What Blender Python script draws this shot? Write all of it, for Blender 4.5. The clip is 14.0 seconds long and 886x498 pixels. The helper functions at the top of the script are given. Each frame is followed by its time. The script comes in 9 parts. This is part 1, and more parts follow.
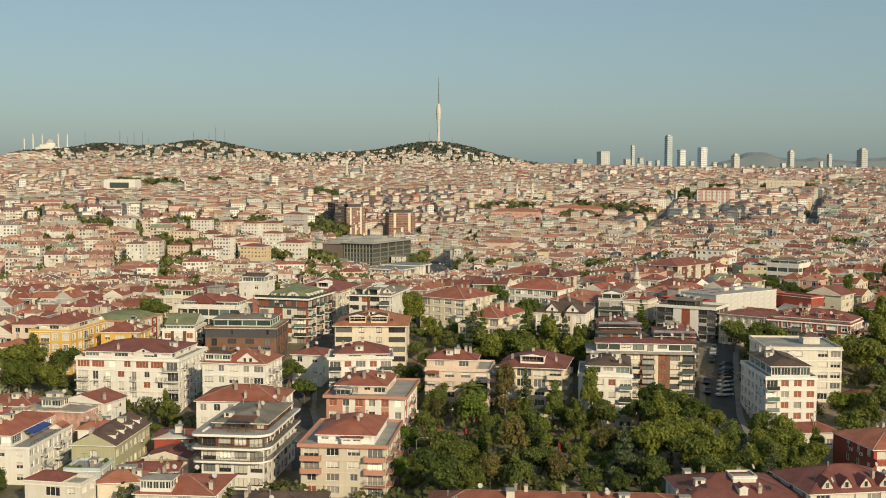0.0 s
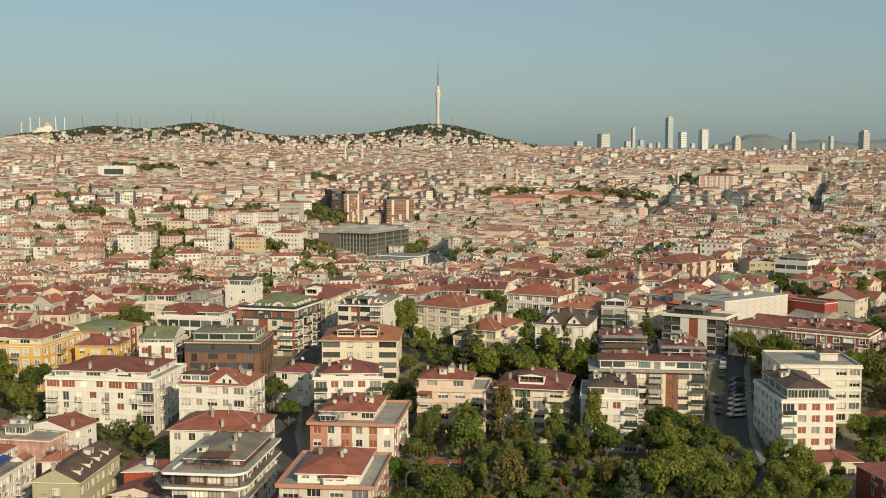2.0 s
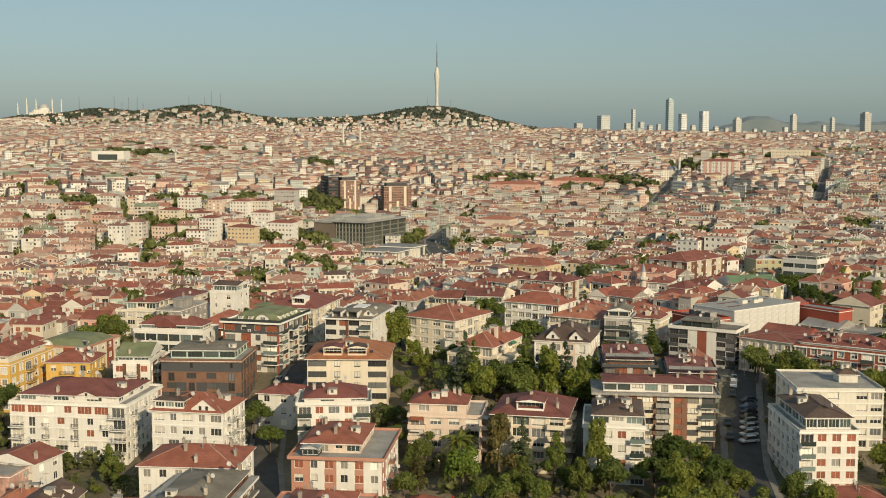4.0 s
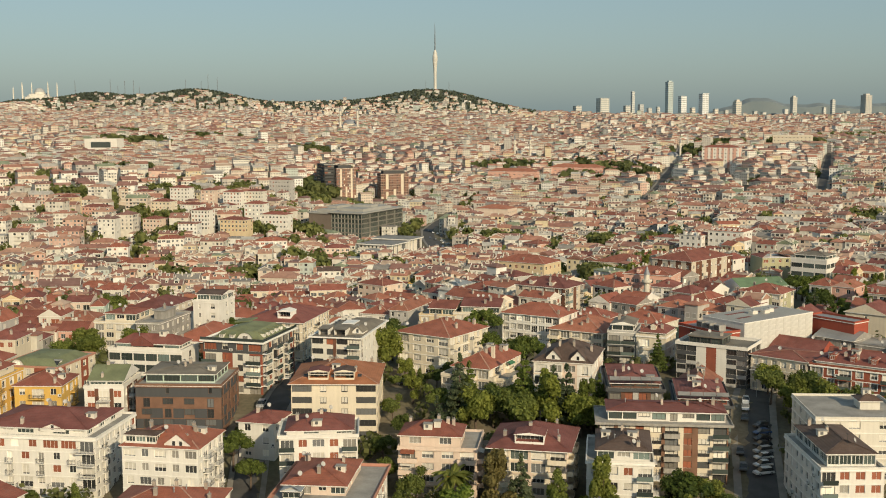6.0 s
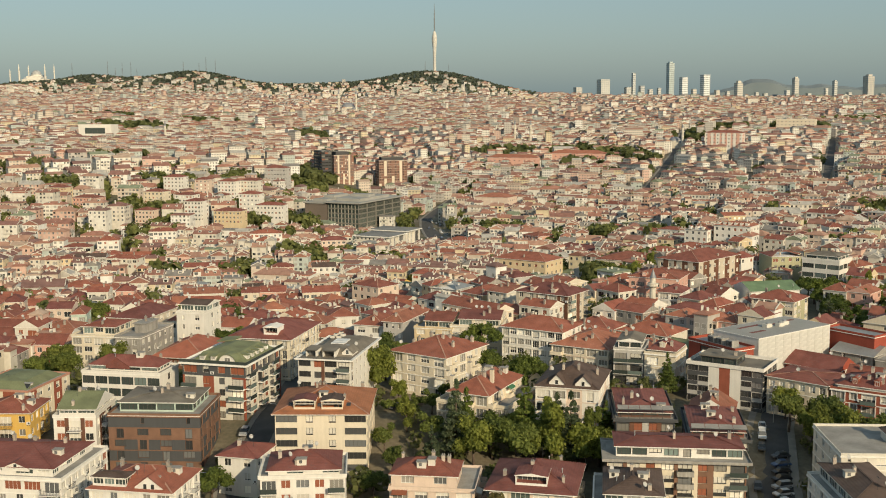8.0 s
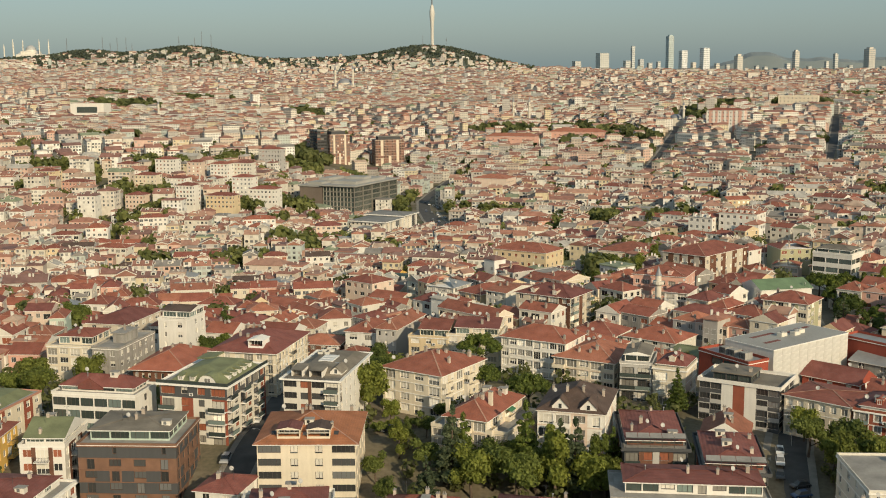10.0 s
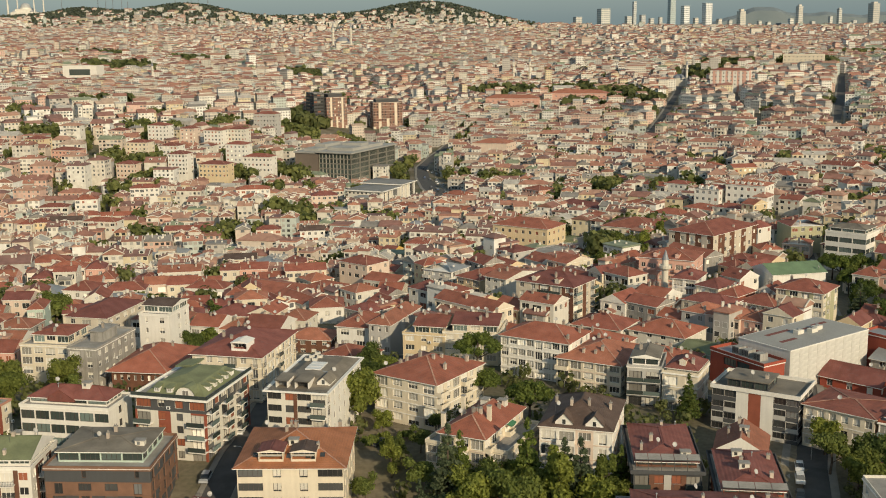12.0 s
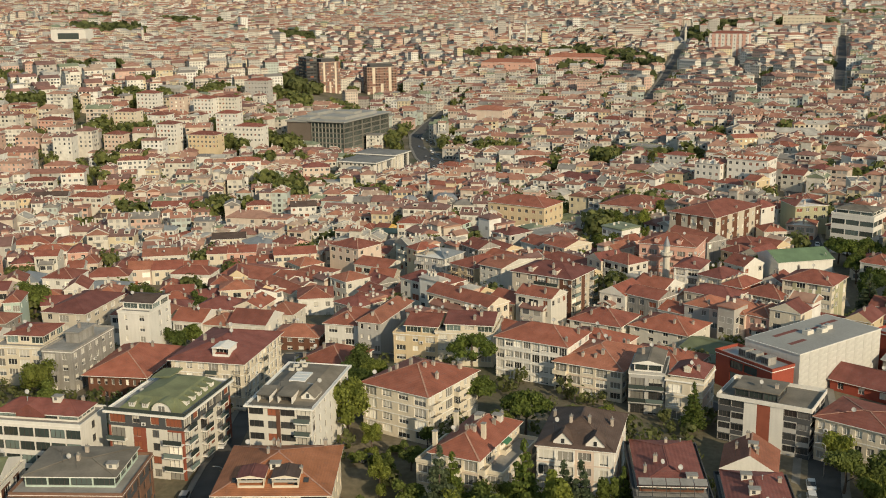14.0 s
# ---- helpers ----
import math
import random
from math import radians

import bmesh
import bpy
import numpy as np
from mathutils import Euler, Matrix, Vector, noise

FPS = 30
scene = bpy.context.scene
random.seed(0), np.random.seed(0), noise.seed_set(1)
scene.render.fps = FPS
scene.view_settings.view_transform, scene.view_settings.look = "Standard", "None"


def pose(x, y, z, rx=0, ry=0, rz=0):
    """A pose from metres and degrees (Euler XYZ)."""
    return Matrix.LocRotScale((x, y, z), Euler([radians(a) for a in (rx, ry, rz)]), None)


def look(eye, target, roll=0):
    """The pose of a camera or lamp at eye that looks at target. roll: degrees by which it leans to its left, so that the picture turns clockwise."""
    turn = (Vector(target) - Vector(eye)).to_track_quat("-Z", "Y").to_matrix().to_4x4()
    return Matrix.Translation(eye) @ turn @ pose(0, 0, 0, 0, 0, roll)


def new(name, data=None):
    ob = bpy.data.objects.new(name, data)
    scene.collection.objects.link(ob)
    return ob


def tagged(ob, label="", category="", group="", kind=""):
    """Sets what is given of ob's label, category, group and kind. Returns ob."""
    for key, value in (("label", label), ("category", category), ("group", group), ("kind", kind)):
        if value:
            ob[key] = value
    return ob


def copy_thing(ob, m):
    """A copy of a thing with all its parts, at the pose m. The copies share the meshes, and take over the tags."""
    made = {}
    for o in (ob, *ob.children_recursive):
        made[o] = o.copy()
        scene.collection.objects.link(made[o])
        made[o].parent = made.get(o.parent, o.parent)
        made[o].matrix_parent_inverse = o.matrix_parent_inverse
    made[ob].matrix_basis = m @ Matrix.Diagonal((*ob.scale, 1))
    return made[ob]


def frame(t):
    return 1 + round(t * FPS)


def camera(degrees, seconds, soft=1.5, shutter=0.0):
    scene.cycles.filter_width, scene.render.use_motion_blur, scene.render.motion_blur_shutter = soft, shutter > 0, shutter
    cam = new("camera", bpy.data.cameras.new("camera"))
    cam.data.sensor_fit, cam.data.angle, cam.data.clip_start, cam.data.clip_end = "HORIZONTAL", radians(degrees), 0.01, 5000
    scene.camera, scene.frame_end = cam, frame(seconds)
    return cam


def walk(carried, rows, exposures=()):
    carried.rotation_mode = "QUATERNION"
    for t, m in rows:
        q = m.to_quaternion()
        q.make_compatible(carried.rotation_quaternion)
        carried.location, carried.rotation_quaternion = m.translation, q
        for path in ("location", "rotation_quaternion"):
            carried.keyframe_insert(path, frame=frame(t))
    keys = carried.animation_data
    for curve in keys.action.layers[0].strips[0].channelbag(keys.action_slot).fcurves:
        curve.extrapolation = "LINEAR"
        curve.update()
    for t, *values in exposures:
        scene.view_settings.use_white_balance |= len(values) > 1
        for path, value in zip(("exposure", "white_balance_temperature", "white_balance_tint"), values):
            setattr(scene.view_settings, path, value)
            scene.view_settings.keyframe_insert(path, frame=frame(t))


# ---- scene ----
cam = camera(42.8, 14.0, soft=1.0)
PATH = [
    (0, (0.711, 3.393, 63.645), (0.563, 5.383, 63.509), 0.1),
    (0.5, (0.77, 7.967, 65.202), (0.622, 9.956, 65.057), 0.1),
    (1, (0.847, 12.924, 66.643), (0.7, 14.913, 66.491), 0.1),
    (1.5, (0.901, 17.65, 68.17), (0.754, 19.638, 68.009), 0.1),
    (2, (1.005, 22.666, 69.774), (0.857, 24.653, 69.605), 0.0),
    (2.5, (0.989, 27.511, 71.259), (0.842, 29.498, 71.082), 0.0),
    (3, (1.093, 32.562, 72.894), (0.946, 34.548, 72.708), -0.0),
    (5.5, (1.167, 56.039, 80.57), (1.022, 58.021, 80.343), -0.1),
    (6, (1.207, 61.035, 82.177), (1.062, 63.016, 81.942), -0.2),
    (6.5, (1.211, 65.699, 83.662), (1.065, 67.679, 83.419), -0.2),
    (7, (1.157, 70.819, 85.291), (1.012, 72.798, 85.039), -0.2),
    (7.5, (1.049, 75.596, 86.726), (0.904, 77.573, 86.466), -0.3),
    (8, (0.922, 80.726, 88.271), (0.777, 82.702, 88.002), -0.3),
    (10.5, (0.358, 104.972, 95.946), (0.216, 106.939, 95.613), -0.5),
    (11, (0.369, 109.847, 97.608), (0.227, 111.81, 97.256), -0.5),
    (11.5, (0.327, 114.497, 99.037), (0.185, 116.458, 98.666), -0.6),
    (12, (0.298, 119.676, 100.7), (0.155, 121.632, 100.308), -0.7),
    (12.5, (0.231, 124.315, 102.422), (0.087, 126.27, 102.025), -0.7),
    (13, (0.277, 128.552, 103.925), (0.137, 130.503, 103.508), -0.7),
    (13.5, (0.27, 131.933, 105.308), (0.132, 133.88, 104.87), -0.7),
    (14, (0.225, 135.51, 106.904), (0.089, 137.451, 106.441), -0.8),
]
walk(cam, [(t, look(eye, target, roll)) for t, eye, target, roll in PATH], [(0, 0.2, 7300, 8), (9, 0.2, 7300, 8), (14, 0.1, 7150, 8)])

# ---- sky and sun ----
SUN_AZ, SUN_EL = radians(147), radians(23.5)   # compass turn from +y, to the right and behind
world = bpy.data.worlds.new("sky")
scene.world = world
world.use_nodes = True
wn = world.node_tree
sky = wn.nodes.new("ShaderNodeTexSky")
sky.sky_type, sky.sun_disc = "NISHITA", False
sky.sun_elevation, sky.sun_rotation = SUN_EL, SUN_AZ
sky.altitude, sky.air_density, sky.dust_density, sky.ozone_density = 100, 1.0, 1.7, 3.3
tint = wn.nodes.new("ShaderNodeMix")
tint.data_type, tint.blend_type = "RGBA", "MULTIPLY"
tint.inputs[0].default_value, tint.inputs[7].default_value = 1.0, (0.95, 0.955, 0.955, 1)
wn.links.new(sky.outputs[0], tint.inputs[6])
haze = wn.nodes.new("ShaderNodeMix")      # an even summer haze over the whole sky
haze.data_type, haze.blend_type = "RGBA", "MIX"
haze.inputs[0].default_value, haze.inputs[7].default_value = 0.55, (1.70, 2.55, 3.05, 1)
wn.links.new(tint.outputs[2], haze.inputs[6])
wn.links.new(haze.outputs[2], wn.nodes["Background"].inputs[0])
wn.nodes["Background"].inputs[1].default_value = 0.116
sun = new("sun", bpy.data.lights.new("sun", "SUN"))
sun.data.energy, sun.data.angle, sun.data.color = 3.25, radians(0.6), (1.0, 0.87, 0.66)
sun.matrix_world = look((0, 0, 0), (-math.sin(SUN_AZ) * math.cos(SUN_EL), -math.cos(SUN_AZ) * math.cos(SUN_EL), -math.sin(SUN_EL)))

# ---- materials ----
MATS = {}


def nodes_of(name):
    m = bpy.data.materials.new(name)
    m.use_nodes = True
    nt = m.node_tree
    return m, nt, nt.nodes["Principled BSDF"]


def noise_tex(nt, coord, scale, detail=3.0, stretch=None):
    n = nt.nodes.new("ShaderNodeTexNoise")
    n.inputs["Scale"].default_value, n.inputs["Detail"].default_value = scale, detail
    if stretch:
        mp = nt.nodes.new("ShaderNodeMapping")
        mp.inputs["Scale"].default_value = stretch
        nt.links.new(coord, mp.inputs[0])
        coord = mp.outputs[0]
    nt.links.new(coord, n.inputs["Vector"])
    return n.outputs["Fac"]


def ramp(nt, fac, stops, mode="LINEAR"):
    r = nt.nodes.new("ShaderNodeValToRGB")
    r.color_ramp.interpolation = mode
    while len(r.color_ramp.elements) < len(stops):
        r.color_ramp.elements.new(0.5)
    for e, (p, c) in zip(r.color_ramp.elements, stops):
        e.position, e.color = p, (*c, 1)
    nt.links.new(fac, r.inputs[0])
    return r.outputs[0]


def mix(nt, kind, fac, a, b):
    m = nt.nodes.new("ShaderNodeMix")
    m.data_type, m.blend_type = "RGBA", kind
    for value, socket in ((fac, m.inputs[0]), (a, m.inputs[6]), (b, m.inputs[7])):
        if isinstance(value, bpy.types.NodeSocket):
            nt.links.new(value, socket)
        elif isinstance(value, tuple):
            socket.default_value = (*value, 1)
        else:
            socket.default_value = value
    return m.outputs[2]


def where(nt, kind="Object"):
    return nt.nodes.new("ShaderNodeTexCoord").outputs[kind]


def bump(nt, bsdf, fac, strength, distance):
    b = nt.nodes.new("ShaderNodeBump")
    b.inputs["Strength"].default_value, b.inputs["Distance"].default_value = strength, distance
    nt.links.new(fac, b.inputs["Height"])
    nt.links.new(b.outputs[0], bsdf.inputs["Normal"])


def surface(name, rgb, rough=0.85, vary=0.18, big=0.25, small=4.0, streak=0.0, metal=0.0, relief=0.02, per_object=0.0, coarse=0.45):
    """A worn surface: broad stains, fine grain and, for walls, rain streaks."""
    key = (name, rgb, rough, vary, streak, per_object)
    if key in MATS:
        return MATS[key]
    m, nt, bsdf = nodes_of(name)
    co = where(nt)
    dark = tuple(c * (1 - vary) for c in rgb)
    lite = tuple(min(1.0, c * (1 + vary * 0.6)) for c in rgb)
    col = ramp(nt, noise_tex(nt, co, big, 4), ((0.3, dark), (0.7, lite)))
    grain = noise_tex(nt, co, small, 5)
    col = mix(nt, "MULTIPLY", coarse, col, ramp(nt, grain, ((0.25, (0.7, 0.69, 0.67)), (0.7, (1.08, 1.08, 1.08)))))
    if streak:
        st = noise_tex(nt, co, 1.0, 4, (1.6, 1.6, 0.12))
        col = mix(nt, "MULTIPLY", streak, col, ramp(nt, st, ((0.35, (0.55, 0.52, 0.48)), (0.6, (1, 1, 1)))))
    if per_object:
        oi = nt.nodes.new("ShaderNodeObjectInfo")
        col = mix(nt, "MULTIPLY", 1.0, col, ramp(nt, oi.outputs["Random"], ((0, (1 - per_object,) * 3), (1, (1 + per_object * 0.5,) * 3))))
    nt.links.new(col, bsdf.inputs["Base Color"])
    bsdf.inputs["Roughness"].default_value, bsdf.inputs["Metallic"].default_value = rough, metal
    if relief:
        bump(nt, bsdf, grain, 0.4, relief)
    MATS[key] = m
    return m


def plaster(rgb):
    return surface("plaster", rgb, 0.9, 0.07, 0.22, 3.0, streak=0.13, coarse=0.2)


def tiles(rgb):
    """Clay roof tiles: courses, patched and weathered areas."""
    key = ("tiles", rgb)
    if key in MATS:
        return MATS[key]
    m, nt, bsdf = nodes_of("roof_tiles")
    co = where(nt)
    patch = noise_tex(nt, co, 0.34, 6)
    col = ramp(nt, patch, ((0.32, tuple(c * 0.78 for c in rgb)), (0.5, rgb), (0.68, tuple(min(1, c * 1.1 + 0.015) for c in rgb))))
    worn = noise_tex(nt, co, 1.3, 4)
    col = mix(nt, "MIX", ramp(nt, worn, ((0.57, (0, 0, 0)), (0.66, (0.42, 0.42, 0.42)))), col, tuple(0.55 * c + 0.07 for c in rgb))
    speck = noise_tex(nt, co, 5.0, 3)
    col = mix(nt, "MULTIPLY", 0.55, col, ramp(nt, speck, ((0.3, (0.62, 0.6, 0.6)), (0.65, (1.1, 1.08, 1.05)))))
    w = nt.nodes.new("ShaderNodeTexWave")
    w.wave_type, w.bands_direction = "BANDS", "Z"
    w.inputs["Scale"].default_value, w.inputs["Distortion"].default_value = 1.9, 0.6
    nt.links.new(co, w.inputs["Vector"])
    col = mix(nt, "MULTIPLY", 0.2, col, ramp(nt, w.outputs["Fac"], ((0.0, (0.6, 0.58, 0.58)), (0.5, (1, 1, 1)))))
    oi = nt.nodes.new("ShaderNodeObjectInfo")
    col = mix(nt, "MULTIPLY", 1.0, col, ramp(nt, oi.outputs["Random"], ((0, (0.78, 0.78, 0.8)), (1, (1.12, 1.08, 1.05)))))
    nt.links.new(col, bsdf.inputs["Base Color"])
    bsdf.inputs["Roughness"].default_value = 0.82
    bump(nt, bsdf, w.outputs["Fac"], 0.5, 0.05)
    MATS[key] = m
    return m


def glass(rgb=(0.04, 0.046, 0.05), rough=0.08):
    key = ("glass", rgb)
    if key not in MATS:
        m, nt, bsdf = nodes_of("window_glass")
        oi = nt.nodes.new("ShaderNodeObjectInfo")
        col = ramp(nt, oi.outputs["Random"], ((0.0, tuple(c * 0.5 for c in rgb)), (0.6, rgb), (1.0, tuple(c * 3.2 for c in rgb))))
        nt.links.new(col, bsdf.inputs["Base Color"])
        bsdf.inputs["Roughness"].default_value = rough
        bsdf.inputs["Specular IOR Level"].default_value = 0.6
        MATS[key] = m
    return MATS[key]


WHITE = plaster((0.77, 0.735, 0.67))
CREAM = plaster((0.72, 0.635, 0.50))
BEIGE = plaster((0.60, 0.53, 0.43))
PALE = plaster((0.68, 0.64, 0.56))
CORAL = plaster((0.50, 0.25, 0.18))
GREYW = plaster((0.48, 0.46, 0.43))
DARKG = plaster((0.075, 0.077, 0.08))
PINK = plaster((0.68, 0.40, 0.32))
ROSE = plaster((0.70, 0.56, 0.46))
YELLOW = plaster((0.70, 0.44, 0.12))
OCHRE = plaster((0.68, 0.54, 0.35))
OLIVE = plaster((0.44, 0.42, 0.27))
MINT = plaster((0.50, 0.60, 0.52))
BRICK = surface("brick_cladding", (0.30, 0.085, 0.05), 0.85, 0.2, 0.4, 6.0)
BROWNB = surface("brown_brick", (0.215, 0.115, 0.075), 0.85, 0.2, 0.4, 6.0)
REDW = surface("red_render", (0.36, 0.075, 0.045), 0.85, 0.12, 0.2, 3.0, streak=0.15)
TIMBER = surface("timber_boards", (0.17, 0.075, 0.045), 0.75, 0.25, 0.6, 5.0, streak=0.2)
PINKST = surface("stained_pink_plaster", (0.60, 0.36, 0.29), 0.92, 0.42, 0.55, 3.0, streak=0.45)
CONC = surface("concrete", (0.36, 0.34, 0.31), 0.92, 0.22, 0.25, 3.0, streak=0.4)
SLABM = surface("roof_screed", (0.34, 0.32, 0.29), 0.95, 0.28, 0.22, 2.5)
FELT = surface("roof_felt", (0.225, 0.195, 0.155), 0.9, 0.3, 0.25, 2.5)
GREENR = surface("green_shingle_roof", (0.195, 0.215, 0.115), 0.8, 0.25, 0.3, 3.0)
HALLR = surface("grey_sheet_roof", (0.37, 0.36, 0.33), 0.75, 0.12, 0.12, 2.0)
SLATEG = surface("slate_grey_roof", (0.24, 0.235, 0.22), 0.7, 0.15, 0.15, 2.0)
METALR = surface("grey_metal_roof", (0.36, 0.37, 0.37), 0.5, 0.15, 0.2, 2.0, metal=0.3)
FRAMEW = surface("white_frame", (0.78, 0.77, 0.74), 0.5, 0.05, 1.0, 8.0, relief=0)
FRAMED = surface("dark_frame", (0.07, 0.055, 0.05), 0.5, 0.1, 1.0, 8.0, relief=0)
SHUT = surface("shutter_brown", (0.33, 0.105, 0.055), 0.6, 0.1, 1.0, 8.0, relief=0, per_object=0.2)
BLIND = surface("blind_white", (0.70, 0.66, 0.58), 0.7, 0.08, 1.0, 8.0, relief=0, per_object=0.25)
RAIL = surface("rail_metal", (0.10, 0.10, 0.10), 0.5, 0.1, 1.0, 8.0, metal=0.5, relief=0)
TRIM = plaster((0.84, 0.81, 0.75))
AWN = surface("awning_green", (0.06, 0.20, 0.10), 0.8, 0.1, 1.0, 8.0, relief=0)
RED1, RED2, RED3 = tiles((0.36, 0.122, 0.076)), tiles((0.30, 0.098, 0.066)), tiles((0.41, 0.16, 0.098))
RIDGE = surface("ridge_mortar", (0.46, 0.26, 0.19), 0.9, 0.3, 1.2, 6.0)
MAROON, BROWNT, ORANGE = tiles((0.245, 0.083, 0.066)), tiles((0.125, 0.082, 0.063)), tiles((0.47, 0.185, 0.085))
DGLASS, CGLASS, TGLASS = glass((0.06, 0.062, 0.062)), glass((0.36, 0.34, 0.30), 0.25), glass((0.07, 0.09, 0.083), 0.1)
UCOL = (-0.4, -0.25, -0.12, 0.0, 0.2, 0.4)
YROW = (0, 250, 285, 313, 340, 400, 430, 540, 680, 820, 1000, 1200, 1500, 2000, 2600, 3400, 4600)
RISE = ((0, 0, 0, 0, 1, 1), (0, 0, 0, 0, 0, 0), (2, 2, 2, 2, 2, 2), (6, 7, 7.5, 7.5, 6.5, 6), (9, 12, 13.5, 13.5, 11, 10), (8, 9, 13.5, 13.5, 12, 11), (7, 7.5, 9, 9.5, 9, 8), (-2, -4, -2, 0, 5, 6),
        (-21, -22, -21, -10, 1, 3), (-18, -22, -25, -22, -5, 3), (0, -9, -27, -26, -3, 9), (14, 4, -27, -22, 3, 12),
        (27, 14, -15, 0, 15, 18), (50, 38, 22, 28, 36, 38), (54, 48, 40, 38, 34, 34), (66, 64, 60, 56, 47, 45),
        (100, 98, 92, 84, 72, 70))
HILLS = ((-0.292, 4400, 84, 0.060, 520), (-0.385, 4350, 62, 0.040, 460), (-0.080, 4450, 86, 0.062, 520), (-0.18, 4400, 30, 0.05, 480), (-0.45, 4560, 40, 0.04, 500))


def ease(values, v):
    """Index and smooth fraction of v on a rising scale."""
    if v <= values[0]:
        return 0, 0.0
    for i in range(len(values) - 1):
        if v < values[i + 1]:
            f = (v - values[i]) / (values[i + 1] - values[i])
            return i, f
    return len(values) - 2, 1.0


def terrain(x, y):
    """Height of the ground."""
    u = x / max(y, 200.0)
    i, f = ease(UCOL, u)
    j, g = ease(YROW, y)
    f = f * f * (3 - 2 * f)
    g = 0.5 * g + 0.5 * g * g * (3 - 2 * g)
    z = (RISE[j][i] * (1 - f) + RISE[j][i + 1] * f) * (1 - g) + (RISE[j + 1][i] * (1 - f) + RISE[j + 1][i + 1] * f) * g
    for u0, y0, amp, su, sy in HILLS:
        if y > 2500:
            z += amp * math.exp(-((u - u0) / su) ** 2 - ((y - y0) / sy) ** 2)
    return z


# ---- mesh building ----
class Mesh:
    """Collects faces, with a material slot for each."""

    def __init__(self):
        self.v, self.f, self.m = [], [], []

    def face(self, pts, m=0):
        n = len(self.v)
        self.v.extend(tuple(p) for p in pts)
        self.f.append(tuple(range(n, n + len(pts))))
        self.m.append(m)

    def box(self, x0, y0, z0, x1, y1, z1, m=0):
        n = len(self.v)
        self.v.extend([(x0, y0, z0), (x1, y0, z0), (x1, y1, z0), (x0, y1, z0), (x0, y0, z1), (x1, y0, z1), (x1, y1, z1), (x0, y1, z1)])
        for q in ((0, 3, 2, 1), (4, 5, 6, 7), (0, 1, 5, 4), (1, 2, 6, 5), (2, 3, 7, 6), (3, 0, 4, 7)):
            self.f.append(tuple(n + k for k in q))
            self.m.append(m)

    def tube(self, a, b, ra, rb, sides=8, m=0):
        a, b = Vector(a), Vector(b)
        q = (b - a).to_track_quat("Z", "Y")
        n = len(self.v)
        for base, r in ((a, ra), (b, rb)):
            for k in range(sides):
                t = 2 * math.pi * k / sides
                self.v.append(tuple(base + q @ Vector((r * math.cos(t), r * math.sin(t), 0))))
        for k in range(sides):
            j = (k + 1) % sides
            self.f.append((n + k, n + j, n + sides + j, n + sides + k))
            self.m.append(m)
        self.f.append(tuple(n + k for k in reversed(range(sides))))
        self.f.append(tuple(n + sides + k for k in range(sides)))
        self.m.extend((m, m))

    def weld(self):
        """Joins corners that lie on one another."""
        index, to = {}, []
        for p in self.v:
            to.append(index.setdefault((round(p[0], 3), round(p[1], 3), round(p[2], 3)), len(index)))
        self.v = list(index)
        keep = [(f, m) for f, m in zip((tuple(to[i] for i in f) for f in self.f), self.m) if len(set(f)) == len(f)]
        self.f, self.m = [f for f, _ in keep], [m for _, m in keep]
        return self

    def data(self, name, mats, smooth=False):
        me = bpy.data.meshes.new(name)
        me.from_pydata(self.v, [], self.f)
        for mt in mats:
            me.materials.append(mt)
        me.polygons.foreach_set("material_index", self.m)
        if smooth:
            me.polygons.foreach_set("use_smooth", [True] * len(self.f))
        me.update()
        return me


def part(name, data, parent, m=None, label=""):
    """One mesh object under a thing or under a part."""
    ob = new(name, data)
    ob.parent = parent
    if m is not None:
        ob.matrix_basis = m
    if label:
        tagged(ob, label)
    return ob


def thing(name, label, category, m, group="", kind=""):
    ob = new(name)
    ob.matrix_basis = m
    return tagged(ob, label, category, group, kind)


CACHE = {}


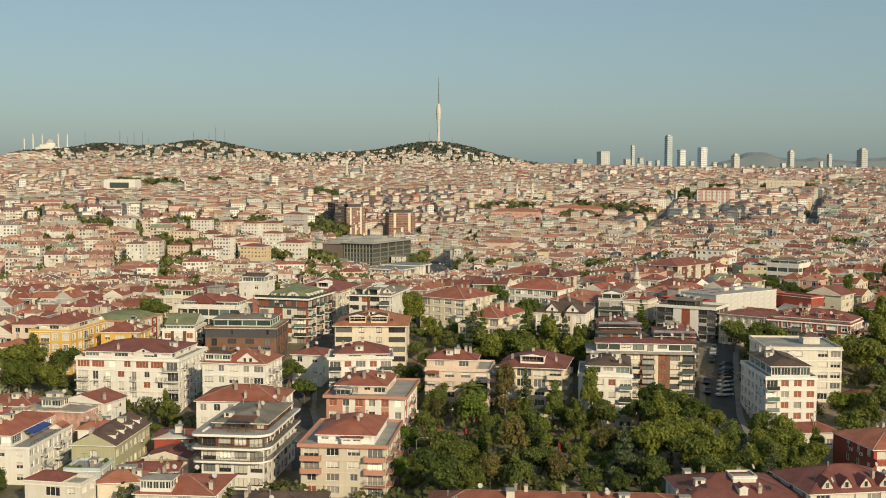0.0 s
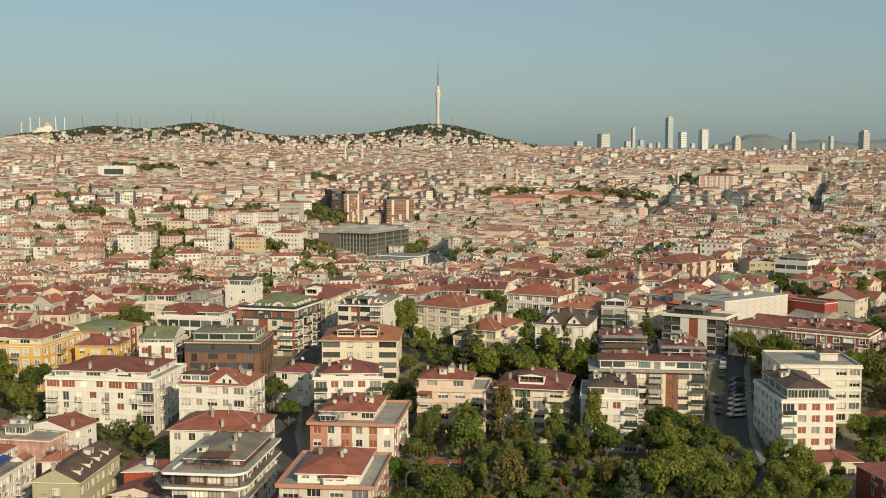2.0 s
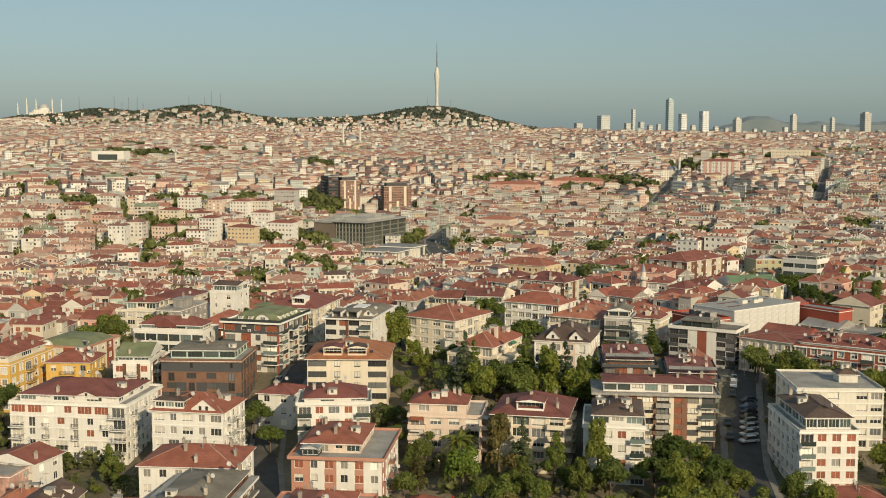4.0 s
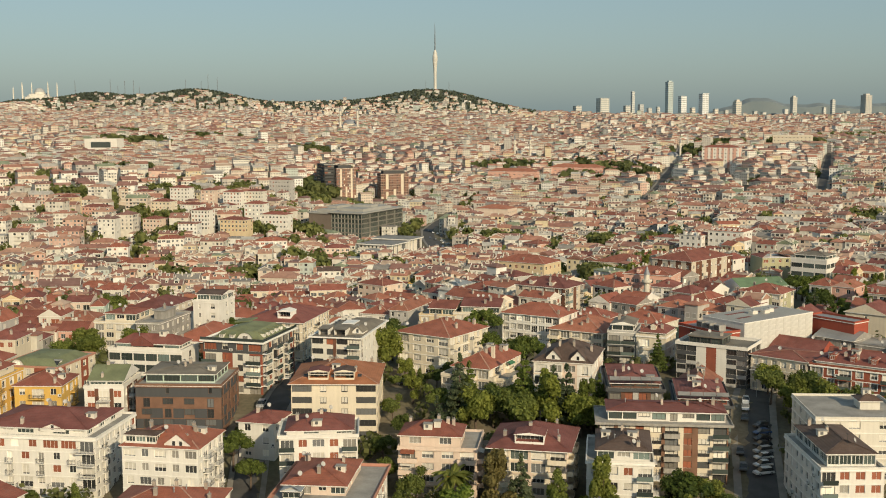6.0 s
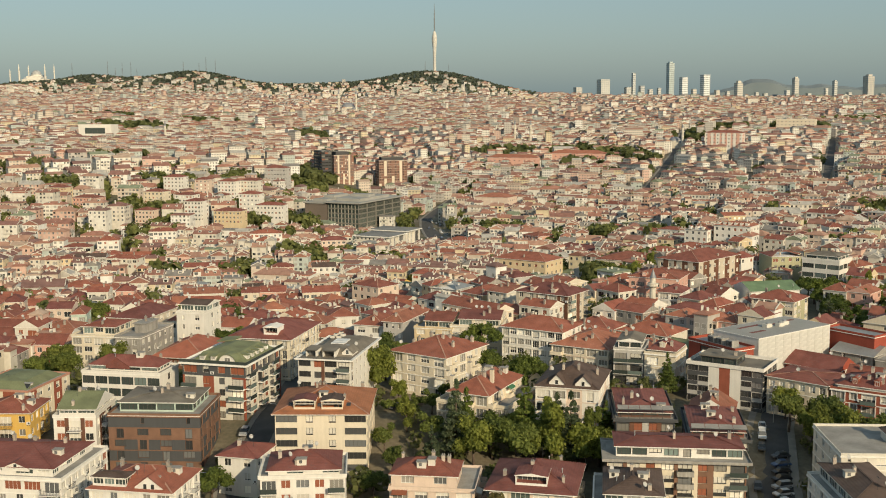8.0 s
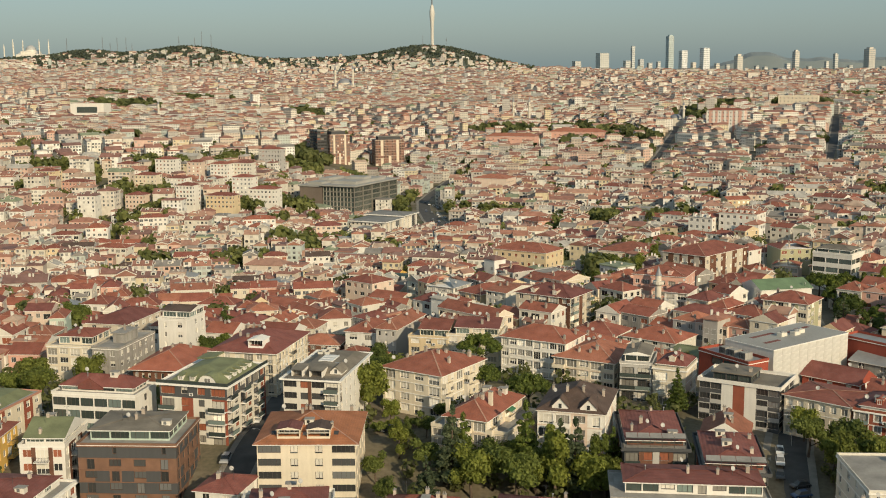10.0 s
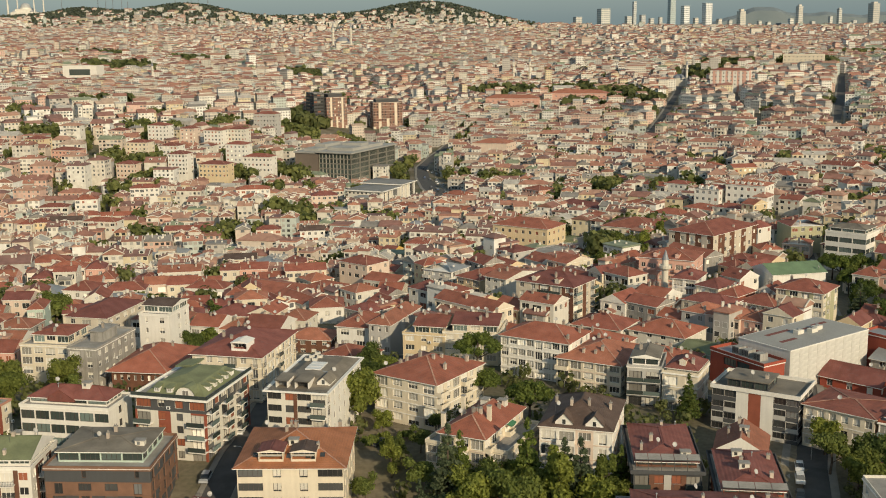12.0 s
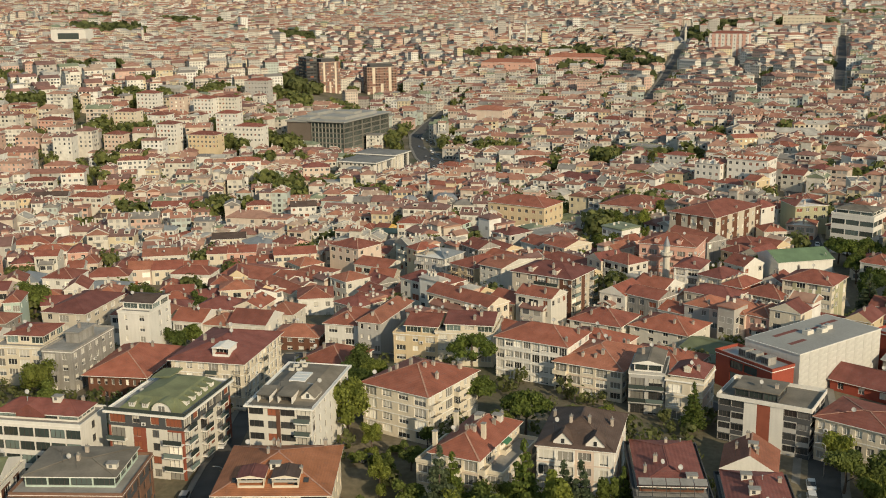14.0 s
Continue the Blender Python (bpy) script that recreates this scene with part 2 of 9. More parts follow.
def window_data(w, h, style, frame_mat, surround=False):
    """Frame with mullions, and panes set back in it; origin at the sill's middle, facing -y."""
    key = ("win", round(w, 2), round(h, 2), style, frame_mat.name, surround)
    if key in CACHE:
        return CACHE[key]
    mb, t = Mesh(), 0.07
    n = 1 if w < 1.0 else 2 if w < 1.9 else 3 if w < 2.8 else max(3, round(w / 0.95))
    xs = [-w / 2]
    for k in range(n):
        xs += [-w / 2 + w * k / n + (t if k == 0 else t / 2), -w / 2 + w * (k + 1) / n - (t if k == n - 1 else t / 2)]
    xs.append(w / 2)
    zs = [0.0, t, h - t, h] if style not in ("half", "blind") else [0.0, t, h * (0.5 if style == "half" else 0.15), h - t, h]
    mats = [frame_mat, {"curtain": CGLASS, "teal": TGLASS, "shutter": SHUT}.get(style, DGLASS), BLIND]
    back = -0.03 if style == "shutter" else 0.06
    seen = {}

    def corner(x, y, z):
        key = (round(x, 4), round(y, 4), round(z, 4))
        if key not in seen:
            seen[key] = len(mb.v)
            mb.v.append(key)
        return seen[key]

    def quad(pts, m):
        mb.f.append(tuple(corner(*q) for q in pts))
        mb.m.append(m)
    last = len(zs) - 2
    for i in range(len(xs) - 1):
        for j in range(len(zs) - 1):
            x0, x1, z0, z1 = xs[i], xs[i + 1], zs[j], zs[j + 1]
            if i % 2 == 0 or j == 0 or j == last:
                quad(((x0, 0, z0), (x1, 0, z0), (x1, 0, z1), (x0, 0, z1)), 0)
                continue
            quad(((x0, back, z0), (x1, back, z0), (x1, back, z1), (x0, back, z1)), 2 if last == 3 and j == 2 else 1)
            quad(((x0, 0, z0), (x0, back, z0), (x0, back, z1), (x0, 0, z1)), 0)
            quad(((x1, back, z0), (x1, 0, z0), (x1, 0, z1), (x1, back, z1)), 0)
            if j == 1:
                quad(((x0, 0, z0), (x1, 0, z0), (x1, back, z0), (x0, back, z0)), 0)
            if j == last - 1:
                quad(((x0, back, z1), (x1, back, z1), (x1, 0, z1), (x0, 0, z1)), 0)
    if surround:
        a, b, e, k = w / 2 + 0.2, h + 0.2, -0.23, -0.1
        ring = (((-a, -0.2), (-w / 2, 0.0)), ((a, -0.2), (w / 2, 0.0)), ((a, b), (w / 2, h)), ((-a, b), (-w / 2, h)))
        for i in range(4):
            (p, q), (r, s) = ring[i], ring[(i + 1) % 4]
            quad(((p[0], e, p[1]), (r[0], e, r[1]), (s[0], e, s[1]), (q[0], e, q[1])), 3)
            quad(((p[0], k, p[1]), (r[0], k, r[1]), (r[0], e, r[1]), (p[0], e, p[1])), 3)
            quad(((q[0], e, q[1]), (s[0], e, s[1]), (s[0], 0.0, s[1]), (q[0], 0.0, q[1])), 3)
        mats.append(TRIM)
    CACHE[key] = mb.data("window", mats)
    return CACHE[key]


def balcony_data(w, depth, style, mat):
    """Slab and parapet or railing; origin at the slab's top, at the wall, facing -y."""
    key = ("bal", round(w, 2), depth, style, mat.name)
    if key in CACHE:
        return CACHE[key]
    mb, x0, x1 = Mesh(), -w / 2, w / 2
    mb.box(x0, -depth, -0.18, x1, 0.0, 0.0, 0)
    if style == "solid":
        mb.box(x0, -depth, 0, x1, -depth + 0.1, 0.85, 0)
        mb.box(x0, -depth + 0.1, 0, x0 + 0.1, 0, 0.85, 0)
        mb.box(x1 - 0.1, -depth + 0.1, 0, x1, 0, 0.85, 0)
        mb.box(x0, -depth, 0.95, x1, -depth + 0.05, 1.0, 1)
    elif style == "glass":
        mb.box(x0, -depth, 0.05, x1, -depth + 0.03, 0.95, 2)
        mb.box(x0, -depth, 0.95, x1, -depth + 0.05, 1.0, 1)
    else:
        mb.box(x0, -depth, 0.95, x1, -depth + 0.05, 1.0, 1)
        mb.box(x0, -depth, 0.1, x1, -depth + 0.04, 0.14, 1)
        for k in range(int(w / 0.3) + 1):
            x = x0 + 0.03 + (w - 0.06) * k / max(1, int(w / 0.3))
            mb.box(x - 0.02, -depth + 0.01, 0, x + 0.02, -depth + 0.04, 0.95, 1)
        for x in (x0, x1 - 0.04):
            mb.box(x, -depth + 0.05, 0.95, x + 0.04, 0, 1.0, 1)
            mb.box(x, -depth * 0.5, 0, x + 0.04, -depth * 0.5 + 0.04, 0.95, 1)
    CACHE[key] = mb.data("balcony", [mat, RAIL, TGLASS])
    return CACHE[key]


def chimney_data():
    if "chimney" not in CACHE:
        mb = Mesh()
        mb.box(-0.4, -0.3, -0.8, 0.4, 0.3, 1.25, 0)
        mb.box(-0.48, -0.38, 1.25, 0.48, 0.38, 1.37, 1)
        for x in (-0.2, 0.2):
            mb.tube((x, 0, 1.37), (x, 0, 1.75), 0.11, 0.11, 6, 1)
        CACHE["chimney"] = mb.data("chimney", [surface("chimney_render", (0.50, 0.42, 0.35), 0.9, 0.2, 0.5, 4.0, per_object=0.35), CONC])
    return CACHE["chimney"]


def dish_data():
    if "dish" not in CACHE:
        mb = Mesh()
        mb.tube((0, 0, -0.4), (0, 0, 0.9), 0.035, 0.035, 6, 1)
        rings = ((0.06, 0.0), (0.3, 0.04), (0.48, 0.12))
        q = Vector((0.5, -0.75, 0.45)).to_track_quat("Z", "Y")
        pts = [[q @ Vector((r * math.cos(a), r * math.sin(a), h)) + Vector((0, -0.05, 0.95)) for a in [k * math.pi / 6 for k in range(12)]] for r, h in rings]
        mb.face(pts[0], 0)
        for i in range(2):
            for k in range(12):
                mb.face((pts[i][k], pts[i][(k + 1) % 12], pts[i + 1][(k + 1) % 12], pts[i + 1][k]), 0)
        CACHE["dish"] = mb.data("satellite_dish", [surface("dish_grey", (0.45, 0.44, 0.42), 0.5, 0.1, relief=0), RAIL])
    return CACHE["dish"]


def ac_data():
    if "ac" not in CACHE:
        mb = Mesh()
        mb.box(-0.42, -0.16, 0, 0.42, 0.16, 0.62, 0)
        mb.tube((0.1, -0.165, 0.31), (0.1, -0.18, 0.31), 0.24, 0.24, 12, 1)
        mb.box(-0.3, -0.1, -0.25, -0.22, 0.1, 0, 1)
        mb.box(0.22, -0.1, -0.25, 0.3, 0.1, 0, 1)
        CACHE["ac"] = mb.data("air_conditioner", [FRAMEW, RAIL])
    return CACHE["ac"]


SPEC = {"w": (1.5, 1.6, 0.85), "W": (2.5, 1.6, 0.8), "n": (0.8, 1.45, 0.9), "f": (1.6, 2.2, 0.12), "B": (3.0, 2.2, 0.12), "S": (3.0, 2.2, 0.12),
        "G": (3.0, 2.2, 0.12), "s": (0.6, 0.6, 1.6), "R": (1.8, 1.6, 0.8), "g": (3.0, 2.0, 0.3), "b": (1.3, 2.2, 0.12), "t": (5.0, 1.9, 0.35), "L": (5.0, 1.5, 0.95), "Q": (3.4, 1.75, 0.65)}


def wall_side(mb, o, u, length, z0, heights, pattern, tone, found, inset=0.18):
    """One wall with its openings cut through and their reveals. Adds what fills them to found."""
    n = (u[1], -u[0])
    at = lambda s, z, k=0.0: (o[0] + u[0] * s - n[0] * k, o[1] + u[1] * s - n[1] * k, z)
    rects, zs, xs = [], {z0, heights[0], heights[-1]}, {0.0, length}
    for fl in range(len(heights) - 1):
        row = pattern[min(fl, len(pattern) - 1)]
        bay, h = length / max(1, len(row)), heights[fl + 1] - heights[fl]
        zs.add(heights[fl])
        for k, ch in enumerate(row):
            xs.add(round(k * bay, 3))
            if ch in SPEC:
                w, hh, sill = SPEC[ch]
                w, hh = min(w, bay * (0.93 if ch in "tL" else 0.84)), min(hh, h - sill - 0.25)
                a, c, w, hh = round((k + 0.5) * bay - w / 2, 3), round(heights[fl] + sill, 3), round(w, 3), round(hh, 3)
                rects.append((a, c, round(a + w, 3), round(c + hh, 3)))
                xs.update((a, round(a + w, 3)))
                zs.update((c, round(c + hh, 3)))
                found.append((ch, at(a + w / 2, c, inset), math.degrees(math.atan2(u[1], u[0])), w, hh, at(a + w / 2, heights[fl] + 0.1, 0.0), bay, fl))
    xs, zs = sorted(xs), sorted({round(z, 3) for z in zs})
    for i in range(len(xs) - 1):
        if xs[i + 1] - xs[i] < 1e-3:
            continue
        cx = (xs[i] + xs[i + 1]) / 2
        for j in range(len(zs) - 1):
            if zs[j + 1] - zs[j] < 1e-3:
                continue
            cz = (zs[j] + zs[j + 1]) / 2
            if any(a < cx < c and b < cz < d for a, b, c, d in rects):
                continue
            fl = max(0, sum(1 for h in heights[:-1] if h <= cz) - 1)
            mb.face([at(xs[i], zs[j]), at(xs[i + 1], zs[j]), at(xs[i + 1], zs[j + 1]), at(xs[i], zs[j + 1])], tone(cx / length, fl))
    for a, b, c, d in rects:
        mt = 0
        mb.face([at(a, b), at(c, b), at(c, b, inset), at(a, b, inset)], mt)
        mb.face([at(a, d, inset), at(c, d, inset), at(c, d), at(a, d)], mt)
        mb.face([at(a, b), at(a, b, inset), at(a, d, inset), at(a, d)], mt)
        mb.face([at(c, b, inset), at(c, b), at(c, d), at(c, d, inset)], mt)


def hip_roof(x0, y0, x1, y1, z, rise, over=0.5, gable="", thick=0.16):
    """Roof with overhang and boxed eaves. gable: x or y keeps the ridge full length that way. Returns mesh and a height function."""
    mb = Mesh()
    x0, y0, x1, y1 = x0 - over, y0 - over, x1 + over, y1 + over
    w, d = x1 - x0, y1 - y0
    along = gable or ("x" if w >= d else "y")
    half = (d if along == "x" else w) / 2
    cut = 0.0 if gable else half
    zt, zr = z + thick, z + thick + rise
    c = [(x0, y0), (x1, y0), (x1, y1), (x0, y1)]
    if along == "x":
        ym = (y0 + y1) / 2
        r0, r1 = (x0 + cut, ym, zr), (x1 - cut, ym, zr)
        tops = [[c[0], c[1], r1, r0], [c[1], c[2], r1], [c[2], c[3], r0, r1], [c[3], c[0], r0]]
    else:
        xm = (x0 + x1) / 2
        r0, r1 = (xm, y0 + cut, zr), (xm, y1 - cut, zr)
        tops = [[c[0], c[1], r0], [c[1], c[2], r1, r0], [c[2], c[3], r1], [c[3], c[0], r0, r1]]
    for t in tops:
        mb.face([p if len(p) == 3 else (*p, zt) for p in t], 2 if gable and len(t) == 3 else 0)
    for k in range(4):
        a, b = c[k], c[(k + 1) % 4]
        mb.face([(*a, z), (*b, z), (*b, zt), (*a, zt)], 1)
    mb.face([(*p, z) for p in reversed(c)], 1)
    lines = [(r0, r1)] if (Vector(r0) - Vector(r1)).length > 0.3 else []
    if not gable:
        if along == "x":
            lines += [((*c[0], zt), r0), ((*c[3], zt), r0), ((*c[1], zt), r1), ((*c[2], zt), r1)]
        else:
            lines += [((*c[0], zt), r0), ((*c[1], zt), r0), ((*c[2], zt), r1), ((*c[3], zt), r1)]
    for a, b in lines:      # ridge tiles
        a, b = Vector(a), Vector(b)
        side = (b - a).cross(Vector((0, 0, 1))).normalized()
        level = abs(a.z - b.z) < 1e-3
        drop = -rise / half * 0.17 if level else -0.10 * rise / half
        for k in (-1, 1):
            off = side * (0.17 * k) + Vector((0, 0, drop + 0.09))
            mb.face((a, b, b + off, a + off) if k > 0 else (b, a, a + off, b + off), 3)
    mb.weld()

    def height(px, py):
        dx, dy = min(px - x0, x1 - px), min(py - y0, y1 - py)
        k = dy if gable == "x" else dx if gable == "y" else min(dx, dy)
        return zt + rise * max(0.0, min(1.0, k / half))
    return mb, height


def clutter(rng, parent, top, box, dishes, chimneys):
    x0, y0, x1, y1 = box
    for _ in range(chimneys):
        x, y = rng.uniform(x0 + 0.8, x1 - 0.8), rng.uniform(y0 + 0.8, y1 - 0.8)
        part("chimney", chimney_data(), parent, pose(x, y, top(x, y), 0, 0, rng.choice((0, 90))) @ Matrix.Diagonal((0.85, 0.85, rng.uniform(0.6, 1.05), 1)))
    for _ in range((dishes + 1) // 2):
        x, y = rng.uniform(x0 + 0.6, x1 - 0.6), rng.uniform(y0 + 0.6, y1 - 0.6)
        part("satellite_dish", dish_data(), parent, pose(x, y, top(x, y) + 0.3, 0, 0, rng.uniform(-25, 25)))


def vent_data():
    if "vent" not in CACHE:
        mb = Mesh()
        mb.tube((0, 0, -0.5), (0, 0, 0.75), 0.09, 0.09, 7, 0)
        mb.tube((0, 0, 0.75), (0, 0, 0.95), 0.2, 0.06, 8, 0)
        CACHE["vent"] = mb.data("vent_pipe", [METALR])
    return CACHE["vent"]


def heater_data():
    """Solar water heater: tilted panel, tank and stand."""
    if "heater" not in CACHE:
        mb = Mesh()
        mb.face([(-0.9, -0.8, 0.25), (0.9, -0.8, 0.25), (0.9, 0.5, 1.1), (-0.9, 0.5, 1.1)], 1)
        mb.face([(-0.9, -0.8, 0.18), (-0.9, 0.5, 1.03), (0.9, 0.5, 1.03), (0.9, -0.8, 0.18)], 0)
        mb.tube((-0.8, 0.65, 1.2), (0.8, 0.65, 1.2), 0.25, 0.25, 9, 0)
        for x in (-0.8, 0.8):
            mb.box(x - 0.03, -0.75, -0.5, x + 0.03, -0.69, 0.25, 0)
            mb.box(x - 0.03, 0.5, -0.5, x + 0.03, 0.56, 1.1, 0)
        CACHE["heater"] = mb.data("solar_heater", [METALR, DGLASS])
    return CACHE["heater"]


def hatch_data():
    if "hatch" not in CACHE:
        mb = Mesh()
        mb.box(-0.9, -0.7, -0.6, 0.9, 0.7, 0.9, 0)
        mb.box(-1.05, -0.85, 0.9, 1.05, 0.85, 1.02, 1)
        mb.box(-0.5, -0.72, 0.15, 0.1, -0.705, 0.8, 2)
        CACHE["hatch"] = mb.data("roof_hatch", [PALE, CONC, DGLASS])
    return CACHE["hatch"]


def aerial_data():
    if "aerial" not in CACHE:
        mb = Mesh()
        mb.tube((0, 0, -0.5), (0, 0, 2.6), 0.03, 0.03, 5, 0)
        mb.tube((-0.7, 0, 2.4), (0.7, 0, 2.4), 0.02, 0.02, 4, 0)
        for k in range(5):
            x = -0.6 + k * 0.3
            mb.tube((x, -0.35 + 0.04 * k, 2.4), (x, 0.35 - 0.04 * k, 2.4), 0.015, 0.015, 4, 0)
        CACHE["aerial"] = mb.data("aerial", [RAIL])
    return CACHE["aerial"]


def roof_fittings(rng, parent, top, box, sloped):
    x0, y0, x1, y1 = box
    kinds = (("vent_pipe", vent_data), ("aerial", aerial_data), ("roof_hatch", hatch_data), ("solar_heater", heater_data))
    for k in range(rng.choice((2, 3, 3, 4))):
        name, data = rng.choice(kinds if not sloped else kinds[:3])
        x, y = rng.uniform(x0 + 1.2, max(x0 + 1.3, x1 - 1.2)), rng.uniform(y0 + 1.2, max(y0 + 1.3, y1 - 1.2))
        part(name, data(), parent, pose(x, y, top(x, y), 0, 0, rng.choice((0, 0, 90)) if name != "solar_heater" else rng.uniform(-20, 20)))


FOOT = []      # footprints already built on: x, y, cos, sin, w, d


def house(label, x, y, turn, w, d, top, floors, wall, front, right="", left="", roof=("hip", 2.6), tile=None, accents=(), tone=None, bands=None,
          frames=None, styles=("curtain", "half", "blind", "glass", "curtain"), pent=None, cornice=None, rail="rail", railmat=None, dishes=2, chimneys=3, parapet=0.5,
          dormers=0, skylights=0, awnings=0, acs=2, name="apartment_building", seed=None, base=None, group="apartment buildings of the quarter", over=0.5, ground=None, surround=False, sides=True, joined=False):
    """A building: x, y is its front left corner, turn its turn in degrees, top the height of its eaves."""
    rng = random.Random(seed if seed is not None else int(abs(x * 13.7 + y * 7.3) * 10))
    ca, sa = math.cos(radians(turn)), math.sin(radians(turn))
    FOOT.append((x, y, ca, sa, w, d))
    corners = [terrain(x + ca * a - sa * b, y + sa * a + ca * b) for a, b in ((0, 0), (w, 0), (w, d), (0, d))]
    z0 = min(corners) if base is None else base
    root = thing(name, label, "building", pose(x, y, z0, 0, 0, turn), group)
    H = top - z0
    if y < 432 and base is None:      # whole storeys of true height over the rising ground
        spare = floors - max(1, round(H / 2.75))
        fit = lambda p: p if isinstance(p, str) or not p or len(p) < 2 else (p[spare:] if 0 < spare < len(p) else p[-1:] if spare > 0 else [p[0]] * -spare + list(p))
        front, right, left, bands = fit(front), fit(right), fit(left), fit(bands)
        floors -= spare
    heights = [H * k / floors for k in range(floors + 1)]
    frames = frames or FRAMEW
    tile = tile or RED1
    mats = [wall, *accents]
    low_hidden = y > 398 and floors > 3

    def rows(p):
        """Storey rows; houses hemmed in by others show a blank lowest storey."""
        r = [p] if isinstance(p, str) else list(p)
        if low_hidden and floors > 4:
            return ["-", "-", *(r[2:] if len(r) > 3 else r)]
        return ["-", *(r[1:] if len(r) > 2 else r)] if low_hidden else r
    if bands:
        def tint(s, fl):
            row = bands[min(fl, len(bands) - 1)]
            return row if isinstance(row, int) else row[min(len(row) - 1, int(s * len(row)))]
    elif tone:
        tint = lambda s, fl: tone[min(len(tone) - 1, int(s * len(tone)))]
    else:
        tint = lambda s, fl: 0
    mb, found = Mesh(), []
    wall_side(mb, (0, 0), (1, 0), w, -1.2, heights, rows(front), tint, found)
    open_to = lambda nx, ny: (ca * nx - sa * ny) * -x + (sa * nx + ca * ny) * (70 - y) > 0      # faces the open side of the quarter
    right, left = (right if open_to(1, 0) else ""), (left if open_to(-1, 0) else "")
    wall_side(mb, (w, 0), (0, 1), d, -1.2, heights, rows(right or "-"), tint if sides else (lambda s, fl: 0), found)
    wall_side(mb, (w, d), (-1, 0), w, -1.2, heights, ["-"], lambda s, fl: 0, found)
    wall_side(mb, (0, d), (0, -1), d, -1.2, heights, rows(left or "-"), tint if sides else (lambda s, fl: 0), found)
    body = part("wall", mb.weld().data("wall", mats), root)
    if (joined or y > 600) and found:      # small far windows of one house, too small to tell apart
        gb = Mesh()
        for ch, at, turned, ww, hh, foot, bay, fl in found:
            m = pose(*at, 0, 0, turned)
            g = rng.choice((1, 1, 2, 1, 3))
            for k, (lo, hi, dep) in enumerate(((-ww / 2, ww / 2, 0.0), (-ww / 2 + 0.1, -0.04, -0.02), (0.04, ww / 2 - 0.1, -0.02))):
                a, b = (0.0, hh) if k == 0 else (0.1, hh - 0.1)
                gb.face([m @ Vector(q) for q in ((lo, dep, a), (hi, dep, a), (hi, dep, b), (lo, dep, b))], 0 if k == 0 else g)
        tagged(part("window_grid", gb.data("window_grid", [frames, DGLASS, CGLASS, SHUT]), root), kind="stuff")
        found = []
    for ch, at, turned, ww, hh, foot, bay, fl in found:
        style = "shutter" if ch == "Q" or ch == "R" and rng.random() < 0.85 else "teal" if ch == "t" else "glass" if ch == "L" else rng.choice(styles)
        part("window", window_data(ww, hh, style, frames, surround), root, pose(*at, 0, 0, turned))
        if ch in "BSGb" and fl > 0:
            kind = {"B": rail, "b": "rail", "S": "solid", "G": "glass"}[ch]
            part("balcony", balcony_data(min(bay * 0.98, 4.6) if ch != "b" else 1.6, 1.25 if ch != "b" else 0.7, kind, railmat or wall), root, pose(*foot, 0, 0, turned))
            if awnings and rng.random() < awnings:
                ab = Mesh()
                ab.face([(-1.5, 0, 0), (1.5, 0, 0), (1.5, -1.3, -0.5), (-1.5, -1.3, -0.5)][::-1], 0)
                ab.face([(-1.5, 0, 0.03), (1.5, 0, 0.03), (1.5, -1.3, -0.47), (-1.5, -1.3, -0.47)], 0)
                ab.face([(-1.5, -1.3, -0.47), (1.5, -1.3, -0.47), (1.5, -1.3, -0.75), (-1.5, -1.3, -0.75)][::-1], 0)
                part("awning", ab.data("awning", [rng.choice((AWN, BLIND, SHUT))]), root, pose(foot[0], foot[1], foot[2] + 2.6, 0, 0, turned))
        elif ch == "w" and acs and rng.random() < 0.12 and fl > 0:
            off = Matrix.Translation((bay * 0.42, -0.42, -0.3))
            part("air_conditioner", ac_data(), root, pose(*at, 0, 0, turned) @ off)
    if cornice:
        for k in range(1, floors + 1):
            cb = Mesh()
            zc = heights[k]
            t = 0.07 if k < floors else 0.28
            for q in ((-t, -t, w + t, -0.002), (w + 0.002, 0, w + t, d + t), (-t, 0, -0.002, d + t)):
                cb.box(q[0], q[1], zc - 0.14, q[2], q[3], zc + (0.06 if k < floors else 0.10), 0)
            part("cornice", cb.data("cornice", [cornice]), root)
    kind = roof[0]
    if kind in ("hip", "gable"):
        rb, rz = hip_roof(0, 0, w, d, H, roof[1], over, roof[2] if kind == "gable" else "")
        rf = part("roof", rb.data("roof", [tile, TRIM, wall, RIDGE if tile in (RED1, RED2, RED3, ORANGE) else tile]), root)
        clutter(rng, rf, rz, (0, 0, w, d), dishes, chimneys)
        box_top, box = rz, (0, 0, w, d)
    else:
        fb = Mesh()
        o = over if over != 0.5 else 0.15
        fb.box(-o, -o, H, w + o, d + o, H + 0.22, 1)
        t = 0.18
        if parapet:
            for q in ((-o, -o, w + o, -o + t), (-o, d + o - t, w + o, d + o), (-o, -o + t, -o + t, d + o - t), (w + o - t, -o + t, w + o, d + o - t)):
                fb.box(q[0], q[1], H + 0.22, q[2], q[3], H + 0.22 + parapet, 0)
        fb.face([(0.05, 0.05, H + 0.226), (w - 0.05, 0.05, H + 0.226), (w - 0.05, d - 0.05, H + 0.226), (0.05, d - 0.05, H + 0.226)], 2)
        rf = part("roof", fb.data("roof", [railmat or wall, railmat or TRIM, ground or SLABM]), root, None, "flat roof slab with a low parapet")
        flat = lambda px, py: H + 0.22
        box_top, box = flat, (0.5, 0.5, w - 0.5, d - 0.5)
